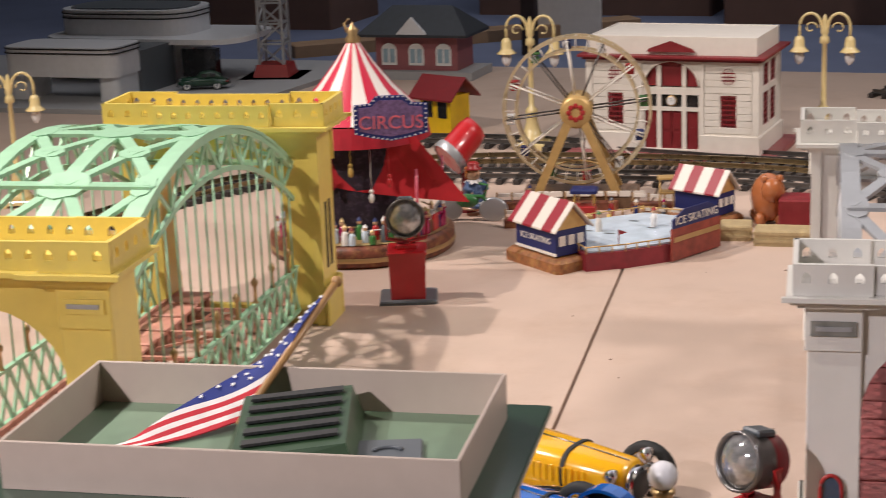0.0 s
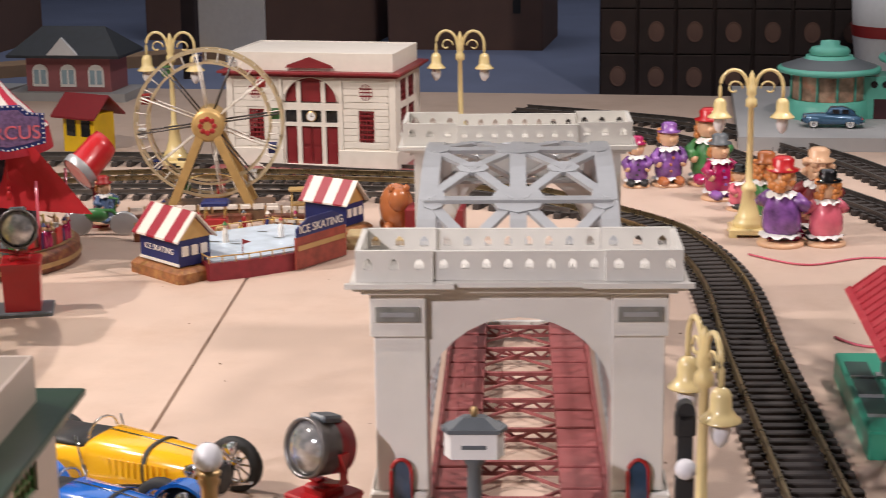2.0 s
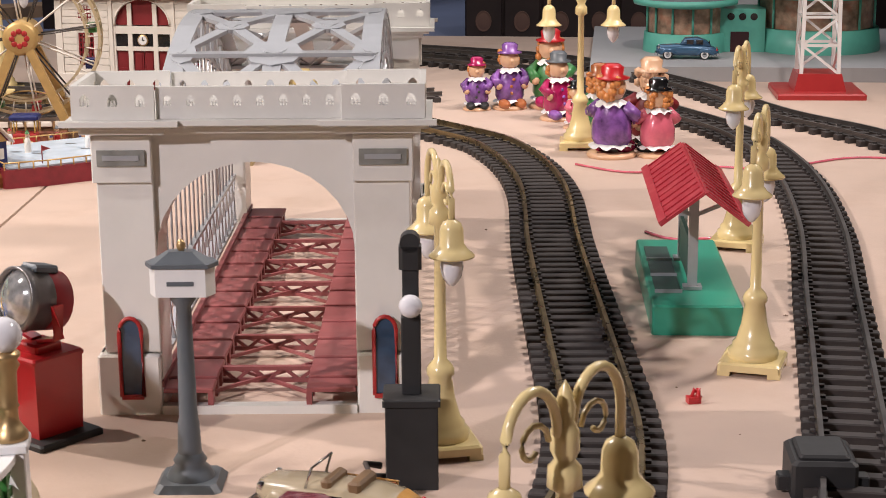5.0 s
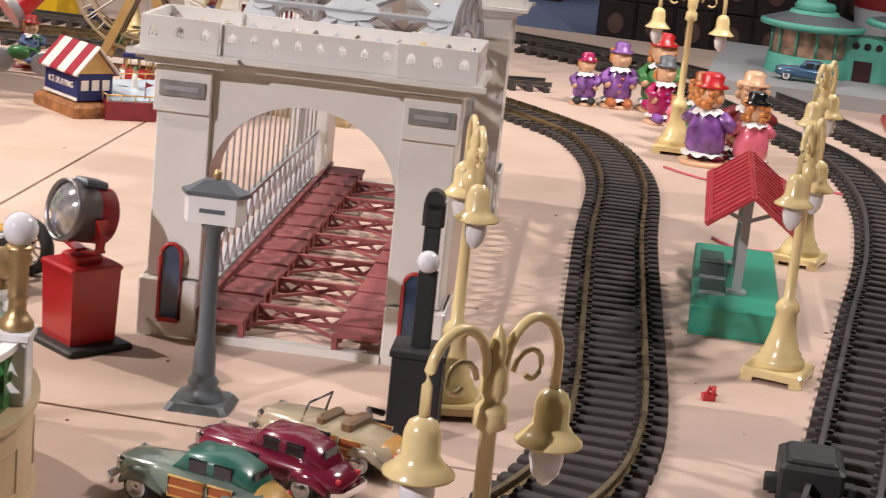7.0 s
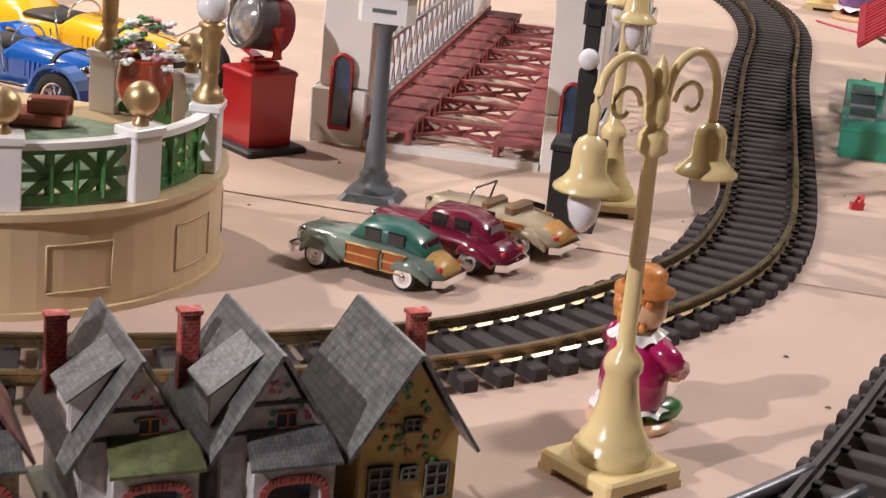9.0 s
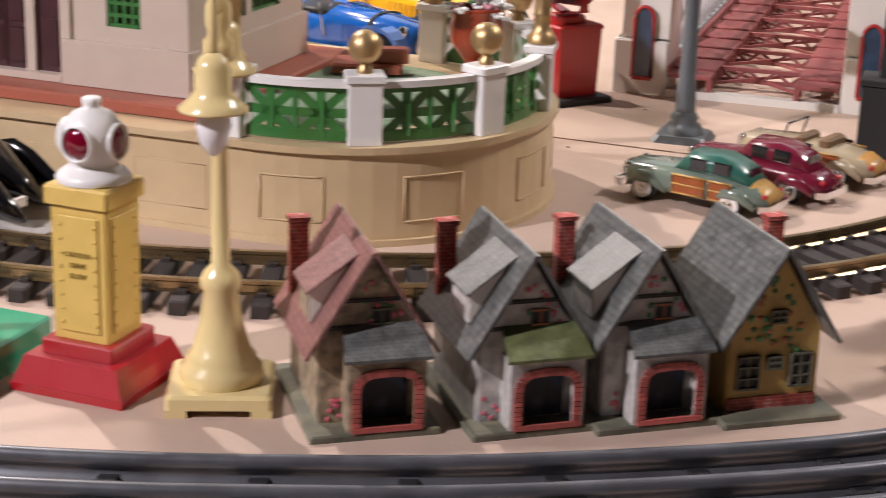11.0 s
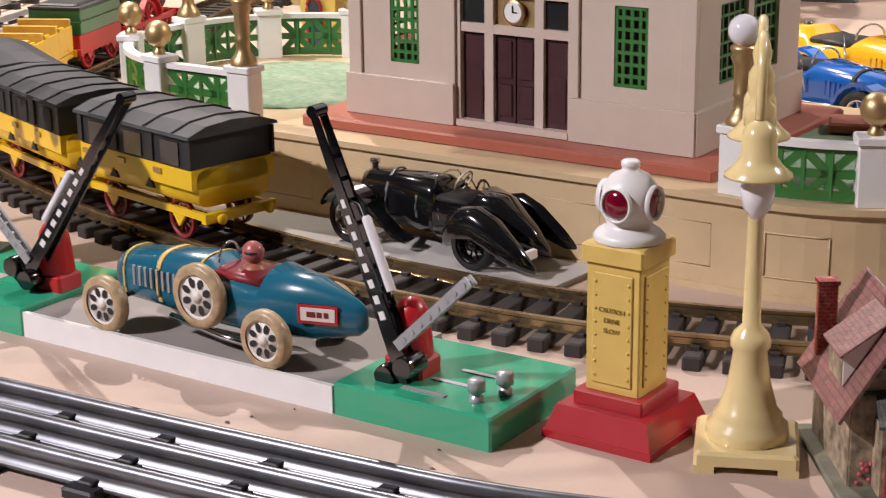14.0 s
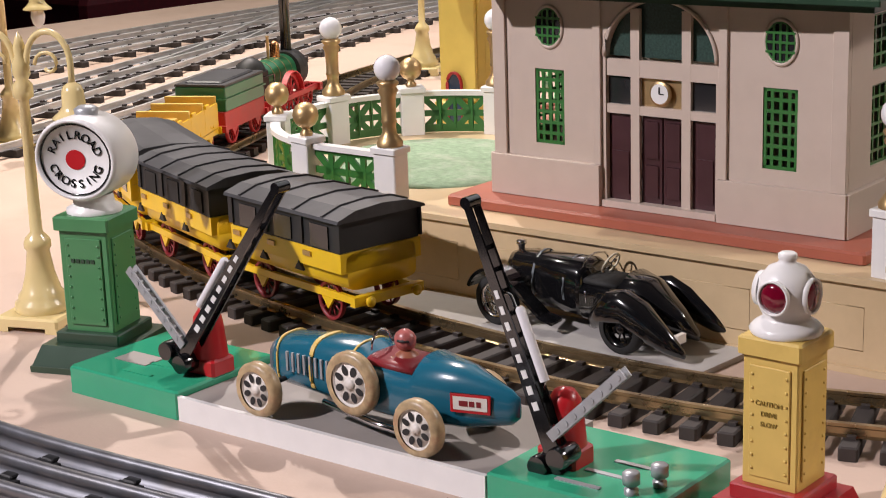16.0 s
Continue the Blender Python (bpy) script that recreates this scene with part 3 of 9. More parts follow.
def bridge(m, label, wall, truss, deck, trim, plate, dark_side):
    b = thing("arch_bridge", m, label, "toy bridge", "arch bridges")
    for ty, flip in ((0.0, 1), (0.765, -1)):
        tm = Matrix.Translation((0, ty, 0)) @ Matrix.Diagonal((1, flip, 1, 1))
        part("arched_wall", Shape(tm).archwall(-0.125, 0.125, 0, 0.258, -0.088, 0.088, 0.150, 0.230, 0.006, 0.022), wall, b)
        part("arched_wall", Shape(tm).archwall(-0.125, 0.125, 0, 0.258, -0.088, 0.088, 0.150, 0.230, 0.046, 0.060), wall, b)
        sof = Shape(tm)
        curve = [(-0.088, 0.0), (-0.088, 0.150)] + [(-0.088 * math.cos(a), 0.150 + 0.080 * math.sin(a)) for a in np.linspace(0, math.pi, 17)[1:-1]] + [(0.088, 0.150), (0.088, 0.0)]
        for (xa, za), (xb, zb) in zip(curve, curve[1:]):
            sof._add([(xa, 0.0222, za), (xb, 0.0222, zb), (xb, 0.0458, zb), (xa, 0.0458, za)], [(0, 1, 2, 3)], True)
        part("arch_soffit", sof, wall, b)
        for sx in (-1, 1):
            part("pilaster", Shape(tm).box(min(sx * 0.088, sx * 0.138), 0.0, 0.058, max(sx * 0.088, sx * 0.138), 0.0052, 0.258, 0.001), wall, b)
            part("side_wall", Shape(tm).box(min(sx * 0.125, sx * 0.138), 0.0058, 0.0, max(sx * 0.125, sx * 0.138), 0.066, 0.258), wall, b)
            part("plinth", Shape(tm).box(min(sx * 0.0885, sx * 0.145), -0.0045, 0.0, max(sx * 0.0885, sx * 0.145), 0.0045, 0.056, 0.002), wall, b)
            part("side_plinth", Shape(tm).box(min(sx * 0.139, sx * 0.145), 0.005, 0.0, max(sx * 0.139, sx * 0.145), 0.069, 0.056, 0.002), wall, b)
            part("capital", Shape(tm).box(min(sx * 0.088, sx * 0.141), -0.004, 0.214, max(sx * 0.088, sx * 0.141), -0.0002, 0.256, 0.001), wall, b)
        if wall is YELLOWB:
            for sx in (-1, 1):
                for y in (0.024, 0.042):
                    part("side_slit", Shape(tm).box(min(sx * 0.1382, sx * 0.1388), y - 0.004, 0.075, max(sx * 0.1382, sx * 0.1388), y + 0.004, 0.165), MATBLACK, b, "dark narrow slit window")
        for i, (o, z0, z1) in enumerate(((0.006, 0.2585, 0.263), (0.013, 0.2632, 0.267), (0.020, 0.2672, 0.272))):
            part("cornice", Shape(tm).box(-0.138 - o, -0.004 - o, z0, 0.138 + o, 0.066 + o, z1), wall, b)
            part("cornice_return", Shape(tm).box(-0.142 - o, -0.010 - o, z0, -0.080 + o, -0.0045 - o, z1), wall, b)
            part("cornice_return", Shape(tm).box(0.080 - o, -0.010 - o, z0, 0.142 + o, -0.0045 - o, z1), wall, b)
        for yy in (-0.016, 0.076):
            for x0, x1, dy, z1, n in ((-0.080, 0.080, 0, 0.300, 8), (-0.152, -0.0805, -0.006, 0.302, 3), (0.0805, 0.152, -0.006, 0.302, 3)):
                bal = Shape(tm)
                balustrade(bal, x0, x1, yy + dy, yy + dy + 0.005, 0.2722, z1, n)
                part("balustrade", bal, wall, b)
        for xx in (-0.1525, 0.1475):
            rot = Matrix.Translation((xx, 0, 0)) @ Matrix.Rotation(math.pi / 2, 4, "Z")
            bal = Shape(tm @ rot)
            balustrade(bal, -0.0165, 0.074, -0.005, 0.0, 0.2722, 0.302, 4)
            part("balustrade", bal, wall, b)
        for sx in (-1, 1):
            pl = part("name_plate", Shape(tm).box(sx * 0.1145 - 0.021, -0.0065, 0.229, sx * 0.1145 + 0.021, -0.0042, 0.243), plate, b, "small dark plate with worn raised border")
            bar = part("lettering", Shape(tm).box(sx * 0.1145 - 0.016, -0.0075, 0.234, sx * 0.1145 + 0.016, -0.0066, 0.2385), SILVER, pl)
            win = Shape(tm)
            zs = [(0.010, 0.018), (0.010, 0.078)] + [(0.010 * math.cos(a), 0.078 + 0.013 * math.sin(a)) for a in (0.4, 0.8, 1.2, 1.57, 1.94, 2.34, 2.74)] + [(-0.010, 0.078), (-0.010, 0.018)]
            win.tube([(sx * 0.114 + x, -0.006, z) for x, z in zs], 0.002, 6, closed=True)
            win.box(sx * 0.114 - 0.010, -0.0075, 0.015, sx * 0.114 + 0.010, -0.0048, 0.019)
            wf = part("window_frame", win, trim, b, "red arched window frame")
            part("pane", Shape(tm).slab([(sx * 0.114 + x, z) for x, z in zs], -0.0052, -0.0048, m=Matrix.Rotation(math.pi / 2, 4, "X") @ Matrix.Diagonal((1, 1, -1, 1))), GLASSBLUE, wf)
    # the trussed arch
    N = 16
    ys = [0.068 + (0.697 - 0.068) * i / N for i in range(N + 1)]
    for sx in (-1, 1):
        x = sx * 0.102
        s = Shape()
        s.tube([(x, y, arch_z(y)) for y in ys], 0, flat=(0.006, 0.010))
        s.tube([(x, y, arch_z(y) - 0.045) for y in ys], 0, flat=(0.005, 0.006))
        for i in range(N):
            s.tube([(x, ys[i], arch_z(ys[i]) - (0.045 if i % 2 else 0)), (x, ys[i + 1], arch_z(ys[i + 1]) - (0 if i % 2 else 0.045))], 0, flat=(0.003, 0.004))
            s.tube([(x, ys[i], arch_z(ys[i]) - 0.045), (x, ys[i], arch_z(ys[i]))], 0, flat=(0.003, 0.003))
        part("side_arch", s, truss if sx < 0 else dark_side, b)
        for i in range(0, 20):
            y = 0.085 + i * 0.0313
            part("hanger", Shape().tube([(x, y, 0.08), (x, y, arch_z(y) - 0.045)], 0.0013, 6), dark_side, b)
        g = Shape()
        g.tube([(x, 0.068, 0.022), (x, 0.697, 0.022)], 0, flat=(0.006, 0.004))
        g.tube([(x, 0.068, 0.082), (x, 0.697, 0.082)], 0, flat=(0.006, 0.004))
        for i in range(20):
            a, c = 0.068 + i * 0.0314, 0.068 + (i + 1) * 0.0314
            g.tube([(x, a, 0.022), (x, c, 0.082)], 0, flat=(0.003, 0.005)).tube([(x, c, 0.022), (x, a, 0.082)], 0, flat=(0.003, 0.005))
        part("side_girder", g, dark_side, b)
        if wall is YELLOWB:
            for i in range(9):
                y = 0.10 + i * 0.07
                part("rail_lamp", Shape().turn([(0.004, 0.084), (0.0025, 0.088), (0.002, 0.104), (0.004, 0.107), (0.0045, 0.111), (0.002, 0.115), (0, 0.117)], 10, Matrix.Translation((x, y, 0))), GOLD, b)
    top = Shape()
    for sx in (-1, 1):
        top.tube([(sx * 0.096, y, arch_z(y) + 0.004) for y in ys], 0, flat=(0.020, 0.004))
    top.tube([(0, y, arch_z(y) + 0.004) for y in ys], 0, flat=(0.018, 0.004))
    for k in range(5):
        y = ys[k * 4]
        top.tube([(-0.1, y, arch_z(y) + 0.004), (0.1, y, arch_z(y) + 0.004)], 0, flat=(0.022, 0.004))
    for k in range(4):
        ya_, yb_ = ys[k * 4], ys[k * 4 + 4]
        ym = (ya_ + yb_) / 2
        for sx in (-1, 1):
            cx = sx * 0.05
            for dx, dy in ((-0.048, -1), (0.048, -1), (-0.048, 1), (0.048, 1)):
                ye = ym + dy * (yb_ - ya_) / 2
                top.tube([(cx, ym, arch_z(ym) + 0.0045), (cx + dx, ye, arch_z(ye) + 0.0045)], 0, flat=(0.014, 0.004))
            top.turn([(0.0, 0.0022), (0.018, 0.0022), (0.018, 0.0062), (0.0, 0.0062)], 8, Matrix.Translation((cx, ym, arch_z(ym))) @ Matrix.Rotation(math.atan(-2 * (ym - 0.3825)), 4, "X"), smooth=False)
    for k in range(1, 4):
        y = ys[k * 4]
        for x, r in ((0.0, 0.030), (-0.090, 0.024), (0.090, 0.024)):
            top.turn([(0.0, 0.0018), (r, 0.0018), (r, 0.0064), (0.0, 0.0064)], 8, Matrix.Translation((x, y, arch_z(y))) @ Matrix.Rotation(math.atan(-2 * (y - 0.3825)), 4, "X") @ Matrix.Diagonal((1 if x == 0 else 0.55, 1, 1, 1)), smooth=False)
    part("top_lattice", top, truss, b)
    # the deck: stepped walkways, cross girders and laced beams
    for sx in (-1, 1):
        for i in range(25):
            y = -0.004 + i * 0.0308
            z = 0.020 + (0.0018 if i % 2 else 0)
            part("walkway_plank", Shape().box(min(sx * 0.042, sx * 0.087), y, z, max(sx * 0.042, sx * 0.087), y + 0.0292, z + 0.004, 0.001).box(min(sx * 0.042, sx * 0.047), y, 0.006, max(sx * 0.042, sx * 0.047), y + 0.012, z), deck, b)
        part("walkway_rail", Shape().tube([(sx * 0.089, 0.0, 0.027), (sx * 0.089, 0.765, 0.027)], 0, flat=(0.005, 0.006)), deck, b)
    for i in range(7):
        y = 0.07 + i * 0.104
        c = Shape().tube([(-0.045, y, 0.020), (0.045, y, 0.020)], 0, flat=(0.006, 0.004)).tube([(-0.045, y, 0.008), (0.045, y, 0.008)], 0, flat=(0.004, 0.004))
        for k in range(6):
            xa, xb = -0.045 + k * 0.015, -0.03 + k * 0.015
            c.tube([(xa, y, 0.008 if k % 2 else 0.02), (xb, y, 0.02 if k % 2 else 0.008)], 0, flat=(0.003, 0.003))
        c.tube([(-0.045, y - 0.045, 0.012), (0.045, y + 0.045, 0.012)], 0, flat=(0.003, 0.003)).tube([(0.045, y - 0.045, 0.009), (-0.045, y + 0.045, 0.009)], 0, flat=(0.003, 0.003))
        part("cross_girder", c, deck, b)
    for y in (0.0, 0.765):
        part("sill", Shape().box(-0.088, y - 0.006, 0, 0.088, y + 0.006, 0.008), wall, b)
    return b


GLASSBLUE = mat("blue_celluloid", (0.03, 0.06, 0.11), 0.15, vary=0.3, clear=0.5)
bridge(pose(0.6514, 0.6439, 0, 0, 0, 8), "cream white tinplate arch bridge with silver truss and maroon deck", CREAM, SILVER, MAROON, SIGRED, mat("dull_plate_grey", (0.26, 0.26, 0.24), 0.5, 0.3, vary=0.3), SILVER)
bridge(pose(-0.294, 0.468, 0, 0, 0, 8) @ Matrix.Diagonal((1.07, 1.07, 1.07, 1)), "yellow tinplate arch bridge with mint green truss", YELLOWB, MINT, mat("rose_deck_enamel", (0.55, 0.26, 0.20), 0.5), SIGRED, YELLOWB, MINT)


# ---- the two stations ----
def lattice_window(s, x0, x1, z0, z1, y, nx, nz, w=0.0022):
    s.box(x0, y, z0, x0 + w, y + 0.002, z1).box(x1 - w, y, z0, x1, y + 0.002, z1).box(x0, y, z0, x1, y + 0.002, z0 + w).box(x0, y, z1 - w, x1, y + 0.002, z1)
    for i in range(1, nx):
        x = x0 + (x1 - x0) * i / nx
        s.box(x - w / 2, y + 0.0002, z0, x + w / 2, y + 0.0018, z1)
    for i in range(1, nz):
        z = z0 + (z1 - z0) * i / nz
        s.box(x0, y + 0.0001, z - w / 2, x1, y + 0.0019, z + w / 2)


def station(m, label, wall, trim, door, plinth, eave, roof, clapboard=False, lid=None):
    """Local: facade along x, -0.177 to 0.177, at y = 0; plinth top at z = 0."""
    st = thing("station_building", m, label, "toy station", "station buildings")
    W, D, H = 0.177, 0.205, 0.192
    part("plinth", Shape().box(-W - 0.036, -0.034, -0.010, W + 0.036, D + 0.03, -0.0005, 0.002), plinth, st, "broad painted plinth step")
    fw = Shape()
    # front wall in strips round two windows and the arched doorway
    for sx in (-1, 1):
        a, c, d, e = 0.056, 0.101, 0.133, W
        def bx(x0, x1, z0, z1, y0=0.0, y1=0.006):
            fw.box(min(sx * x0, sx * x1), y0, z0, max(sx * x0, sx * x1), y1, z1)

        def pc(name, x0, x1, z0, z1, y0, y1):
            part(name, Shape().box(min(sx * x0, sx * x1), y0, z0, max(sx * x0, sx * x1), y1, z1, 0.0004), wall, st)
        bx(a, c, 0, H)
        bx(d, e, 0, H)
        bx(c, d, 0, 0.050)
        bx(c, d, 0.118, H)
        pc("dado", a + 0.004, e + 0.004, 0.0, 0.037, -0.006, -0.0002)
        pc("pilaster", a + 0.004, a + 0.012, 0.0372, H, -0.003, -0.0002)
        pc("pilaster", e - 0.012, e + 0.002, 0.0372, H, -0.003, -0.0002)
        if clapboard:
            for k in range(11):
                z = 0.042 + k * 0.0135
                if 0.045 < z < 0.12:
                    pc("clapboard", a + 0.013, c - 0.002, z, z + 0.012, -0.0015, -0.0001)
                    pc("clapboard", d + 0.002, e - 0.013, z, z + 0.012, -0.0015, -0.0001)
                else:
                    pc("clapboard", a + 0.013, e - 0.013, z, z + 0.012, -0.0015, -0.0001)
    for i in range(20):
        t0, t1 = math.pi * (1 - i / 20), math.pi * (1 - (i + 1) / 20)
        xa, za, xb, zb = 0.056 * math.cos(t0), 0.134 + 0.05 * math.sin(t0), 0.056 * math.cos(t1), 0.134 + 0.05 * math.sin(t1)
        fw._add([(xa, 0, za), (xb, 0, zb), (xb, 0, H), (xa, 0, H), (xa, 0.006, za), (xb, 0.006, zb), (xb, 0.006, H), (xa, 0.006, H)], [(0, 1, 2, 3), (7, 6, 5, 4), (0, 4, 5, 1), (3, 2, 6, 7)])
    part("arch_moulding", Shape().tube([(0.057 * math.cos(t), -0.001, 0.134 + 0.051 * math.sin(t)) for t in [math.pi * k / 20 for k in range(21)]], 0.0018, 6), wall, st)
    # mullions and transoms of the doorway
    for x in (-0.026, 0.026):
        part("mullion", Shape().box(x - 0.0045, 0.001, 0.006, x + 0.0045, 0.005, 0.176), wall, st)
    for z0, z1 in ((0.084, 0.092), (0.117, 0.132)):
        part("transom", Shape().box(-0.056, 0.0012, z0, 0.056, 0.0048, z1), wall, st)
    part("threshold", Shape().box(-0.058, -0.004, 0.0, 0.058, 0.006, 0.006), wall, st)
    part("front_wall", fw, wall, st)
    for sx in (-1, 1):
        def sb(y0, y1, z0, z1, x0=W - 0.006, x1=W):
            part("side_wall", Shape().box(min(sx * x0, sx * x1), y0, z0, max(sx * x0, sx * x1), y1, z1), wall, st)
        sb(0.0065, 0.045, 0, H)
        sb(0.16, D, 0, H)
        sb(0.045, 0.16, 0, 0.05)
        sb(0.045, 0.16, 0.176, H)
        sb(0.097, 0.108, 0.05, 0.176)
        sb(0.045, 0.16, 0.118, 0.130)
        part("side_dado", Shape().box(min(sx * (W + 0.0002), sx * (W + 0.006)), -0.004, 0, max(sx * (W + 0.0002), sx * (W + 0.006)), D, 0.037, 0.0004), wall, st)
    part("back_wall", Shape().box(-W + 0.0062, D - 0.006, 0, W - 0.0062, D, H), wall, st)
    for sx in (-1, 1):
        lw = Shape()
        x0 = sx * 0.117 - 0.016
        lattice_window(lw, x0, x0 + 0.032, 0.050, 0.118, 0.001, 4, 7, 0.0030)
        part("window", lw, trim, st, "lattice window")
        ov = Shape()
        part("oval_rim", Shape().turn([(0.0165, 0), (0.0160, 0.0012), (0.0140, 0.0012), (0.0135, 0)], 24, Matrix.Translation((sx * 0.117, -0.0005, 0.156)) @ Matrix.Rotation(math.pi / 2, 4, "X") @ Matrix.Diagonal((1, 1.22, 1, 1)), caps=False), wall, st)
        ov.turn([(0.0139, 0), (0.0139, 0.001), (0.0128, 0.001), (0.0128, 0)], 20, Matrix.Translation((sx * 0.117, -0.0005, 0.156)) @ Matrix.Rotation(math.pi / 2, 4, "X") @ Matrix.Diagonal((1, 1.22, 1, 1)), caps=False)
        for k in (-0.006, 0, 0.006):
            ov.box(sx * 0.117 + k - 0.001, -0.002, 0.141, sx * 0.117 + k + 0.001, -0.0012, 0.171)
            ov.box(sx * 0.117 - 0.0135, -0.0021, 0.156 + k * 1.3 - 0.001, sx * 0.117 + 0.0135, -0.0013, 0.156 + k * 1.3 + 0.001)
        part("oval_window", ov, trim, st, "oval lattice window")
        part("pane", Shape().turn([(0.0, 0.0), (0.0155, 0.0)], 20, Matrix.Translation((sx * 0.117, -0.0010, 0.156)) @ Matrix.Rotation(math.pi / 2, 4, "X") @ Matrix.Diagonal((1, 1.22, 1, 1)), caps=False), DARKGLASS, st)
        for y0, y1 in ((0.045, 0.097), (0.108, 0.16)):
            for z0, z1, nz in ((0.05, 0.118, 6), (0.130, 0.176, 4)):
                w2 = Shape(Matrix.Translation((sx * (W - 0.004), 0, 0)) @ Matrix.Rotation(math.pi / 2, 4, "Z"))
                lattice_window(w2, y0, y1, z0, z1, -0.001, 5, nz)
                part("side_window", w2, trim, st, "lattice side window")
        dr = Shape().box(sx * 0.011 - 0.0102, 0.0055, 0.006, sx * 0.011 + 0.0102, 0.0085, 0.084)
        for z0, z1 in ((0.012, 0.04), (0.046, 0.079)):
            dr.box(sx * 0.011 - 0.007, 0.004, z0, sx * 0.011 + 0.007, 0.0054, z1, 0.0006)
        part("door", dr, door, st, "panelled dark red door")
        part("sidelight", Shape().box(sx * 0.043 - 0.0125, 0.0055, 0.006, sx * 0.043 + 0.0125, 0.008, 0.084).box(sx * 0.043 - 0.008, 0.0045, 0.012, sx * 0.043 + 0.008, 0.0054, 0.05), door, st)
        part("transom_pane", Shape().box(sx * 0.043 - 0.0125, 0.0045, 0.092, sx * 0.043 + 0.0125, 0.006, 0.117), DARKGLASS, st)
    part("fanlight", Shape().slab([(0.0555 * math.cos(t), 0.134 + 0.0495 * math.sin(t)) for t in [math.pi * k / 16 for k in range(17)]], -0.0075, -0.006, m=Matrix.Rotation(math.pi / 2, 4, "X")), door if clapboard else FANNET, st, "dark mesh fanlight")
    ck = part("clock", Shape().turn([(0.0, 0.0), (0.0105, 0.0), (0.0115, -0.0015), (0.0105, -0.003), (0, -0.003)], 24, Matrix.Translation((0, 0.003, 0.1045)) @ Matrix.Rotation(-math.pi / 2, 4, "X")), [GOLD], st, "white clock dial in brass rim")
    part("dial", Shape().turn([(0.0, 0.0), (0.0088, 0.0)], 24, Matrix.Translation((0, -0.0004, 0.1045)) @ Matrix.Rotation(math.pi / 2, 4, "X"), caps=False), WHITE, ck)
    pointer_shape = Shape().box(-0.0005, -0.0012, 0.1045, 0.0005, -0.0006, 0.1105).box(0.0, -0.0012, 0.1042, 0.0045, -0.0006, 0.1050)
    part("pointer", pointer_shape, BLACK, ck)
    part("transom_back", Shape().box(-0.0215, 0.0056, 0.092, 0.0215, 0.0075, 0.117), GOLD if not clapboard else DARKGLASS, st)
    # the lift-off roof: eave, parapet box and sunken inner roof; lid: where it lies when not quite in place
    lm = lid or Matrix.Translation((0, D / 2, H))
    ex, ey, px, py, ph, t = (0.190, 0.118, 0.1610, 0.0875, 0.040, 0.003) if lid else (W + 0.016, D / 2 + 0.019, W - 0.004, D / 2 - 0.003, 0.042, 0.003)
    part("eave", Shape(lm).box(-ex, -ey, 0, ex, ey, 0.005, 0.001).box(-ex + 0.008, -ey + 0.010, -0.006, ex - 0.008, ey - 0.010, -0.0002), eave, st, "painted roof eave")
    for x0, y0, x1, y1, dz in ((-px, -py, px, -py + t, 0), (-px, py - t, px, py, 0), (-px, -py + t + 0.0001, -px + t, py - t - 0.0001, 0.0002), (px - t, -py + t + 0.0001, px, py - t - 0.0001, 0.0002)):
        part("parapet", Shape(lm).box(x0, y0, 0.0052, x1, y1, ph - dz, 0.0005), wall, st)
    rz0 = ph - 0.004 if clapboard else 0.0054
    part("roof", Shape(lm).box(-px + t + 0.0002, -py + t + 0.0002, rz0, px - t - 0.0002, py - t - 0.0002, rz0 + 0.002), roof, st, "flat inner roof")
    # an added dark sheet on the plinth stands in for the unlit rooms
    part("room_shade_sheet", Shape().box(-W + 0.007, 0.0095, 0.0, W - 0.007, D - 0.0065, 0.002), DARKINT, st)
    return st


DARKGLASS = mat("dark_glazing", (0.02, 0.02, 0.022), 0.1, vary=0.2, clear=0.5)
FANNET = mat("green_mesh_glazing", (0.03, 0.06, 0.05), 0.3, vary=0.5, scale=500)
STM = pose(0.201, 0.034, 0.086, 0, 0, 5) @ Matrix.Diagonal((0.945, 1.0, 0.967, 1))
LID = STM.inverted() @ pose(0.2057, 0.1083, 0.2725, 0, 0, 8)
station(STM, "beige tinplate station with green lattice windows and maroon doors", BEIGE, GREEN, DARKINT, TERRA, DEEPGREEN, ROOFGREEN, lid=LID)
st2 = station(pose(-0.025, 2.46, 0.012, 0, 0, -3), "white tinplate station with red windows and doors", OFFWHITE, DKRED, DKRED, MAROON, DKRED, OFFWHITE, True)
part("gable", Shape().slab([(-0.05, 0.0), (0.05, 0.0), (0.045, 0.006), (0, 0.022), (-0.045, 0.006)], 0, 0.004, m=Matrix.Translation((0, -0.001, 0.204)) @ Matrix.Rotation(math.pi / 2, 4, "X")), DKRED, st2, "low dark red roof gable")


# ---- the terrace ----
TER = thing("station_terrace", Matrix(), "tan tinplate terrace with rounded ends, white posts and green railings", "terrace")
CX, CY, CR = (-0.130, 0.44), (0.112, 0.165), 0.172


def grown(o):
    return [(CX[1] + (CR + o) * math.cos(radians(a)), CY[1] + (CR + o) * math.sin(radians(a))) for a in range(-90, 91, 6)] + [(CX[0] + (CR + o) * math.cos(radians(a)), CY[0] + (CR + o) * math.sin(radians(a))) for a in range(90, 271, 6)]


part("terrace_wall", Shape().slab(grown(0), 0.0, 0.070), TAN, TER)
part("coping", Shape().slab(grown(0.004), 0.0702, 0.0755), TAN, TER)
part("foot_moulding", Shape().slab(grown(0.004), 0.0, 0.005), TAN, TER)


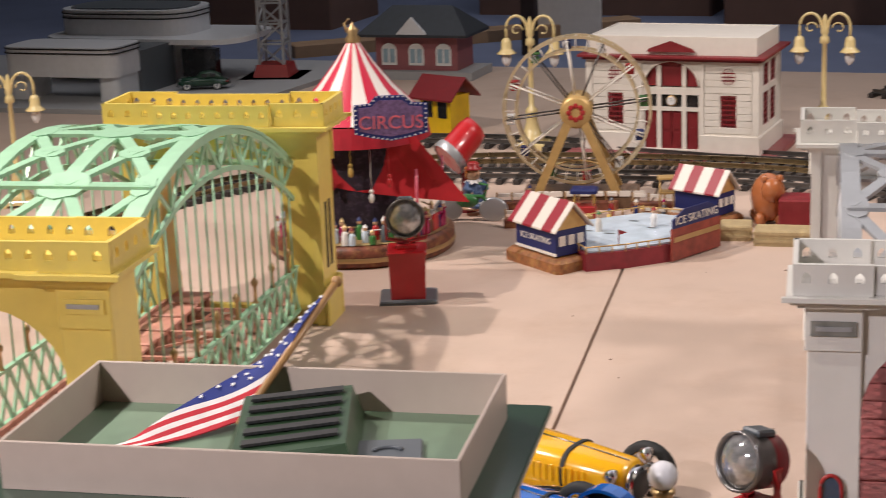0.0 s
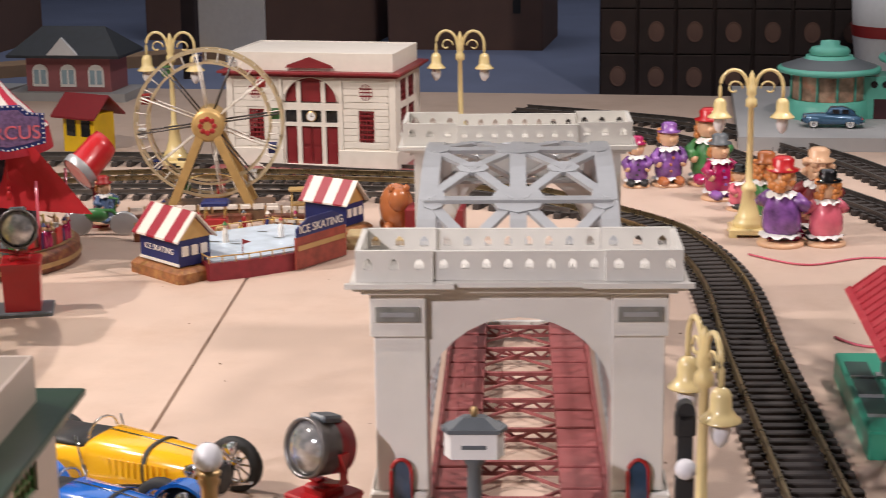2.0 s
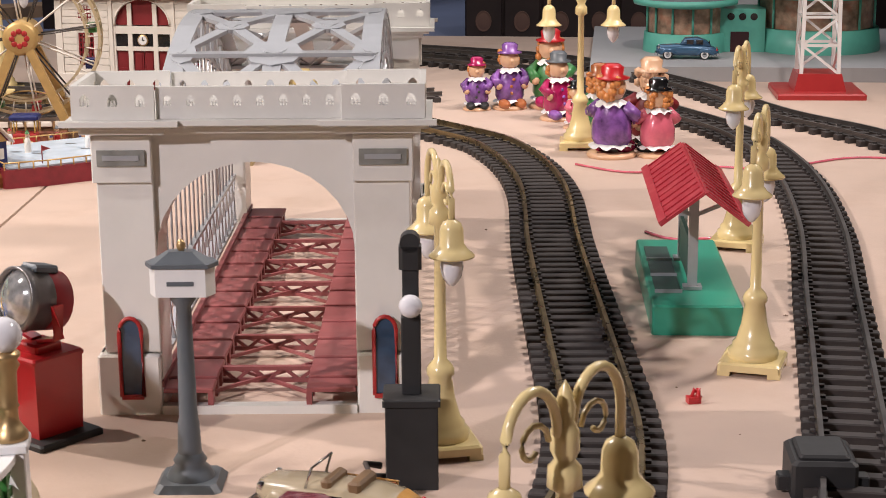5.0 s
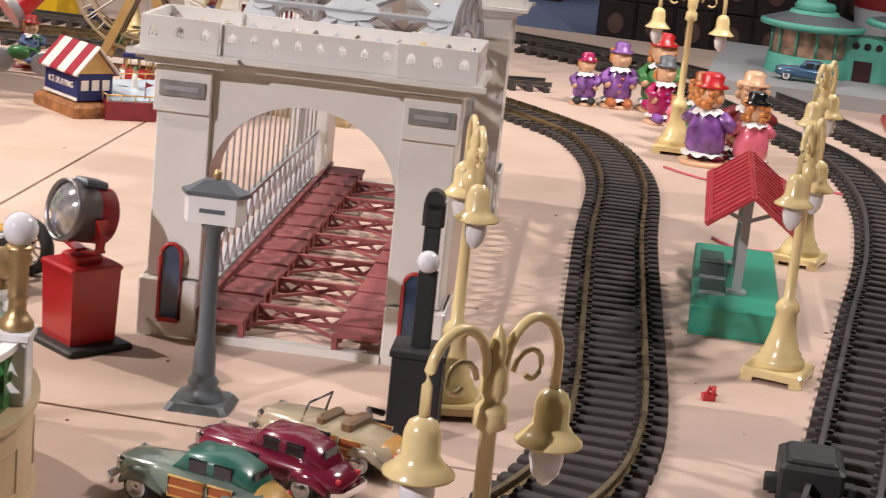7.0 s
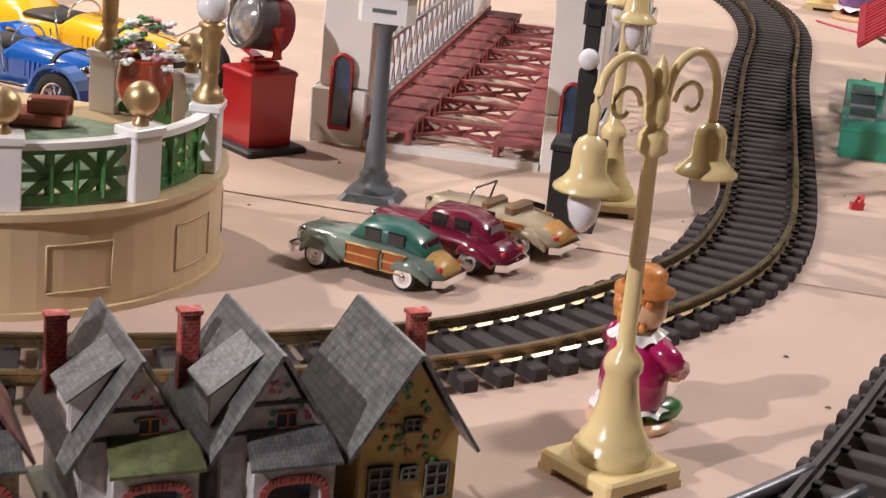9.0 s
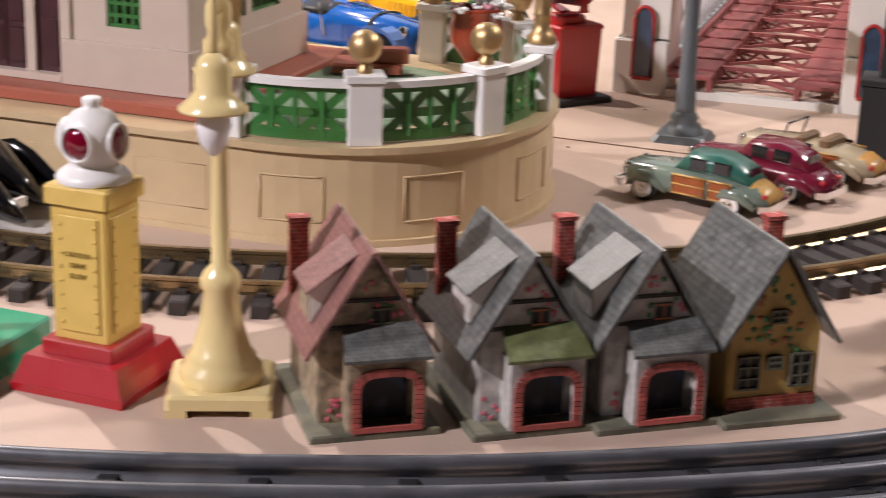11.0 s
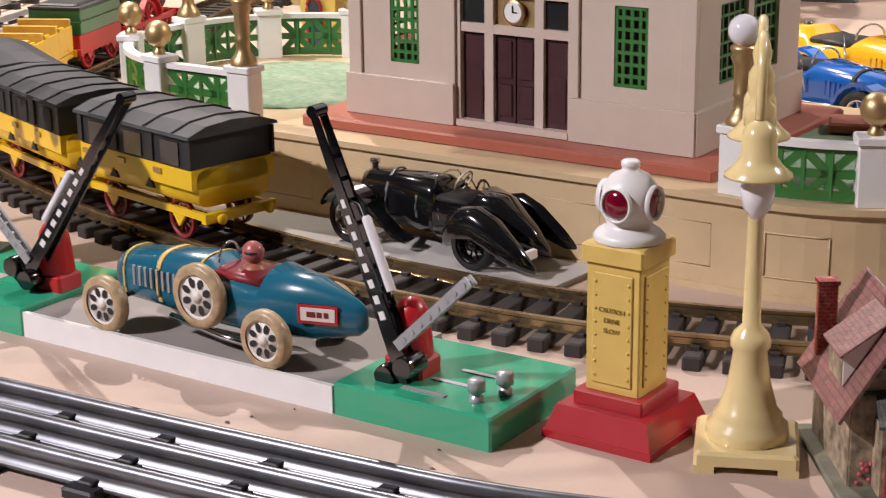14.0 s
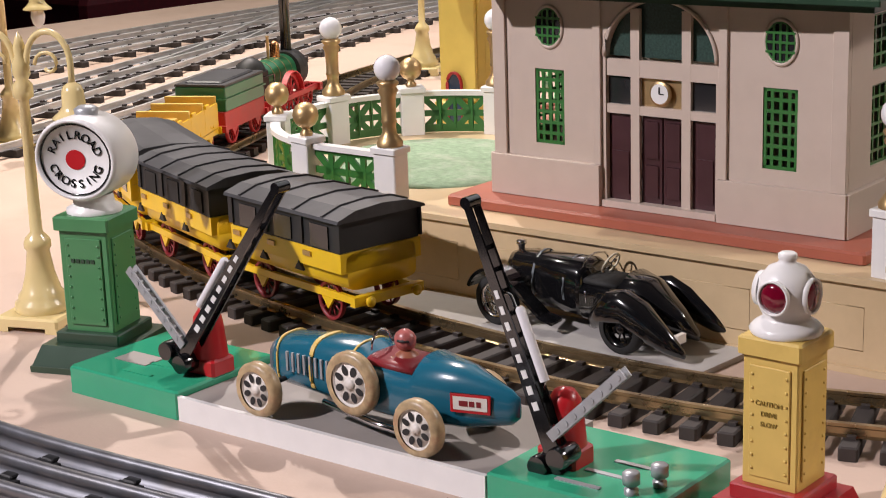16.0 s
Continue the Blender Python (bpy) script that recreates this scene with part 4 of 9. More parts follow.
def on_rim(k, a, r=CR):
    if k == 0 and a > 270:  # along the straight front
        d = r * radians(a - 270)
        return Vector((CX[0] + d, CY[0] - r + 0.093 * d, 0))
    return Vector((CX[k] + r * math.cos(radians(a)), CY[k] + r * math.sin(radians(a)), 0))


for k, base in ((1, -74), (1, -38), (1, -2), (1, 34), (0, 254), (0, 218), (0, 182)):
    s = Shape()
    for a0, a1, z in ((base - 8, base + 8, 0.018), (base - 8, base + 8, 0.052)):
        s.tube([on_rim(k, a, CR + 0.0005) + Vector((0, 0, z)) for a in np.linspace(a0, a1, 7)], 0.0007, 4)
    for a in (base - 8, base + 8):
        s.tube([on_rim(k, a, CR + 0.0005) + Vector((0, 0, 0.018)), on_rim(k, a, CR + 0.0005) + Vector((0, 0, 0.052))], 0.0007, 4)
    part("wall_panel_moulding", s, TAN, TER)
for x in (-0.02, 0.075, 0.17, 0.265, 0.36):
    y, y1 = (CY[0] - CR + 0.093 * (u - CX[0]) for u in (x, x + 0.06))
    part("wall_panel_moulding", Shape().tube([(x, y, 0.018), (x + 0.06, y1, 0.018), (x + 0.06, y1, 0.052), (x, y, 0.052)], 0.00045, 4, closed=True), TAN, TER)

post_angles = ((-121, -84, -37, 4, 37, 71), (-92, -56, -20, 16, 52, 88))
post0 = ball0 = None


def gold_lamp(m):
    t = thing("terrace_lamp", m, "brass column lamp with white glass globe on a terrace post", "lamp", "terrace lamps")
    part("column", Shape().turn([(0.012, 0), (0.012, 0.004), (0.009, 0.008), (0.0065, 0.012), (0.0062, 0.020), (0.0075, 0.022), (0.0065, 0.024), (0.007, 0.045), (0.0095, 0.050), (0.0075, 0.053), (0.010, 0.056), (0.010, 0.058), (0.006, 0.060)], 16), GOLD, t)
    part("globe", Shape().ball((0, 0, 0.070), 0.0122, 18), BULB, t, "opal white glass globe")
    return t


LAMPT = gold_lamp(pose(*on_rim(1, -92, CR - 0.012)[:2], 0.1285))
for k in (0, 1):
    for j, a in enumerate(post_angles[k]):
        ang = a if k else 180 - a
        p = on_rim(k, ang, CR - 0.012)
        m = Matrix.Translation(p) @ Matrix.Rotation(radians(275 if not k and ang > 270 else ang), 4, "Z")
        if post0 is None:
            post0 = part("post", Shape().box(-0.010, -0.0125, 0.0757, 0.010, 0.0125, 0.122, 0.001).box(-0.012, -0.0145, 0.1222, 0.012, 0.0145, 0.128, 0.001), WHITE, TER, "square white railing post")
            post0.matrix_basis = m
        else:
            twin(post0, TER, m)
        if j in (1, 2, 4):
            if ball0 is None:
                ball0 = part("ball_finial", Shape().turn([(0.006, 0.128), (0.006, 0.131), (0.004, 0.133), (0.004, 0.136)], 12).ball((0, 0, 0.147), 0.0125, 16), GOLD, TER, "brass ball finial")
                ball0.matrix_basis = m
            else:
                twin(ball0, TER, m)
        elif not (k and j == 0):
            copy_thing(LAMPT, pose(p.x, p.y, 0.1285))
        if j < 5:
            a1 = post_angles[k][j + 1] if k else 180 - post_angles[k][j + 1]
            lo, hi = min(ang, a1) + 4.6, max(ang, a1) - 4.6
            R = CR - 0.012

            def q(u, z):
                return on_rim(k, lo + (hi - lo) * u, R) + Vector((0, 0, z))
            f = Shape()
            zb, zt = 0.078, 0.117
            f.tube([q(u, zb + 0.003) for u in np.linspace(0, 1, 9)], 0, flat=(0.0034, 0.008)).tube([q(u, zt - 0.002) for u in np.linspace(0, 1, 9)], 0, flat=(0.003, 0.004))
            f.tube([q(0.5, zb), q(0.5, zt)], 0, flat=(0.0025, 0.0035))
            for c in (0.25, 0.75):
                for du, dz in ((-0.25, 0.0175), (0.25, 0.0175), (-0.25, -0.0175), (0.25, -0.0175), (-0.25, 0), (0.25, 0), (0, 0.0175), (0, -0.0175)):
                    f.tube([q(c, 0.0975), q(c + du, 0.0975 + dz)], 0, flat=(0.0022, 0.0066))
            part("railing_panel", f, GREEN, TER, "pierced green star-pattern railing panel")
            part("handrail", Shape().tube([q(u, 0.1195) for u in np.linspace(-0.02, 1.02, 9)], 0, flat=(0.010, 0.005)), WHITE, TER)
for k in (0, 1):
    bed = Shape().turn([(0.118, 0.0757), (0.117, 0.0775), (0.09, 0.079), (0.0, 0.0805)], 40, Matrix.Translation((CX[k], CY[k], 0)))
    tagged(part("flower_bed", bed, MINTBED), "round flocked green flower bed on the terrace", "flower bed")


# ---- double gooseneck lamp posts ----
def gooseneck(m):
    t = thing("street_lamp", m, "cream enamelled double gooseneck lamp post with opal bulbs", "street lamp", "gooseneck lamps")
    b = Shape().box(-0.030, -0.030, 0.0045, 0.030, 0.030, 0.013, 0.002)
    for sx in (-1, 1):
        for sy in (-1, 1):
            b.box(sx * 0.024 - 0.006, sy * 0.024 - 0.006, 0, sx * 0.024 + 0.006, sy * 0.024 + 0.006, 0.0046)
    part("base", b, LAMPY, t)
    part("column", Shape().turn([(0.024, 0.0131), (0.0245, 0.016), (0.024, 0.021), (0.0205, 0.0235), (0.0205, 0.027), (0.0170, 0.031), (0.0125, 0.047), (0.0098, 0.066), (0.0118, 0.069), (0.0118, 0.073), (0.010, 0.077), (0.0054, 0.082), (0.0050, 0.12), (0.0044, 0.196), (0.009, 0.199), (0.0085, 0.209), (0.0052, 0.213), (0.0075, 0.218), (0.0072, 0.228), (0.0045, 0.233), (0.0055, 0.240), (0.0028, 0.249), (0.0, 0.254)], 18), LAMPY, t)
    for sx in (-1, 1):
        arc = [(sx * (0.0265 - 0.0205 * math.cos(a)), 0, 0.228 + 0.026 * math.sin(a)) for a in np.linspace(0.0, math.pi, 13)]
        s = Shape().tube([(0, 0, 0.222)] + arc + [(sx * 0.047, 0, 0.205)], 0.0028, 8)
        curl = [(sx * (0.026 - (0.013 - 0.0008 * k) * math.cos(k * 0.5)), 0, 0.226 + (0.013 - 0.0008 * k) * math.sin(k * 0.5)) for k in range(12)]
        s.tube(curl, 0.0016, 6)
        part("gooseneck_arm", s, LAMPY, t)
        part("shade", Shape().turn([(0.003, 0.212), (0.0075, 0.209), (0.0095, 0.204), (0.0100, 0.192), (0.0135, 0.187), (0.0185, 0.183), (0.0185, 0.1815), (0.009, 0.184)], 18, Matrix.Translation((sx * 0.047, 0, 0)), caps=False), LAMPY, t, "bell shaped shade")
        part("bulb", Shape().turn([(0.005, 0.186), (0.0085, 0.179), (0.0095, 0.173), (0.0075, 0.164), (0.003, 0.158), (0.0, 0.1565)], 14, Matrix.Translation((sx * 0.047, 0, 0)), caps=False), BULB, t, "white flame bulb")
    return t


L0 = gooseneck(pose(0.600, -0.270, 0, 0, 0, -61))
for x, y, r, k in ((0.971, -0.012, 57, 1), (0.828, 0.563, 110, 1), (1.098, 0.826, 80, 1), (1.095, 1.34, 78, 1), (0.857, 2.015, 4, 1.11), (0.256, 2.62, 0, 1.08), (-0.335, 2.51, 2, 1.1), (-0.20, -0.315, 25, 1), (-0.905, 0.12, 40, 1), (-0.876, 0.869, 30, 1), (-1.15, 1.82, 20, 1)):
    copy_thing(L0, pose(x, y, 0, 0, 0, r) @ Matrix.Scale(k, 4))


# ---- things at the front edge ----
def loft(s, secs, n=20, m=None):
    """A body through upright sections (x, half width, z low, z high, squareness)."""
    v = []
    for x, w, z0, z1, p in secs:
        for i in range(n):
            t = 2 * math.pi * (i + 0.5) / n
            c, q = math.cos(t), math.sin(t)
            v.append((x, w * math.copysign(abs(c) ** (2 / p), c), (z0 + z1) / 2 + (z1 - z0) / 2 * math.copysign(abs(q) ** (2 / p), q)))
    f = [(k * n + i, k * n + (i + 1) % n, (k + 1) * n + (i + 1) % n, (k + 1) * n + i) for k in range(len(secs) - 1) for i in range(n)]
    f += [tuple(range(n)), tuple(range(len(v) - n, len(v)))]
    return s._add(v, f, True, m)


RX = Matrix.Rotation(math.pi / 2, 4, "X")


def signal(m, label, box_m, base_m, low_m, kind):
    t = thing("crossing_signal", m, label, "railway signal", "crossing signals")
    part("base", Shape().slab([(-0.040, -0.040), (0.040, -0.040), (0.040, 0.040), (-0.040, 0.040)], 0, 0.005)._add([(-0.039, -0.039, 0.005), (0.039, -0.039, 0.005), (0.039, 0.039, 0.005), (-0.039, 0.039, 0.005), (-0.033, -0.033, 0.021), (0.033, -0.033, 0.021), (0.033, 0.033, 0.021), (-0.033, 0.033, 0.021)], [(0, 1, 5, 4), (1, 2, 6, 5), (2, 3, 7, 6), (3, 0, 4, 7), (4, 5, 6, 7)]), base_m, t, "flared painted foot")
    part("collar", Shape().box(-0.0255, -0.0255, 0.0212, 0.0255, 0.0255, 0.030, 0.001), low_m, t)
    body = Shape().box(-0.0195, -0.0195, 0.0302, 0.0195, 0.0195, 0.112, 0.001).box(-0.0225, -0.0225, 0.1122, 0.0225, 0.0225, 0.1235, 0.0015)
    part("body", body, box_m, t)
    for sx, sy, rz in ((0, -1, 0), (1, 0, 90)):
        r = Matrix.Rotation(radians(rz), 4, "Z")
        d = Shape(r).box(-0.0145, -0.0208, 0.036, 0.0145, -0.0196, 0.106, 0.0006)
        for k in range(8):
            for x in (-0.012, 0.012):
                d.turn([(0.0012, 0), (0.0009, 0.0007), (0, 0.001)], 8, Matrix.Translation((x, -0.0208, 0.041 + k * 0.0085)) @ RX)
        part("riveted_panel", d, box_m, t)
    if kind == "lens":
        hd = Shape().turn([(0.0225, 0.1237), (0.0235, 0.126), (0.021, 0.129), (0.016, 0.132), (0.0145, 0.1335), (0.0172, 0.139), (0.0188, 0.148), (0.0172, 0.157), (0.0120, 0.1635), (0.0062, 0.166), (0.0052, 0.168), (0.0060, 0.1688), (0.0060, 0.1715), (0.0045, 0.1725), (0, 0.1725)], 28)
        part("head", hd, WHITE, t, "chipped white enamel globe head")
        for rz in (0, 90, 180, 270):
            r = Matrix.Rotation(radians(rz), 4, "Z")
            part("lens_ring", Shape(r).turn([(0.0108, 0), (0.0108, 0.003), (0.0095, 0.003), (0.0095, 0)], 24, Matrix.Translation((0, -0.0162, 0.148)) @ RX, caps=False), WHITE, t)
            part("lens", Shape(r).turn([(0.0095, 0.0), (0.0085, 0.0018), (0.005, 0.0032), (0, 0.0036)], 24, Matrix.Translation((0, -0.0165, 0.148)) @ RX, caps=False), RUBY, t, "ruby red glass lens")
        for i, (txt, z) in enumerate((("CAUTION", 0.083), ("DRIVE", 0.0765), ("SLOW", 0.070))):
            words("lettering", txt, 0.0042, mat("olive_lettering", (0.30, 0.21, 0.04), 0.6), t, Matrix.Translation((0, -0.0211, z)) @ RX)
    else:
        part("neck", Shape().turn([(0.020, 0.1237), (0.020, 0.127), (0.015, 0.130), (0.014, 0.138)], 24), WHITE, t)
        drum = Matrix.Translation((0, 0.014, 0.169)) @ RX
        part("drum", Shape().turn([(0.0, 0.0), (0.030, 0.0), (0.033, 0.003), (0.033, 0.033), (0.0315, 0.036), (0.0295, 0.036), (0.029, 0.0335), (0.0, 0.0335)], 36, drum), WHITE, t, "round white drum head")
        part("drum_cap", Shape().turn([(0.008, 0.200), (0.009, 0.205), (0.006, 0.2075), (0.0, 0.208)], 14), SILVER, t)
        fm = Matrix.Translation((0, -0.0200, 0.169))
        part("red_spot", Shape().turn([(0.0, 0.0), (0.0078, 0.0)], 24, fm @ RX, caps=False), RED, t)
        part("dial_ring", Shape().turn([(0.0285, 0.0), (0.0285, 0.0006), (0.0272, 0.0006), (0.0272, 0)], 36, fm @ RX, caps=False), BLACK, t)
        for txt, a0, a1, flip in (("RAILROAD", 158, 22, 1), ("CROSSING", 202, 338, -1)):
            for i, ch in enumerate(txt):
                a = radians(a0 + (a1 - a0) * i / (len(txt) - 1))
                rot = a - math.pi / 2 if flip > 0 else a + math.pi / 2
                words("letter", ch, 0.0092, BLACK, t, fm @ Matrix.Translation((0.0192 * math.cos(a), 0, 0.0192 * math.sin(a))) @ RX @ Matrix.Rotation(rot, 4, "Z"))
        nb = bars(0.02, 0.003, 5)
        part("lettering", nb, DEEPGREEN, t).matrix_basis = Matrix.Translation((0, -0.0212, 0.088))
    return t


SCARLET = mat("scarlet_enamel", (0.38, 0.008, 0.016), 0.38, vary=0.06, clear=0.4)
signal(pose(0.522, -0.280, 0, 0, 0, 4) @ Matrix.Diagonal((0.93, 0.93, 0.985, 1)), "yellow boxed caution signal with white globe and ruby lenses", BRICKY, SCARLET, SCARLET, "lens")
BOXGREEN = mat("mid_green_enamel", (0.075, 0.25, 0.10), 0.35, vary=0.05, clear=0.3)
signal(pose(-0.073, -0.342, 0, 0, 0, 24) @ Matrix.Diagonal((1.10, 1.10, 1.0, 1)), "green boxed railroad crossing signal with white drum head", BOXGREEN, DEEPGREEN, DEEPGREEN, "drum")

t = thing("terminal_clip", pose(0.5735, -0.262, 0, 0, 0, 120) @ Matrix.Diagonal((0.8, 0.8, 0.8, 1)), "red wire clip with two small nickel terminals beside the lamp base", "wire clip")
part("clip", Shape().box(-0.008, -0.004, 0.0, 0.006, 0.004, 0.010, 0.001).tube([(-0.007, 0, 0.009), (-0.012, -0.004, 0.006), (-0.013, -0.007, 0.0025)], 0.0022, 6), RED, t)
for x, y in ((0.009, -0.006), (0.009, 0.006)):
    part("terminal", Shape().turn([(0.0038, 0), (0.0038, 0.005), (0.0025, 0.0055), (0.0025, 0.008), (0.0042, 0.0085), (0.0042, 0.0145), (0, 0.015)], 12, Matrix.Translation((x, y, 0))), SILVER, t)

# the level crossing: road ramp and two crane-like gates
XM = pose(0.221, -0.384, 0, 0, 0, 5.5)
road = thing("crossing_road", XM, "grey painted crossing road with white edge board", "road ramp")
part("roadway", Shape().box(-0.1335, 0.0045, 0, 0.1415, 0.125, 0.0165), ROADGREY, road)
part("edge_board", Shape().box(-0.1335, 0.0, 0, 0.1415, 0.004, 0.0185), WHITE, road, "white edge board")


def gate(m, side, label):
    """A crossing gate on a green pad; side: the way the boom leans."""
    t = thing("crossing_gate", m, label, "crossing gate", "crossing gates")
    part("pad", Shape().box(-0.0585, 0, 0.0, 0.0585, 0.104, 0.0215, 0.0015), CRANEGREEN, t, "glossy green plastic pad")
    for k in range(3):
        part("slot", Shape().box(-0.016 + k * 0.008, 0.014 + k * 0.022, 0.0216, 0.016 + k * 0.008, 0.018 + k * 0.022, 0.0222), SILVER if side < 0 else CRANEGREEN, t)
    for x, y in ((0.036, 0.020), (0.044, 0.040)):
        if side < 0:
            part("terminal_screw", Shape().turn([(0.0045, 0.0216), (0.0045, 0.025), (0.003, 0.0255), (0.003, 0.028), (0.0055, 0.0282), (0.0055, 0.035), (0.0045, 0.036), (0, 0.0362)], 14, Matrix.Translation((x, y, 0))), SILVER, t)
    if side > 0:
        part("printed_card", Shape().box(-0.040, 0.030, 0.0216, -0.006, 0.050, 0.0222), ROADGREY, t, "faded printed instruction card")
    px, py = (-0.026, 0.042) if side < 0 else (0.044, 0.050)
    P = Matrix.Translation((px, py, 0))
    part("post", Shape(P).box(-0.0145, -0.012, 0.0216, 0.0145, 0.012, 0.034, 0.002).turn([(0.0140, 0.034), (0.0118, 0.056), (0.0105, 0.064), (0.0065, 0.070), (0.0, 0.0715)], 20), RED, t, "rounded red gate post")
    lean = Matrix.Translation((px + side * 0.002, py - 0.016, 0.050)) @ Matrix.Rotation(radians(37 if side > 0 else -22), 4, "Y")
    bo = Shape(lean)
    L = 0.160 if side > 0 else 0.150
    for y in (-0.0045, 0.0045):
        bo._add([(-0.006, y - 0.0008, -0.02), (0.006, y - 0.0008, -0.02), (0.0025, y - 0.0008, L), (-0.0025, y - 0.0008, L), (-0.006, y + 0.0008, -0.02), (0.006, y + 0.0008, -0.02), (0.0025, y + 0.0008, L), (-0.0025, y + 0.0008, L)], [(0, 1, 2, 3), (7, 6, 5, 4), (0, 4, 5, 1), (1, 5, 6, 2), (2, 6, 7, 3), (3, 7, 4, 0)])
    for k in range(9):
        bo.box(-0.0018, -0.0045, k * 0.0145, 0.0018, 0.0045, k * 0.0145 + 0.003)
    bo.turn([(0.004, -0.006), (0.004, 0.006)], 12, Matrix.Translation((0, 0, L - 0.002)) @ RX)
    boom = part("boom", bo, BLACK, t, "tapering perforated black boom")
    for k in range(8):
        part("boom_hole", Shape(lean).box(-0.0022 + 0.0001 * k, -0.0058, 0.012 + k * 0.0105, 0.0022 - 0.0001 * k, -0.0054, 0.0175 + k * 0.0105), WHITE, boom)
    part("lamp_tube", Shape(lean).turn([(0.0032, 0.028), (0.0032, 0.075), (0.002, 0.077)], 12, Matrix.Translation((-side * 0.010, -0.001, 0))), BULB, t, "white lamp tube")
    part("stay", Shape(lean).tube([(-side * 0.004, 0, 0.02), (-side * 0.010, 0, 0.028), (-side * 0.006, 0, 0.085), (0, 0, 0.09)], 0.0012, 6), CHROME, t)
    arm = Matrix.Translation((px - side * 0.004, py - 0.020, 0.046)) @ Matrix.Rotation(radians(-46 * side), 4, "Y")
    ar = Shape(arm)
    for y in (-0.003, 0.003):
        ar.box(-0.0035, y - 0.0006, 0, 0.0035, y + 0.0006, 0.074)
    for k in range(8):
        ar.turn([(0.002, -0.0042), (0.002, 0.0042)], 8, Matrix.Translation((0, 0, 0.008 + k * 0.0088)) @ RX)
    part("counter_arm", ar, SILVER, t, "silver perforated counter arm")
    cw = Shape(lean).box(-0.011, -0.006, -0.030, 0.004, 0.006, -0.014, 0.002)
    for x, z in ((-0.012, -0.028), (0.004, -0.026)):
        cw.turn([(0.0068, -0.010), (0.0075, -0.008), (0.0075, 0.008), (0.0068, 0.010)], 16, Matrix.Translation((x, 0, z + 0.006)) @ RX)
    part("counterweight", cw, BLACK, t, "black counterweight rollers")
    return t


gate(XM @ Matrix.Translation((-0.193, 0, 0)), 1, "green based crossing gate with raised black boom beside the road")
gate(XM @ Matrix.Translation((0.2005, 0, 0)), -1, "green based crossing gate with raised black boom and chrome terminals")


def wheel_part(t, m, r, w, tyre_m, rim_m, spokes=10, hub_m=None):
    """A wheel with its axle along local y: tyre > rim."""
    ty = part("wheel", Shape(m).turn([(r * 0.70, -w / 2), (r * 0.9, -w / 2), (r, -w * 0.28), (r, w * 0.28), (r * 0.9, w / 2), (r * 0.70, w / 2)], 24, RX, caps=False), tyre_m, t)
    s = Shape(m)
    s.turn([(r * 0.72, -w * 0.36), (r * 0.72, w * 0.36), (r * 0.63, w * 0.36), (r * 0.63, -w * 0.36), (r * 0.72, -w * 0.36)], 24, RX, caps=False)
    s.turn([(0, -w * 0.48), (r * 0.2, -w * 0.42), (r * 0.2, w * 0.42), (0, w * 0.48)], 14, RX)
    for k in range(0 if rim_m is OFFWHITE else spokes):
        a = 2 * math.pi * k / spokes
        s.tube([(0.15 * r * math.cos(a), 0, 0.15 * r * math.sin(a)), (0.66 * r * math.cos(a), 0, 0.66 * r * math.sin(a))], r * 0.045, 5)
    part("rim", s, rim_m, ty)
    if rim_m is OFFWHITE:
        part("wheel_disc", Shape(m).turn([(0, -w * 0.34), (r * 0.66, -w * 0.30), (r * 0.66, w * 0.30), (0, w * 0.34)], 24, RX), OFFWHITE, ty)
        for k in range(8):
            a = 2 * math.pi * (k + 0.5) / 8
            for sy in (-1, 1):
                gap = Matrix.Translation((0.44 * r * math.cos(a), sy * w * 0.38, 0.44 * r * math.sin(a))) @ Matrix.Rotation(-a, 4, "Y") @ RX @ Matrix.Diagonal((r * 0.17, r * 0.115, 1, 1))
                part("printed_gap", Shape(m).turn([(0.0, 0.0), (1.0, 0.0)], 10, gap, caps=False), MATBLACK, ty)
    return ty


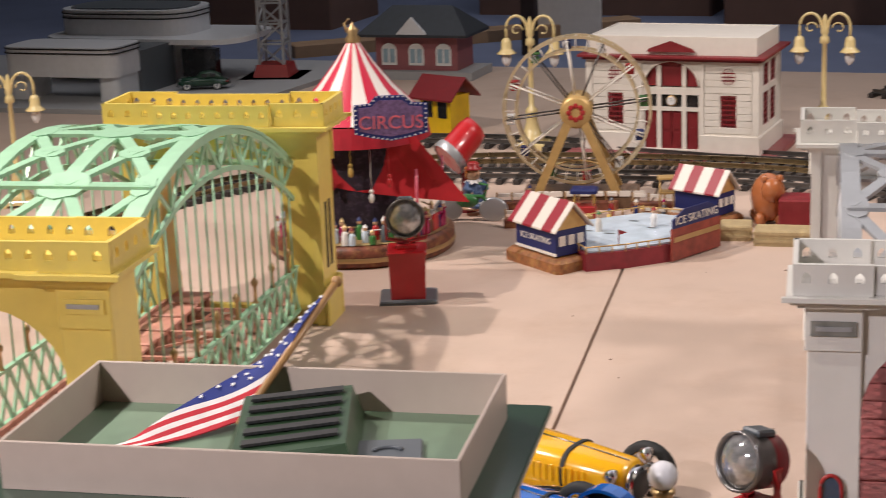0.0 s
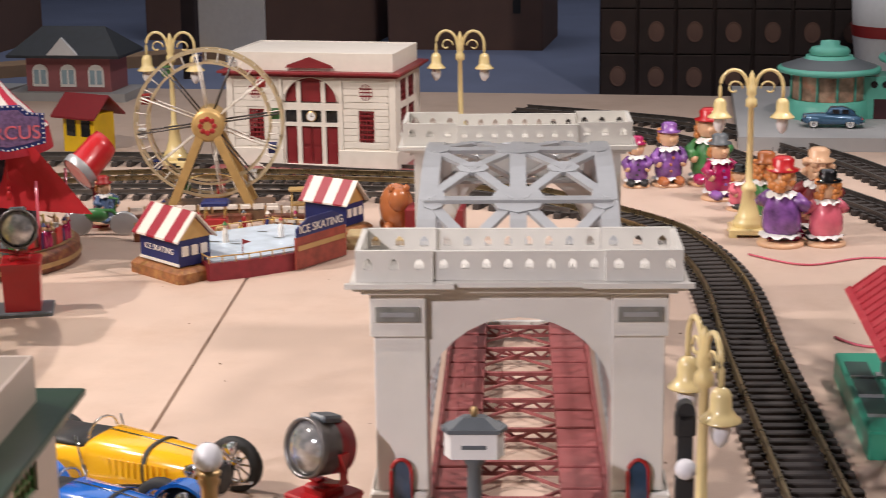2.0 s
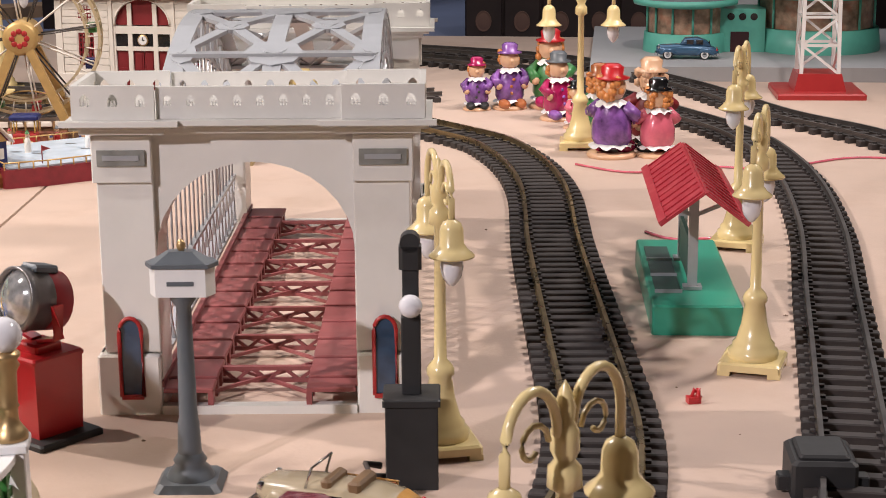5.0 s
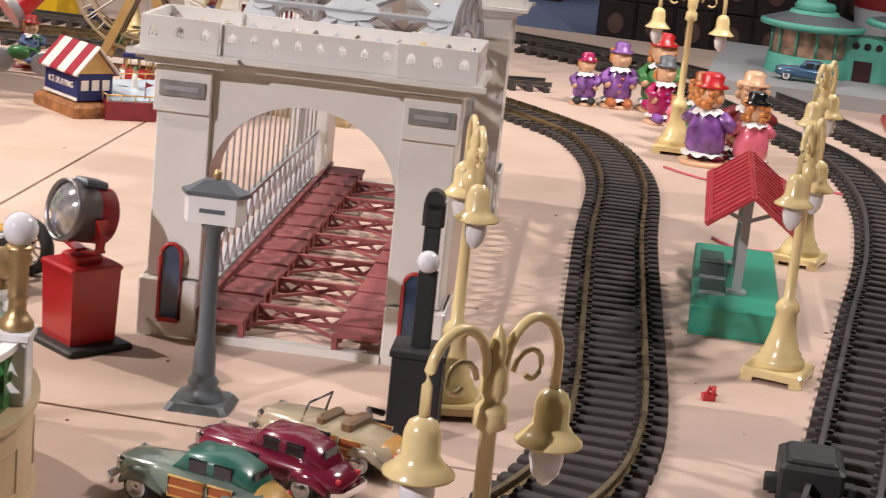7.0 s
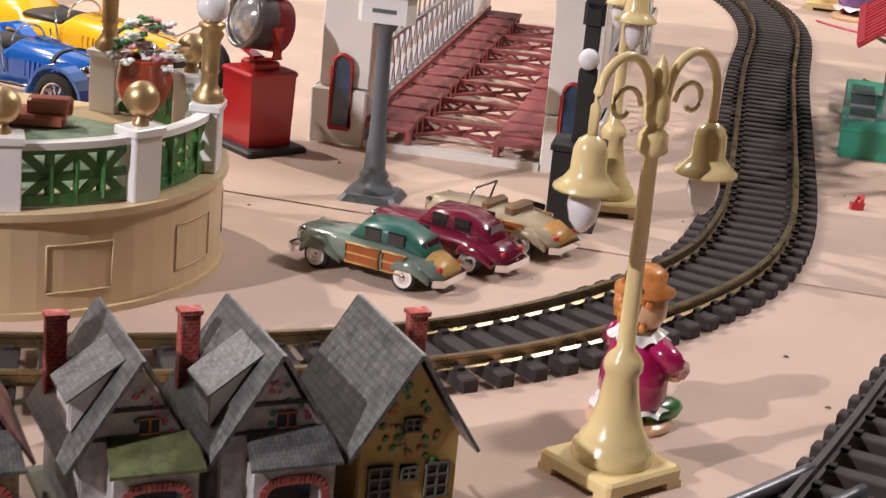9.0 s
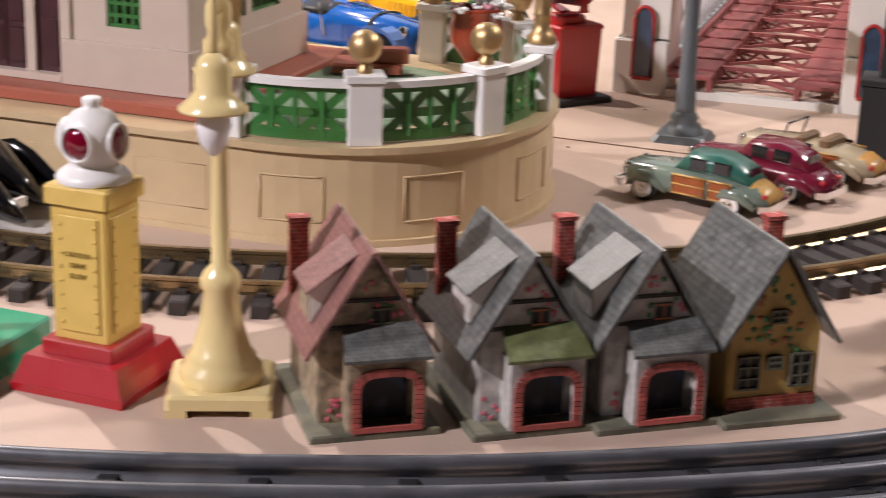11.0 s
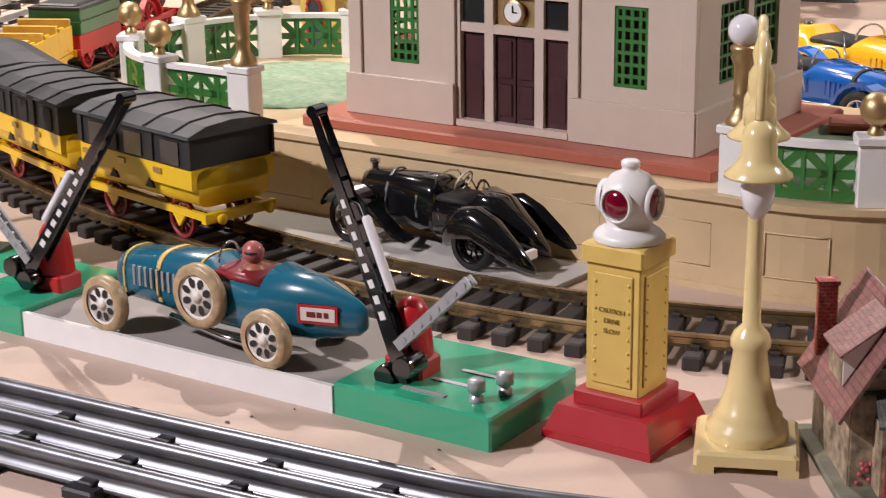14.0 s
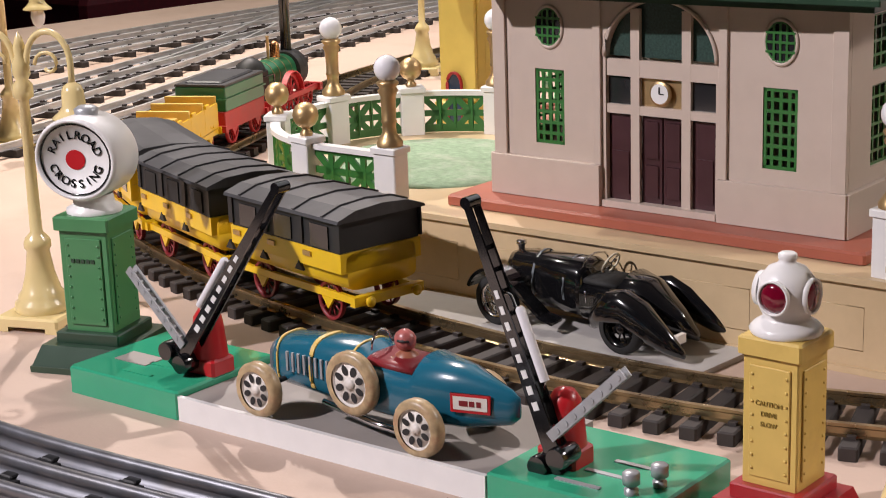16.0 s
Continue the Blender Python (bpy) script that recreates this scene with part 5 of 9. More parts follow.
def racer(m, label, paint, tyre, rim, driver=False, fenders=False, straps=RUBBER, L=0.24, W=0.026, grp="racing cars"):
    """An open vintage racing car; local nose towards +x, wheels on z = 0."""
    t = thing("vintage_racing_car", m, label, "toy car", grp)
    k = L / 0.24
    wr = 0.0200 if driver else 0.0235
    b = Shape()
    loft(b, [(0.092 * k, W * 0.66, 0.016, 0.046, 3), (0.088 * k, W * 0.74, 0.014, 0.050, 3), (0.04 * k, W * 0.92, 0.013, 0.055, 3), (0.0, W, 0.012, 0.058, 3.2), (-0.012 * k, W, 0.012, 0.050, 3.4), (-0.05 * k, W, 0.012, 0.049, 3.4), (-0.056 * k, W * 0.98, 0.012, 0.060, 2.6), (-0.09 * k, W * 0.72, 0.014, 0.056, 2.4), (-0.125 * k, W * 0.22, 0.022, 0.046, 2.2), (-0.132 * k, W * 0.05, 0.028, 0.042, 2)], 24)
    part("body", b, paint, t)
    part("cockpit", loft_shape([(-0.008 * k, W * 0.8, 0.045, 0.0535, 3), (-0.052 * k, W * 0.8, 0.045, 0.0525, 3)]), DKRED if driver else MATBLACK, t, "open cockpit well")
    part("radiator", loft_shape([(0.0925 * k, W * 0.62, 0.016, 0.047, 2.4), (0.097 * k, W * 0.58, 0.018, 0.045, 2.4)]), CHROME if not driver else STEELGREY, t, "horseshoe radiator")
    part("radiator_grille", loft_shape([(0.0972 * k, W * 0.48, 0.020, 0.043, 2.4), (0.098 * k, W * 0.46, 0.021, 0.042, 2.4)]), MATBLACK, t)
    def band(name, x, w, zc, hz, wide, m_):
        """A strip that hugs the rounded body section."""
        def e(v):
            return math.copysign(abs(v) ** (2 / 3), v)
        part(name, Shape().tube([(x, w * 1.012 * e(math.cos(a)), zc + hz * 1.012 * e(math.sin(a))) for a in np.linspace(-0.5, math.pi + 0.5, 29)], 0, flat=(wide, 0.0014)), m_, t)

    band("bonnet_strap", 0.045 * k, W * 0.903, 0.0338, 0.0208, 0.0036, straps)
    for sy in (-1, 1):
        lv = Shape()
        for i in range(10):
            lv.box(0.015 * k + i * 0.0055, sy * W * 0.955 - 0.0008, 0.030, 0.017 * k + i * 0.0055, sy * W * 0.955 + 0.0008, 0.044)
        part("louvre_panel", lv, SILVER if driver else paint, t)
    part("windscreen", Shape().tube([(-0.006 * k, W * (0.45 if driver else 0.7) * math.cos(a), 0.055 + 0.012 * math.sin(a)) for a in np.linspace(0, math.pi, 9)], 0.001, 5), CHROME, t)
    for x, w in ((0.078 * k, W * 1.9), (-0.072 * k, W * 1.6)):
        part("axle", Shape().tube([(x, -w, 0.021), (x, w, 0.021)], 0.002, 8), MATBLACK, t)
    for x in (0.078 * k, -0.072 * k):
        for sy in (-1, 1):
            wheel_part(t, Matrix.Translation((x, sy * W * (1.85 if x > 0 else 1.55), wr)), wr, 0.010, tyre, rim)
            if fenders:
                part("fender", Shape().tube([(x + 0.030 * math.cos(a), sy * W * 1.7, 0.0235 + 0.029 * math.sin(a)) for a in np.linspace(0.2, math.pi - 0.1, 11)] + [(x - 0.05, sy * W * 1.45, 0.014)], 0, flat=(0.017, 0.003)), paint, t, "curved mudguard")
    if not driver:
        for sy in (-1, 1):
            part("headlamp", Shape().turn([(0.0, -0.006), (0.004, -0.005), (0.0062, 0.0), (0.0062, 0.003), (0, 0.0042)], 14, Matrix.Translation((0.088 * k, sy * W * 1.02, 0.046)) @ Matrix.Rotation(math.pi / 2, 4, "Y")), CHROME, t)
            part("leaf_spring", Shape().tube([(0.060 * k, sy * W * 0.9, 0.020), (0.082 * k, sy * W * 0.92, 0.015), (0.108 * k, sy * W * 0.8, 0.022)], 0, flat=(0.004, 0.002)), CHROME, t)
            part("brake_lever", Shape().tube([(-0.004 * k, sy * W * 1.08, 0.030), (-0.010 * k, sy * W * 1.10, 0.060)], 0.001, 5), CHROME, t)
        part("exhaust", Shape().tube([(0.05 * k, -W * 1.0, 0.026), (0.02 * k, -W * 1.16, 0.022), (-0.10 * k, -W * 1.12, 0.018), (-0.135 * k, -W * 0.9, 0.018)], 0.003, 8), CHROME, t)
        part("filler_cap", Shape().turn([(0.004, 0.055), (0.004, 0.0605), (0, 0.0612)], 12, Matrix.Translation((-0.072 * k, 0, 0))), CHROME, t)
        part("bonnet_hinge", Shape().tube([(0.088 * k, 0, 0.0503), (0.04 * k, 0, 0.0553), (0.002 * k, 0, 0.0583)], 0.0008, 5), CHROME, t)
    if driver:
        band("lined_band", 0.084 * k, W * 0.755, 0.0322, 0.0184, 0.0016, BRICKY)
        band("lined_band", 0.004 * k, W * 0.99, 0.035, 0.0228, 0.0016, BRICKY)
        wheel_part(t, Matrix.Translation((-0.004 * k, W * 1.25, 0.036)), 0.0225, 0.009, tyre, rim)
        pm = Matrix.Translation((-0.100 * k, W * 0.60, 0.036)) @ Matrix.Rotation(radians(19), 4, "Z")
        npl = part("number_plate", Shape(pm).box(-0.014, 0.0, -0.0065, 0.014, 0.0012, 0.0065, 0.0005), RED, t, "red bordered white number plate")
        part("plate_face", Shape(pm).box(-0.0118, 0.00125, -0.0045, 0.0118, 0.0016, 0.0045), OFFWHITE, npl)
        part("lettering", Shape(pm).box(-0.0075, 0.00165, -0.0018, -0.0045, 0.0019, 0.0018).box(-0.003, 0.00165, -0.0018, 0.0005, 0.0019, 0.0018).box(0.0015, 0.00165, -0.0018, 0.0075, 0.0019, 0.0018), DKRED, npl)
        part("exhaust", Shape().tube([(0.03, W * 0.98, 0.014), (-0.02, W * 1.15, 0.010), (-0.05, W * 1.15, 0.009)], 0.0025, 8), CHROME, t)
    return t


def loft_shape(secs, n=20):
    return loft(Shape(), secs, n)


# the teal tin racer points to the left end of the road
racer(pose(0.234, -0.337, 0.0165, 0, 0, 183), "teal tinplate racing car with cream spoked wheels on the crossing road", TEAL, mat("tan_tyre_litho", (0.44, 0.32, 0.18), 0.4, vary=0.3, scale=160, dirt=(0.42, 0.10, 0.06), dirt_amount=0.35, dirt_scale=90), OFFWHITE, True, straps=BRICKY, L=0.226, W=0.0225)
dr = Shape()
dr.turn([(0.006, 0.0), (0.0105, 0.006), (0.0105, 0.018), (0.008, 0.026), (0.004, 0.029)], 14).tube([(0.003, 0.009, 0.024), (0.010, 0.011, 0.016), (0.019, 0.005, 0.018)], 0.0032, 8).tube([(0.003, -0.009, 0.024), (0.010, -0.011, 0.016), (0.019, -0.005, 0.018)], 0.0032, 8)
dr.mat(1).ball((0.001, 0, 0.0365), 0.0078, 14, (1.05, 0.92, 1.1)).mat(2).tube([(0.0078, 0.0045, 0.037), (0.0095, 0, 0.0372), (0.0078, -0.0045, 0.037)], 0.0018, 6).ball((0.0, 0, 0.0375), 0.0082, 10, (0.85, 1.0, 0.28))
dd = part("driver_doll", dr, [mat("brown_leather_paint", (0.30, 0.10, 0.055), 0.4, vary=0.25, scale=120), mat("dusky_rose_paint", (0.42, 0.12, 0.11), 0.35, vary=0.3, scale=150), MATBLACK])
dd.matrix_world = pose(0.262, -0.335, 0.046, 0, 0, 183) @ Matrix.Diagonal((1.0, 1.0, 0.92, 1))
tagged(dd, "small painted tin driver doll seated in the racing car", "doll")

racer(pose(0.208, 0.712, 0, 0, 0, -16) @ Matrix.Diagonal((1.38, 1.22, 1.28, 1)), "yellow vintage racing car with black tyres and bonnet strap", mat("amber_yellow_paint", (0.78, 0.40, 0.012), 0.22, vary=0.04, clear=0.7), RUBBER, CHROME, fenders=False, L=0.25, W=0.029)
racer(pose(0.222, 0.575, 0, 0, 0, -15) @ Matrix.Diagonal((1.2, 1.12, 1.2, 1)), "bright blue vintage racing car with mudguards and black tyres", mat("bright_blue_paint", (0.012, 0.13, 0.55), 0.2, vary=0.04, clear=0.8), RUBBER, CHROME, fenders=True, L=0.24, W=0.028)

rb = part("road_board", Shape().slab([(-0.045, -0.105), (0.33, -0.100), (0.33, -0.020), (-0.045, -0.030)], 0.0, 0.0045), mat("pale_road_board", (0.46, 0.44, 0.42), 0.6, vary=0.06, scale=30, dirt=(0.34, 0.31, 0.29), dirt_amount=0.5, dirt_scale=14))
tagged(rb, "pale painted road board between track and terrace", "road board")

# the black open roadster before the terrace
t = thing("black_roadster", pose(0.190, -0.052, 0.0045, 0, 0, 181), "glossy black open roadster model with teardrop rear fenders", "toy car")
part("bonnet", loft_shape([(0.073, 0.0125, 0.016, 0.055, 3), (0.066, 0.0145, 0.014, 0.057, 3), (0.03, 0.0185, 0.013, 0.059, 3), (-0.004, 0.0215, 0.012, 0.060, 3), (-0.010, 0.0220, 0.012, 0.056, 3)], 24), BLACK, t, "long black bonnet")
part("body", loft_shape([(-0.010, 0.0225, 0.011, 0.047, 3), (-0.044, 0.0235, 0.011, 0.047, 3), (-0.050, 0.0235, 0.011, 0.057, 2.5), (-0.070, 0.020, 0.011, 0.052, 2.3), (-0.095, 0.011, 0.010, 0.032, 2.1), (-0.110, 0.003, 0.009, 0.016, 2)], 24), BLACK, t)
part("seat_well", loft_shape([(-0.011, 0.0185, 0.042, 0.0490, 3), (-0.043, 0.0185, 0.042, 0.0485, 3)]), RUBBER, t)
part("radiator", loft_shape([(0.0735, 0.0118, 0.017, 0.053, 2.4), (0.0765, 0.0105, 0.019, 0.051, 2.4)]), CHROME, t)
part("radiator_cap", Shape().turn([(0.003, 0.056), (0.003, 0.060), (0.0045, 0.061), (0.0045, 0.064), (0, 0.065)], 12, Matrix.Translation((0.068, 0, 0))), CHROME, t)
for x in (0.042, 0.008):
    part("bonnet_strap", Shape().tube([(x, (0.0185 if x > 0.02 else 0.0212) * math.cos(q), 0.036 + 0.0242 * math.sin(q)) for q in np.linspace(-0.6, math.pi + 0.6, 15)], 0, flat=(0.0022, 0.001)), STEELGREY, t)
part("windscreen", Shape().tube([(-0.010, 0.017 * math.cos(q), 0.057 + 0.008 * math.sin(q)) for q in np.linspace(0, math.pi, 9)], 0.0008, 5), CHROME, t)
sw = Matrix.Translation((-0.020, -0.007, 0.056)) @ Matrix.Rotation(radians(-28), 4, "Y")
st = part("steering_wheel", Shape(sw).tube([(0, 0.0098 * math.cos(q), 0.0098 * math.sin(q)) for q in np.linspace(0, 2 * math.pi, 21)[:-1]], 0.0009, 5, closed=True), mat("ivory_rim", (0.62, 0.56, 0.44), 0.35), t)
for q in range(4):
    part("spoke", Shape(sw).tube([(0, 0, 0), (0, 0.0095 * math.cos(q * 1.571 + 0.6), 0.0095 * math.sin(q * 1.571 + 0.6))], 0.0007, 4), CHROME, st)
for sy in (-1, 1):
    part("front_fender", Shape().tube([(0.065 + 0.027 * math.cos(q), sy * 0.036, 0.0215 + 0.027 * math.sin(q)) for q in np.linspace(0.35, 2.5, 13)] + [(0.034, sy * 0.034, 0.027), (0.020, sy * 0.031, 0.014), (0.008, sy * 0.029, 0.010)], 0, flat=(0.017, 0.0028)), BLACK, t, "sweeping front fender")
    part("rear_fender", loft_shape([(-0.030, 0.003, 0.014, 0.026, 2), (-0.036, 0.008, 0.014, 0.036, 2.2), (-0.050, 0.0125, 0.020, 0.049, 2.3), (-0.066, 0.0135, 0.022, 0.051, 2.3), (-0.084, 0.0115, 0.012, 0.043, 2.2), (-0.104, 0.0075, 0.006, 0.026, 2), (-0.120, 0.002, 0.005, 0.011, 2)], 18), BLACK, t, "teardrop rear fender").matrix_basis = Matrix.Translation((0, sy * 0.034, 0))
    wheel_part(t, Matrix.Translation((0.065, sy * 0.036, 0.0215)), 0.0215, 0.010, RUBBER, CHROME, 14)
    wheel_part(t, Matrix.Translation((-0.064, sy * 0.038, 0.0205)), 0.0205, 0.011, RUBBER, BLACK)
    part("lamp", Shape().ball((0.074, sy * 0.019, 0.040), 0.0058, 12), CHROME, t)
    part("door_handle", Shape().tube([(-0.018, sy * 0.0240, 0.030), (-0.018, sy * 0.0250, 0.040)], 0.0008, 5), CHROME, t)
part("number_plate", Shape().box(-0.112, 0.020, 0.014, -0.108, 0.032, 0.021), OFFWHITE, t)


# ---- the four tin cottages ----
def cottage(m, label, wall, roof, plain, porch_m):
    """Local: front at y = 0, width 0.072, ridge along y."""
    t = thing("tin_cottage", m, label, "toy house", "tin cottages")
    part("lawn_base", Shape().box(-0.037, -0.006, 0, 0.037, 0.105, 0.004, 0.001), DRABGREEN, t)
    w, d, ez, rz = 0.028, 0.085, 0.050, 0.098
    y0 = 0.012
    b = Shape()
    b.slab([(-w, 0.004), (w, 0.004), (w, ez), (0, rz - 0.004), (-w, ez)], -y0 - 0.0015, -y0, m=RX)
    b.slab([(-w, 0.004), (w, 0.004), (w, ez), (0, rz - 0.004), (-w, ez)], -y0 - d, -y0 - d + 0.0015, m=RX)
    for sx in (-1, 1):
        b.box(sx * w - 0.0008, y0 + 0.0016, 0.004, sx * w + 0.0008, y0 + d - 0.0016, ez)
    part("house_body", b, wall, t)
    for sx in (-1, 1):
        r = Shape()
        ang = math.atan2(rz - ez + 0.006, w + 0.008)
        ln = math.hypot(rz - ez + 0.008, w + 0.009)
        r.box(0, y0 - 0.008, -0.0008, ln, y0 + d + 0.004, 0.0012, m=Matrix.Translation((0, 0, rz)) @ (Matrix.Rotation(ang, 4, "Y") if sx > 0 else Matrix.Rotation(math.pi - ang, 4, "Y") @ Matrix.Diagonal((1, 1, -1, 1))))
        part("roof_slope", r, roof, t)
    ch = Shape().box(-0.0056, 0, 0.035, 0.0056, 0.008, 0.094, 0.0008).box(-0.0064, -0.001, 0.094, 0.0064, 0.009, 0.0965)
    ch.m = Matrix()
    c = part("chimney", ch, BRICKRED, t, "red brick printed chimney")
    c.matrix_basis = Matrix.Translation((-0.026, y0 + 0.070, 0)) if not plain else Matrix.Translation((0.026, y0 + 0.060, 0))
    if plain:
        for x, z, hw, hh in ((-0.0165, 0.026, 0.007, 0.010), (0.0165, 0.026, 0.007, 0.010), (0.0, 0.031, 0.005, 0.004), (0.0, 0.058, 0.005, 0.004)):
            wn = part("window", Shape().box(x - hw, y0 - 0.0012, z - hh, x + hw, y0 - 0.0003, z + hh), MATBLACK, t)
            s = Shape()
            lattice_window(s, x - hw, x + hw, z - hh, z + hh, y0 - 0.0028, 2, 3 if hh > 0.006 else 2, 0.0012)
            part("window_bars", s, DRABGREEN, wn)
        part("brick_course", Shape().box(-w, y0 - 0.0012, 0.004, w, y0 - 0.0004, 0.011), BRICKRED, t)
        vine = Shape()
        rnd = random.Random(5)
        for i in range(46):
            x, z = rnd.uniform(-0.018, 0.020), rnd.uniform(0.036, 0.080)
            if abs(x) < (rz - z) * 0.5:
                vine.ball((x, y0 - 0.0006, z), rnd.uniform(0.0012, 0.0024), 6, (1, 0.25, 1)).mat(rnd.choice((0, 0, 1)))
        part("printed_vine", vine, [LEAFG, ORANGE], t)
    else:
        # porch with a brick arch, dormer on the left slope
        po = Shape()
        po.archwall(-0.0155, 0.0285, 0.004, 0.043, -0.0085, 0.0215, 0.027, 0.0350, -0.0045, -0.003, 10)
        po.box(-0.0155, -0.003, 0.004, -0.0140, y0 - 0.0002, 0.043).box(0.027, -0.003, 0.004, 0.0285, y0 - 0.0002, 0.043)
        part("porch", po, wall, t)
        arch = [(-0.0110, 0.0045), (-0.0110, 0.026)] + [(0.0065 - 0.0172 * math.copysign(abs(math.cos(a)) ** 0.6, math.cos(a)), 0.026 + 0.0105 * math.sin(a) ** 0.7) for a in np.linspace(0.15, math.pi - 0.15, 11)] + [(0.0240, 0.026), (0.0240, 0.0045)]
        for k, (p0, p1) in enumerate(zip(arch, arch[1:])):
            n = max(1, round(math.hypot(p1[0] - p0[0], p1[1] - p0[1]) / 0.0026))
            for q in range(n):
                u0, u1 = (q + 0.06) / n, (q + 0.90) / n
                part("brick", Shape().tube([(p0[0] + (p1[0] - p0[0]) * u, -0.0052, p0[1] + (p1[1] - p0[1]) * u) for u in (u0, u1)], 0, flat=(0.0012, 0.0046)), BRICKARCH, t)
        part("brick_sill", Shape().box(-0.0133, -0.0066, 0.004, 0.0263, -0.0046, 0.0068), BRICKARCH, t)
        part("doorway", Shape().box(-0.0085, y0 - 0.0012, 0.005, 0.0215, y0 - 0.0004, 0.037), NIGHTBLUE, t)
        part("porch_roof", Shape()._add([(-0.0185, -0.008, 0.0432), (0.0315, -0.008, 0.0432), (0.029, y0 - 0.0005, 0.0565), (-0.0160, y0 - 0.0005, 0.0565), (-0.0185, -0.008, 0.0450), (0.0315, -0.008, 0.0450), (0.029, y0 - 0.0005, 0.0580), (-0.0160, y0 - 0.0005, 0.0580)], [(3, 2, 1, 0), (4, 5, 6, 7), (0, 1, 5, 4), (1, 2, 6, 5), (2, 3, 7, 6), (3, 0, 4, 7)]), porch_m, t)
        wn = part("window", Shape().box(0.001, y0 - 0.0012, 0.058, 0.011, y0 - 0.0003, 0.066), MATBLACK, t)
        part("window_bars", Shape().box(0.0005, y0 - 0.002, 0.0575, 0.0115, y0 - 0.0013, 0.0587).box(0.0005, y0 - 0.002, 0.0653, 0.0115, y0 - 0.0013, 0.0665).box(0.0054, y0 - 0.0019, 0.0588, 0.0066, y0 - 0.0014, 0.0652), ORANGE if roof is SLATE else DRABGREEN, wn)
        for z in (0.0555, 0.070):
            part("timber_band", Shape().box(-0.017 if z > 0.06 else -0.026, y0 - 0.001, z, 0.017 if z > 0.06 else 0.026, y0 - 0.0002, z + 0.002), MATBLACK, t)
        dm = Shape()
        dm._add([(-0.005, 0.022, 0.092), (-0.005, 0.060, 0.092), (-0.034, 0.060, 0.072), (-0.034, 0.022, 0.072), (-0.005, 0.022, 0.0932), (-0.005, 0.060, 0.0932), (-0.034, 0.060, 0.0732), (-0.034, 0.022, 0.0732)], [(3, 2, 1, 0), (4, 5, 6, 7), (0, 1, 5, 4), (1, 2, 6, 5), (2, 3, 7, 6), (3, 0, 4, 7)])
        dorm = part("dormer_roof", dm, roof, t)
        part("dormer_cheek", Shape()._add([(-0.010, 0.025, 0.086), (-0.031, 0.025, 0.0735), (-0.031, 0.025, 0.056), (-0.010, 0.0265, 0.086), (-0.031, 0.0265, 0.0735), (-0.031, 0.0265, 0.056)], [(0, 1, 2), (5, 4, 3), (0, 3, 4, 1), (1, 4, 5, 2), (2, 5, 3, 0)]), OFFWHITE, dorm)
        part("dormer_front", Shape().box(-0.0315, 0.0270, 0.056, -0.0300, 0.055, 0.0730), wall, dorm)
        rnd = random.Random(int(abs(m.translation.x) * 1000))
        fl = Shape()
        for i in range(22):
            x, z = rnd.uniform(-0.004, 0.02), rnd.uniform(0.056, 0.082)
            if abs(x) < (rz - z) * 0.55:
                fl.ball((x, y0 - 0.0005, z), rnd.uniform(0.0010, 0.002), 6, (1, 0.25, 1)).mat(rnd.choice((0, 1)))
        for i in range(10):
            fl.mat(1).ball((rnd.uniform(-0.026, -0.012), y0 - 0.0005, rnd.uniform(0.006, 0.018)), 0.0016, 6, (1, 0.25, 1))
        part("printed_flowers", fl, [LEAFG, PINK], t)
    return t


BRICKARCH = mat("litho_pink_brick", (0.42, 0.10, 0.085), 0.5, vary=0.2, scale=140, random_tone=0.25)
NIGHTBLUE = mat("litho_night_doorway", (0.012, 0.016, 0.030), 0.5, vary=0.5, scale=110, dirt=(0.12, 0.14, 0.20), dirt_amount=0.6, dirt_scale=60)
MOSSROOF = mat("litho_moss_roof", (0.13, 0.15, 0.06), 0.5, vary=0.4, scale=130, bump=0.2, bump_scale=300, dirt=(0.05, 0.06, 0.03), dirt_amount=0.8, dirt_scale=110)
LITHOBLUE = mat("litho_blue_white_wall", (0.46, 0.44, 0.42), 0.45, vary=0.45, scale=130, dirt=(0.10, 0.14, 0.20), dirt_amount=0.8, dirt_scale=35)
for x, y, rot, lab, wl_, rf, pl_, pm_, k in ((0.7005, -0.273, 41, "worn drab tin cottage with rose dormer roof and brick arch porch", LITHOWALL, PINKROOF, False, SLATE, 1.06), (0.7757, -0.226, 43, "worn tin cottage with slate dormer roof and mossy green porch roof", LITHOBLUE, SLATE, False, MOSSROOF, 1.04), (0.833, -0.184, 43, "worn tin cottage with grey slate dormer roof beside its twins", LITHOBLUE, SLATE, False, SLATE, 1.05), (0.893, -0.141, 42, "ochre tin cottage with plain slate roof and printed vines", LITHOYELLOW, SLATE, True, SLATE, 1.035)):
    cottage(pose(x, y, 0, 0, 0, rot) @ Matrix.Diagonal((1.0, 1.0, k, 1)), lab, wl_, rf, pl_, pm_)


# ---- the train ----
def on_track(x, y):
    best = min(main_heads, key=lambda h: (h[0].x - x) ** 2 + (h[0].y - y) ** 2)
    return Matrix.Translation((best[0].x, best[0].y, 0.019)) @ Matrix.Rotation(math.atan2(best[1].y, best[1].x), 4, "Z")


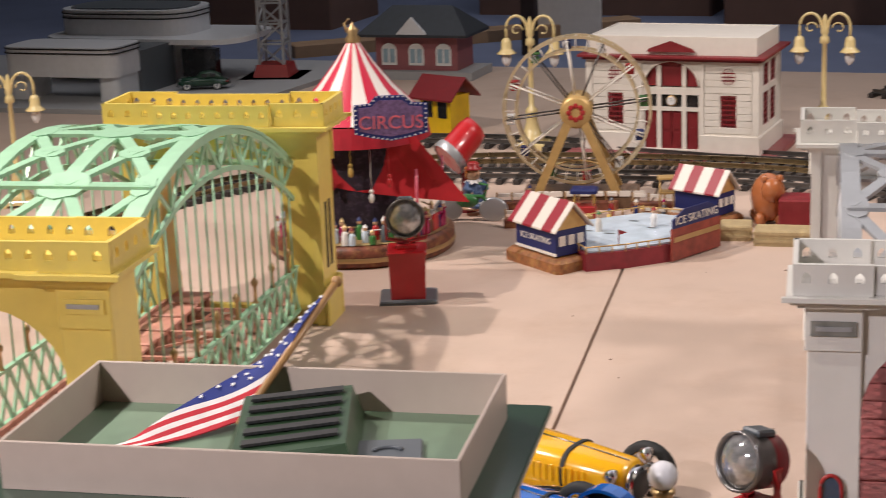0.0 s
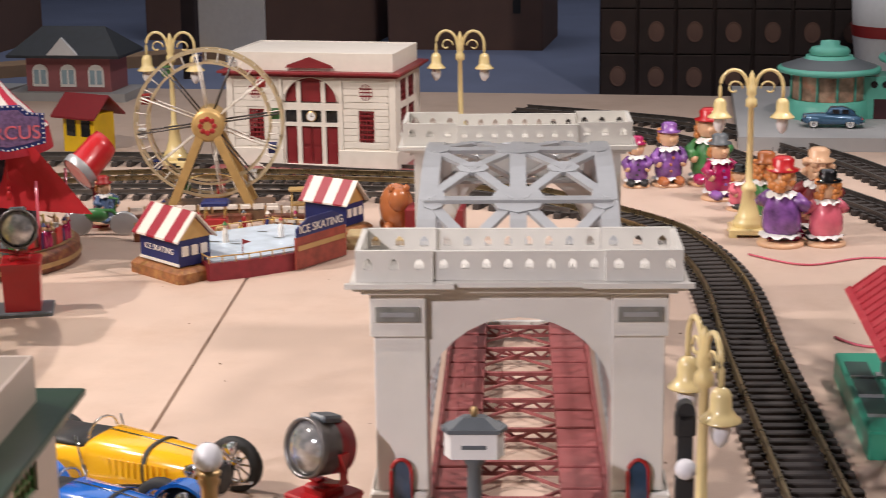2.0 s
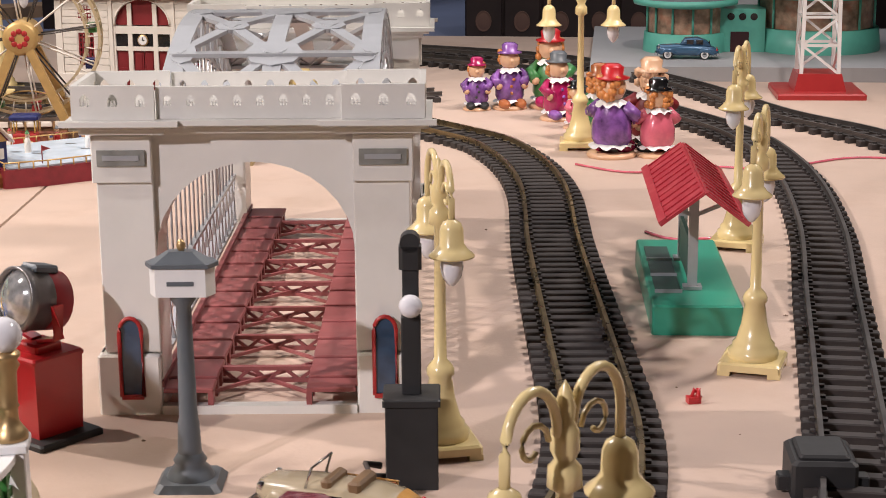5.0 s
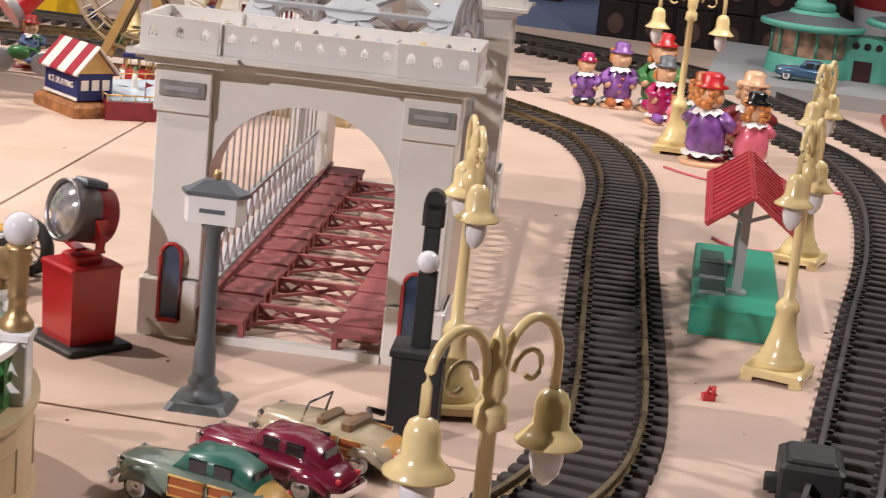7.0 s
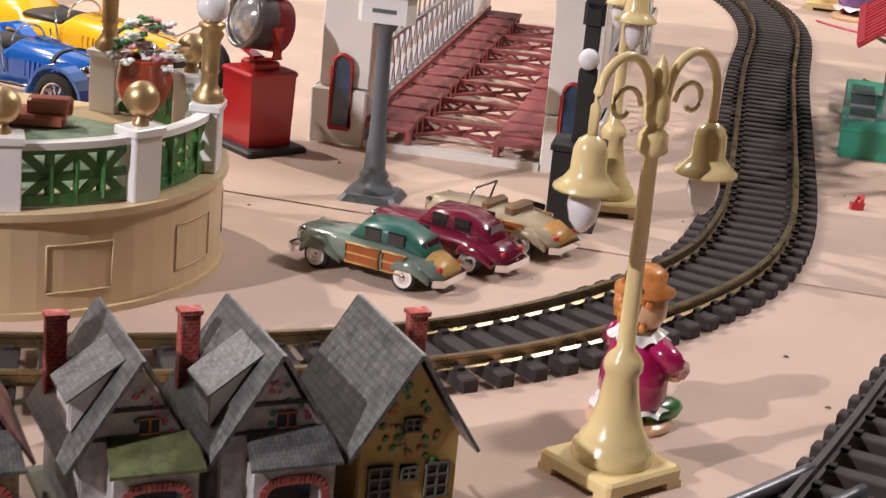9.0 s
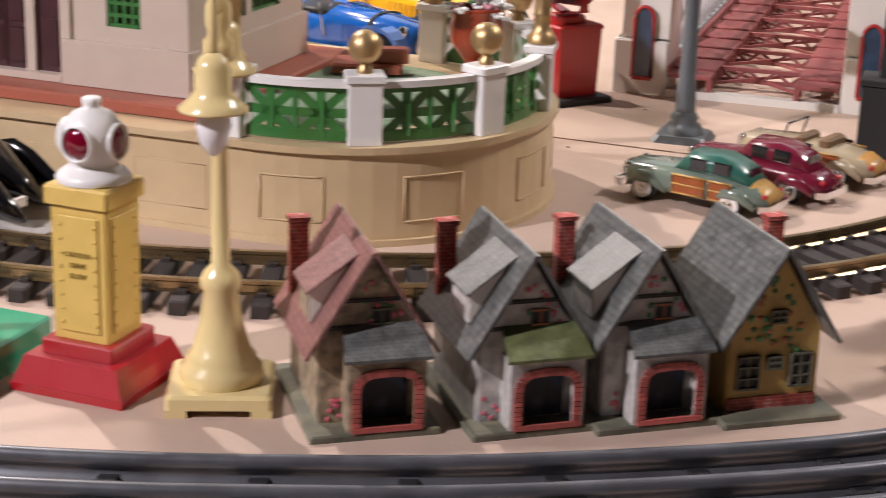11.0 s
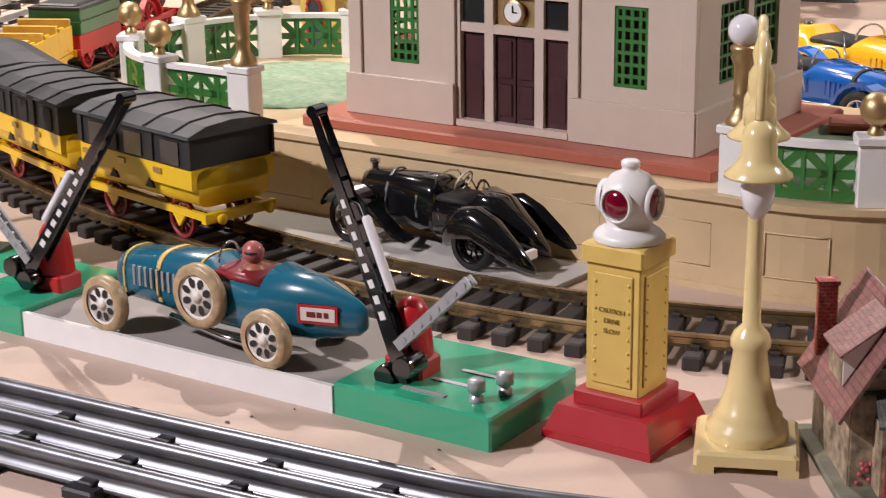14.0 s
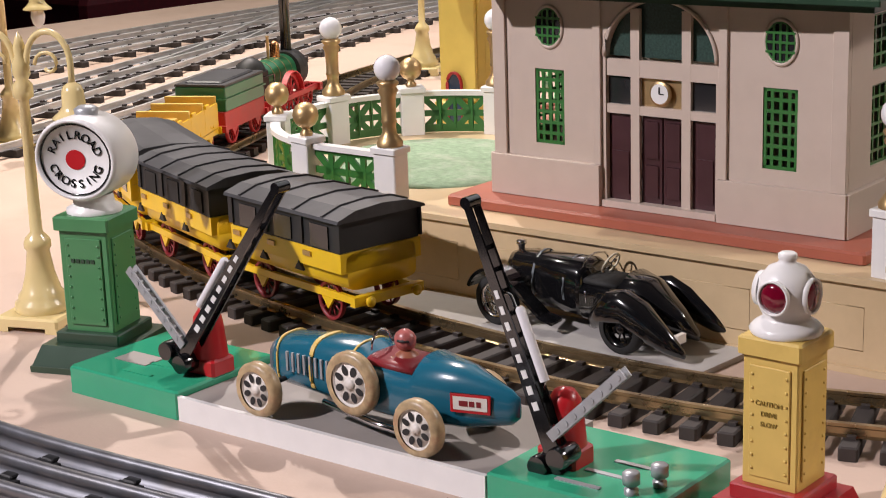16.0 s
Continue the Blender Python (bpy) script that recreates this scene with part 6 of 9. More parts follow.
def spoked(t, x, r, mat_, g=0.029):
    for sy in (-1, 1):
        m = Matrix.Translation((x, sy * g, r))
        s = Shape(m)
        s.turn([(r, -0.002), (r, 0.002), (r * 0.84, 0.002), (r * 0.84, -0.002), (r, -0.002)], 20, RX, caps=False)
        s.turn([(0, -0.003), (r * 0.22, -0.003), (r * 0.22, 0.003), (0, 0.003)], 10, RX)
        for k in range(10):
            a = math.pi * 2 * k / 10
            s.tube([(0.1 * r * math.cos(a), 0, 0.1 * r * math.sin(a)), (0.88 * r * math.cos(a), 0, 0.88 * r * math.sin(a))], r * 0.06, 4)
        part("wheel", s, mat_, t)


def underframe(t, L, frame_m, wheel_m):
    u = Shape()
    for sy in (-1, 1):
        u.box(-L / 2, sy * 0.031 - 0.002, 0.020, L / 2, sy * 0.031 + 0.002, 0.026)
        for x in (-L * 0.28, L * 0.28):
            u._add([(x - 0.008, sy * 0.0335, 0.020), (x + 0.008, sy * 0.0335, 0.020), (x, sy * 0.0335, 0.010), (x - 0.008, sy * 0.031, 0.020), (x + 0.008, sy * 0.031, 0.020), (x, sy * 0.031, 0.010)], [(0, 1, 2), (5, 4, 3), (0, 3, 4, 1), (1, 4, 5, 2), (2, 5, 3, 0)])
    for sx in (-1, 1):
        u.box(sx * L / 2 - 0.003, -0.036, 0.019, sx * L / 2 + 0.003, 0.036, 0.027)
    part("underframe", u, frame_m, t)
    for sx in (-1, 1):
        for sy in (-1, 1):
            part("buffer", Shape().turn([(0.002, 0), (0.002, 0.005), (0.0045, 0.005), (0.0045, 0.007), (0, 0.0072)], 10, Matrix.Translation((sx * (L / 2 + 0.003), sy * 0.024, 0.023)) @ Matrix.Rotation(sx * math.pi / 2, 4, "Y")), frame_m, t)
    for x in (-L * 0.28, L * 0.28):
        spoked(t, x, 0.0165, wheel_m)


def coach(m, label, style):
    t = thing("railway_coach", m, label, "toy railway coach", "yellow coaches")
    L, w = 0.155, 1.2
    k = L / 0.178
    underframe(t, L + 0.012, COACHY, DKRED)
    up_m = COACHY if style == "closed" else MATBLACK
    part("lower_body", loft_shape([(-L / 2, 0.030 * w, 0.030, 0.062, 6), (L / 2, 0.030 * w, 0.030, 0.062, 6)], 24).box(-L / 2, -0.0345 * w, 0.046, L / 2, 0.0345 * w, 0.062), COACHY, t)
    part("upper_body", Shape().box(-L / 2 + (0 if style == "closed" else 0.002), -0.0340 * w, 0.0622, L / 2 - (0 if style == "closed" else 0.002), 0.0340 * w, 0.088), up_m, t)
    for sy in (-1, 1):
        for x in (-0.058 * k, 0, 0.058 * k):
            if style == "closed":
                part("window", Shape().box(x - 0.009, sy * 0.0345 * w - 0.0008, 0.052, x + 0.009, sy * 0.0345 * w + 0.0008, 0.086), DARKGLASS, t)
                part("door_handle", Shape().box(x + 0.016, sy * 0.0352 * w - 0.001, 0.0555, x + 0.026, sy * 0.0352 * w + 0.001, 0.0605), BRICKY, t)
            else:
                part("curtain", Shape().box(x - 0.012, sy * 0.0345 * w - 0.0008, 0.064, x + 0.012, sy * 0.0345 * w + 0.0008, 0.083), RUBBER if style != "glass" else DARKGLASS, t)
                part("door_handle", Shape().box(x + 0.012, sy * 0.0352 * w - 0.001, 0.0545, x + 0.022, sy * 0.0352 * w + 0.001, 0.0585), GOLD, t)
            part("door_scallop", Shape()._add([(x + 0.024, sy * 0.0350 * w, 0.040), (x + 0.036, sy * 0.0350 * w, 0.040), (x + 0.030, sy * 0.0350 * w, 0.048), (x + 0.024, sy * 0.0330 * w, 0.040), (x + 0.036, sy * 0.0330 * w, 0.040), (x + 0.030, sy * 0.0330 * w, 0.048)], [(0, 1, 2), (5, 4, 3), (0, 3, 4, 1), (1, 4, 5, 2), (2, 5, 3, 0)]), MATBLACK, t)
        for x in (-0.087 * k, -0.029 * k, 0.029 * k, 0.087 * k):
            part("pillar", Shape().box(x - 0.003, sy * 0.0348 * w - 0.0009, 0.046 if style == "closed" else 0.064, x + 0.003, sy * 0.0348 * w + 0.0009, 0.087), up_m, t)
    roof = Shape()
    pts = [(y * w, z) for y, z in ((-0.038, 0.088), (-0.037, 0.0905), (-0.022, 0.0965), (0, 0.0985), (0.022, 0.0965), (0.037, 0.0905), (0.038, 0.088))]
    roof.slab(pts, -L / 2 - 0.003, L / 2 + 0.003, m=Matrix.Rotation(math.pi / 2, 4, "Z") @ RX)
    rf = part("roof", roof, COACHROOF, t, "curved grey-black roof")
    if style != "closed":
        for i in range(4):
            x = -L / 2 + (i + 0.5) * L / 4
            part("roof_rib", Shape().tube([(x, y, z + 0.0008) for y, z in pts[1:-1]], 0, flat=(0.0025, 0.0016)), COACHROOF, rf)
    return t


coach(on_track(-0.337, -0.075), "yellow toy railway coach with dark grey roof on the loop", "closed")
coach(on_track(-0.175, -0.133), "yellow and black covered toy coach with ribbed roof", "dark")
coach(on_track(-0.005, -0.167), "yellow and black glazed toy coach with ribbed roof", "glass")
for spot_, lab in (((-0.472, 0.017), "yellow open toy passenger wagon with bench backs"), ((-0.576, 0.137), "yellow open toy wagon coupled behind the green tender")):
    t = thing("open_wagon", on_track(*spot_), lab, "toy railway wagon")
    underframe(t, 0.165, COACHY, DKRED)
    part("floor", Shape().box(-0.078, -0.033, 0.027, 0.078, 0.033, 0.030), COACHY, t)
    for sy in (-1, 1):
        for i in range(3):
            x0 = -0.078 + i * 0.052
            part("side_panel", Shape().archwall(x0, x0 + 0.0515, 0.030, 0.058, x0 + 0.019, x0 + 0.032, 0.036, 0.030 + 0.001, sy * 0.033 - 0.001, sy * 0.033 + 0.001, 4).box(x0 + 0.004, sy * 0.033 - 0.0015, 0.058, x0 + 0.018, sy * 0.033 + 0.0015, 0.062), COACHY, t)
    for i in range(4):
        x = -0.077 + i * 0.0513
        part("bench_back", Shape().box(x - 0.002, -0.032, 0.0302, x + 0.002, 0.032, 0.062).box(x - 0.003, -0.032, 0.0622, x + 0.003, 0.032, 0.066), BRICKY, t)

t = thing("tender", on_track(-0.653, 0.266), "green and red toy locomotive tender", "toy tender")
underframe(t, 0.13, LOCORED, LOCORED)
part("frame", Shape().box(-0.062, -0.033, 0.026, 0.062, 0.033, 0.044, 0.001), LOCORED, t)
part("tank", Shape().box(-0.060, -0.034, 0.0442, 0.060, 0.034, 0.074, 0.001).box(-0.062, -0.036, 0.058, 0.062, 0.036, 0.060), LOCOGREEN, t)
part("coal_lid", Shape().box(-0.060, -0.034, 0.0742, 0.060, 0.034, 0.077).box(-0.05, -0.025, 0.077, 0.05, 0.025, 0.080, 0.002), COACHROOF, t)

t = thing("steam_locomotive", on_track(-0.724, 0.412), "early green and red toy steam locomotive with tall chimney", "toy locomotive")
part("frame", Shape().box(-0.075, -0.036, 0.024, 0.085, -0.031, 0.031).box(-0.075, 0.031, 0.024, 0.085, 0.036, 0.031).box(0.080, -0.040, 0.022, 0.088, 0.040, 0.032).box(-0.08, -0.036, 0.022, -0.074, 0.036, 0.032), LOCORED, t)
RY = Matrix.Rotation(math.pi / 2, 4, "Y")
part("boiler", Shape().turn([(0.020, -0.045), (0.021, -0.043), (0.021, 0.045), (0.020, 0.047)], 24, Matrix.Translation((0, 0, 0.056)) @ RY), LOCOGREEN, t)
for x in (-0.03, -0.01, 0.01, 0.03):
    part("boiler_band", Shape().turn([(0.0215, -0.001), (0.0215, 0.001)], 24, Matrix.Translation((x, 0, 0.056)) @ RY, caps=False), GOLD, t)
part("smokebox", Shape().turn([(0.026, 0.047), (0.027, 0.049), (0.027, 0.072), (0.024, 0.074), (0, 0.075)], 28, Matrix.Translation((0, 0, 0.054)) @ RY), MATBLACK, t)
part("chimney", Shape().turn([(0.009, 0.078), (0.0075, 0.083), (0.0075, 0.150), (0.0085, 0.152)], 18, Matrix.Translation((0.060, 0, 0))), BLACK, t, "tall black chimney")
part("chimney_cap", Shape().turn([(0.0085, 0.152), (0.0125, 0.158), (0.0125, 0.162), (0.009, 0.162), (0.008, 0.155)], 12, Matrix.Translation((0.060, 0, 0)), smooth=False), GOLD, t, "brass crown on the chimney")
part("steam_dome", Shape().turn([(0.0075, 0.074), (0.0065, 0.080), (0.0065, 0.093), (0.004, 0.097), (0.0, 0.098)], 16, Matrix.Translation((0.022, 0, 0))), COPPER, t, "copper dome")
part("safety_valve", Shape().turn([(0.003, 0.075), (0.002, 0.078), (0.002, 0.105), (0.003, 0.107), (0, 0.108)], 10), GOLD, t)
part("firebox", Shape().box(-0.072, -0.021, 0.028, -0.045, 0.021, 0.072, 0.003).turn([(0.020, 0.072), (0.016, 0.080), (0.006, 0.086), (0, 0.087)], 16, Matrix.Translation((-0.058, 0, 0))), MATBLACK, t)
part("cab_rail", Shape().tube([(-0.05, -0.03, 0.031), (-0.05, -0.03, 0.065), (-0.08, -0.03, 0.065), (-0.08, 0.03, 0.065), (-0.05, 0.03, 0.065), (-0.05, 0.03, 0.031)], 0.0012, 5), BLACK, t)
spoked(t, 0.0, 0.029, LOCORED)
spoked(t, 0.055, 0.019, LOCORED)
spoked(t, -0.055, 0.019, LOCORED)
for sy in (-1, 1):
    part("splasher", Shape().tube([(0.031 * math.cos(a), sy * 0.033, 0.029 + 0.031 * math.sin(a)) for a in np.linspace(0.1, math.pi - 0.1, 13)], 0, flat=(0.008, 0.002)), LOCORED, t)


# ---- things round the white bridge ----
DULLNICKEL = mat("dull_nickel", (0.20, 0.19, 0.19), 0.35, 0.7, vary=0.15)


def searchlight(m, label, base_m, body_m, head_m, s=1.0):
    t = thing("searchlight", m @ Matrix.Diagonal((s, s, s, 1)), label, "searchlight", "searchlights")
    part("base", Shape().box(-0.042, -0.036, 0, 0.042, 0.036, 0.006, 0.002), base_m, t)
    part("pedestal", Shape()._add([(-0.025, -0.025, 0.006), (0.025, -0.025, 0.006), (0.025, 0.025, 0.006), (-0.025, 0.025, 0.006), (-0.027, -0.027, 0.073), (0.027, -0.027, 0.073), (0.027, 0.027, 0.073), (-0.027, 0.027, 0.073)], [(0, 1, 5, 4), (1, 2, 6, 5), (2, 3, 7, 6), (3, 0, 4, 7), (4, 5, 6, 7)]), body_m, t, "red enamelled pedestal")
    part("pedestal_cap", Shape().box(-0.029, -0.029, 0.0732, 0.029, 0.029, 0.078, 0.002).box(-0.015, -0.015, 0.0782, 0.015, 0.015, 0.086, 0.002), body_m, t)
    yk = Shape()
    for sx in (-1, 1):
        yk.tube([(sx * 0.004, 0, 0.087), (sx * 0.029, 0, 0.092), (sx * 0.030, 0, 0.122)], 0, flat=(0.012, 0.003))
    part("yoke", yk, body_m, t)
    hm = Matrix.Translation((0, 0, 0.122)) @ Matrix.Rotation(radians(78), 4, "X")
    part("drum", Shape(hm).turn([(0.0, -0.030), (0.018, -0.028), (0.026, -0.022), (0.0265, -0.002)], 28), head_m, t, "rounded drum back")
    part("drum_barrel", Shape(hm).turn([(0.0268, -0.0018), (0.0268, 0.016), (0.0288, 0.016), (0.0288, 0.026), (0.0265, 0.027), (0.0258, 0.022)], 28, caps=False), DULLNICKEL, t, "dull nickel drum barrel")
    part("lens", Shape(hm).turn([(0.0258, 0.021), (0.018, 0.028), (0.008, 0.0315), (0, 0.032)], 28, caps=False), mat("pressed_glass", (0.42, 0.42, 0.43), 0.08, 0.6, vary=0.4, scale=120, clear=1.0), t, "silvery glass lens")
    part("vent", Shape(hm).box(-0.011, 0.024, -0.012, 0.011, 0.0315, 0.014, 0.002), STEELGREY, t)
    return t


searchlight(pose(0.477, 0.564, 0, 0, 0, -32) @ Matrix.Diagonal((0.94, 0.94, 1.0, 1)), "red searchlight with silver lens on square pedestal", MATBLACK, RED, mat("dull_red_drum", (0.36, 0.02, 0.03), 0.4, 0.2, vary=0.1))
searchlight(pose(-0.185, 1.385, 0, 0, 0, 20), "red pedestal searchlight with silver drum near the carousel", STEELGREY, RED, SILVER, 1.02)

t = thing("sign_post", pose(0.637, 0.466, 0, 0, 0, 8) @ Matrix.Diagonal((0.76, 0.76, 1.02, 1)), "slate grey post with white six-sided sign box", "sign post")
part("foot", Shape().box(-0.036, -0.036, 0, 0.036, 0.036, 0.006, 0.006).turn([(0.026, 0.006), (0.022, 0.012), (0.016, 0.017), (0.018, 0.020), (0.013, 0.026)], 20), STEELGREY, t)
part("column", Shape().turn([(0.013, 0.026), (0.0115, 0.05), (0.010, 0.055), (0.0085, 0.12), (0.008, 0.146), (0.014, 0.152), (0.014, 0.155)], 18), STEELGREY, t)
hexa = [(-0.026, -0.016), (0.026, -0.016), (0.034, 0.0), (0.026, 0.016), (-0.026, 0.016), (-0.034, 0.0)]
bx = part("sign_box", Shape().slab(hexa, 0.1555, 0.178), WHITE, t, "white sign box")
part("lettering", Shape().box(-0.014, -0.0166, 0.1645, 0.014, -0.0161, 0.168), STEELGREY, bx)
part("sign_cap", Shape().slab([(x * 1.12, y * 1.12) for x, y in hexa], 0.1782, 0.1815)._add([(x * 1.0, y * 1.0, 0.1816) for x, y in hexa] + [(x * 0.45, y * 0.45, 0.190) for x, y in hexa], [(i, (i + 1) % 6, 6 + (i + 1) % 6, 6 + i) for i in range(6)] + [tuple(range(6, 12))]), STEELGREY, t, "slate grey cap")
part("finial", Shape().ball((0, 0, 0.194), 0.005, 10), GOLD, t)

t = thing("block_signal", pose(0.815, 0.49, 0, 0, 0, 8), "black block signal box with bulb and slim mast", "railway signal")
part("box", Shape().box(-0.021, -0.020, 0.0, 0.021, 0.020, 0.070, 0.001).box(-0.023, -0.022, 0.0702, 0.023, 0.022, 0.076, 0.001), MATBLACK, t)
part("mast", Shape().box(-0.0078, -0.006, 0.0762, 0.0078, 0.006, 0.140, 0.001).box(-0.0065, -0.005, 0.1402, 0.0065, 0.005, 0.178, 0.001), MATBLACK, t)
part("head", Shape().box(-0.009, -0.007, 0.1782, 0.009, 0.007, 0.200, 0.003).turn([(0.008, -0.007), (0.008, 0.007)], 14, Matrix.Translation((0, 0, 0.200)) @ RX), MATBLACK, t)
part("bulb", Shape().ball((0, -0.010, 0.150), 0.0095, 16), BULB, t, "round white bulb")
part("loose_wire", Shape().tube([(-0.022, 0.0, 0.004), (-0.034, -0.008, 0.008), (-0.038, 0.004, 0.014), (-0.026, 0.010, 0.010)], 0.003, 6), SEAMM, t)

ROSERED = mat("faded_rose_red", (0.42, 0.035, 0.05), 0.38, vary=0.12, dirt=(0.55, 0.16, 0.16), dirt_amount=0.4, dirt_scale=60, clear=0.2)
DKGRILLE = mat("dark_green_grille", (0.03, 0.075, 0.06), 0.5, vary=0.3, scale=300)
t = thing("platform_shelter", pose(1.045, 0.935, 0, 0, 0, 5), "red roofed shelter on grey posts over a green platform", "toy shelter")
part("platform", Shape().box(-0.047, 0.0, 0, 0.047, 0.30, 0.032, 0.002), TURQG := mat("jade_enamel", (0.035, 0.30, 0.20), 0.4, vary=0.06, clear=0.2), t)
for y in (0.07, 0.20):
    part("post", Shape().box(-0.005, y - 0.004, 0.0322, 0.005, y + 0.004, 0.152).box(-0.010, y - 0.008, 0.0322, 0.010, y + 0.008, 0.036), SILVER, t)
    part("bracket", Shape().tube([(-0.040, y, 0.129), (0, y, 0.112), (0.040, y, 0.129)], 0, flat=(0.004, 0.004)), SILVER, t)
for k, y in enumerate((0.055, 0.125, 0.195)):
    part("floor_grille", Shape().box(-0.040, y, 0.0322, -0.013, y + 0.062, 0.0335), DKGRILLE, t, "dark sunken floor grille")
    part("grille_edge", Shape().box(-0.041, y - 0.004, 0.0322, -0.012, y - 0.001, 0.0355), SILVER, t)
part("back_panel", Shape().box(-0.004, 0.078, 0.040, 0.0, 0.192, 0.085), DKGRILLE, t, "dark perforated back panel")
for sx in (-1, 1):
    r = Matrix.Translation((0, 0, 0.160)) @ Matrix.Rotation(radians(37 * sx), 4, "Y")
    rs = Shape(r).box(min(0, sx * 0.055), -0.045, -0.001, max(0, sx * 0.055), 0.240, 0.002)
    rf = part("roof_slope", rs, ROSERED, t, "red ribbed roof slope")
    part("edge_strip", Shape(r).box(min(sx * 0.046, sx * 0.055), -0.045, 0.0021, max(sx * 0.046, sx * 0.055), 0.240, 0.0042), ROSERED, rf)
    for k in range(12):
        part("roof_rib", Shape(r).box(min(sx * 0.002, sx * 0.054), -0.040 + k * 0.0246, 0.0021, max(sx * 0.002, sx * 0.054), -0.037 + k * 0.0246, 0.0036), ROSERED, rf)


def sedan(m, label, paint, roof_m, wood=None, open_top=False):
    t = thing("model_car", m @ Matrix.Diagonal((1.12, 1.08, 1.12, 1)), label, "toy car", "parked model cars")
    part("body", loft_shape([(0.058, 0.012, 0.010, 0.024, 2.4), (0.050, 0.018, 0.007, 0.027, 2.6), (0.020, 0.021, 0.006, 0.029, 3), (-0.03, 0.022, 0.006, 0.028, 3), (-0.050, 0.019, 0.007, 0.024, 2.6), (-0.060, 0.013, 0.009, 0.018, 2.2)], 20), paint, t)
    if not open_top:
        part("cabin", loft_shape([(0.014, 0.015, 0.026, 0.029, 2.6), (0.004, 0.0175, 0.024, 0.041, 2.8), (-0.02, 0.018, 0.024, 0.042, 2.8), (-0.038, 0.0165, 0.022, 0.036, 2.5), (-0.048, 0.012, 0.020, 0.024, 2.2)], 18), roof_m, t, "rounded roof")
        for sy in (-1, 1):
            for x in (-0.006, -0.024):
                part("side_window", Shape().box(x - 0.007, sy * 0.0172 - 0.0008, 0.029, x + 0.007, sy * 0.0172 + 0.0008, 0.0375, 0.001), DARKGLASS, t)
        part("rear_window", Shape().box(-0.0415, -0.009, 0.028, -0.0395, 0.009, 0.034, m=Matrix.Translation((-0.002, 0, 0)) @ Matrix.Rotation(0, 4, "Y")), DARKGLASS, t)
    else:
        part("seat", Shape().box(-0.022, -0.015, 0.024, -0.012, 0.015, 0.034, 0.002).box(0.0, -0.015, 0.024, 0.008, 0.015, 0.033, 0.002), mat("tan_leather", (0.20, 0.12, 0.06), 0.5, vary=0.15), t)
        part("windscreen", Shape().tube([(0.018, 0.017, 0.026), (0.013, 0.016, 0.041), (0.013, -0.016, 0.041), (0.018, -0.017, 0.026)], 0.001, 5), CHROME, t)
    if wood:
        for sy in (-1, 1):
            for x0, x1 in ((-0.014, 0.012), (-0.034, -0.017)):
                wp = part("wood_panel", Shape().box(x0, sy * 0.0216 - 0.001, 0.011, x1, sy * 0.0216 + 0.001, 0.024, 0.001), mat("mahogany_panel", (0.30, 0.08, 0.02), 0.4, vary=0.2), t)
                part("wood_frame", Shape().tube([(x0, sy * 0.0226, 0.011), (x1, sy * 0.0226, 0.011), (x1, sy * 0.0226, 0.0245), (x0, sy * 0.0226, 0.0245)], 0.001, 5, closed=True).tube([(x0, sy * 0.0226, 0.0177), (x1, sy * 0.0226, 0.0177)], 0.0008, 5), wood, wp)
        part("wood_tail", loft_shape([(-0.046, 0.0165, 0.010, 0.0265, 2.6), (-0.0605, 0.0125, 0.011, 0.0195, 2.4)], 16), wood, t)
    for x in (0.036, -0.034):
        for sy in (-1, 1):
            w = Matrix.Translation((x, sy * 0.0195, 0.0095))
            ty = part("wheel", Shape(w).turn([(0.0, -0.003), (0.0085, -0.003), (0.0095, -0.002), (0.0095, 0.002), (0.0085, 0.003), (0, 0.003)], 18, RX), RUBBER, t)
            part("whitewall", Shape(w).turn([(0.0, 0.0), (0.0072, 0.0)], 18, Matrix.Translation((0, sy * 0.0033, 0)) @ RX, caps=False), WHITE, ty)
            part("hub_cap", Shape(w).turn([(0.0, 0.0), (0.0046, 0.0)], 16, Matrix.Translation((0, sy * 0.0036, 0)) @ RX, caps=False).ball((0, sy * 0.0036, 0), 0.0026, 8, (1, 0.4, 1)), CHROME, ty)
            part("fender", loft_shape([(x + 0.014, 0.003, 0.008, 0.014, 2), (x + 0.006, 0.0055, 0.012, 0.0225, 2.2), (x - 0.006, 0.0055, 0.012, 0.0225, 2.2), (x - 0.018, 0.003, 0.007, 0.013, 2)], 12), paint, t).matrix_basis = Matrix.Translation((0, sy * 0.0185, 0))
    for x in (0.061, -0.062):
        part("bumper", Shape().tube([(x - math.copysign(0.006, x), -0.021, 0.010), (x, -0.016, 0.010), (x, 0.016, 0.010), (x - math.copysign(0.006, x), 0.021, 0.010)], 0, flat=(0.002, 0.005)), CHROME, t)
    for sy in (-1, 1):
        part("headlight", Shape().ball((0.053, sy * 0.014, 0.0225), 0.0032, 10), CHROME, t)
        part("tail_light", Shape().ball((-0.057, sy * 0.013, 0.018), 0.0022, 8), RED, t)
    return t


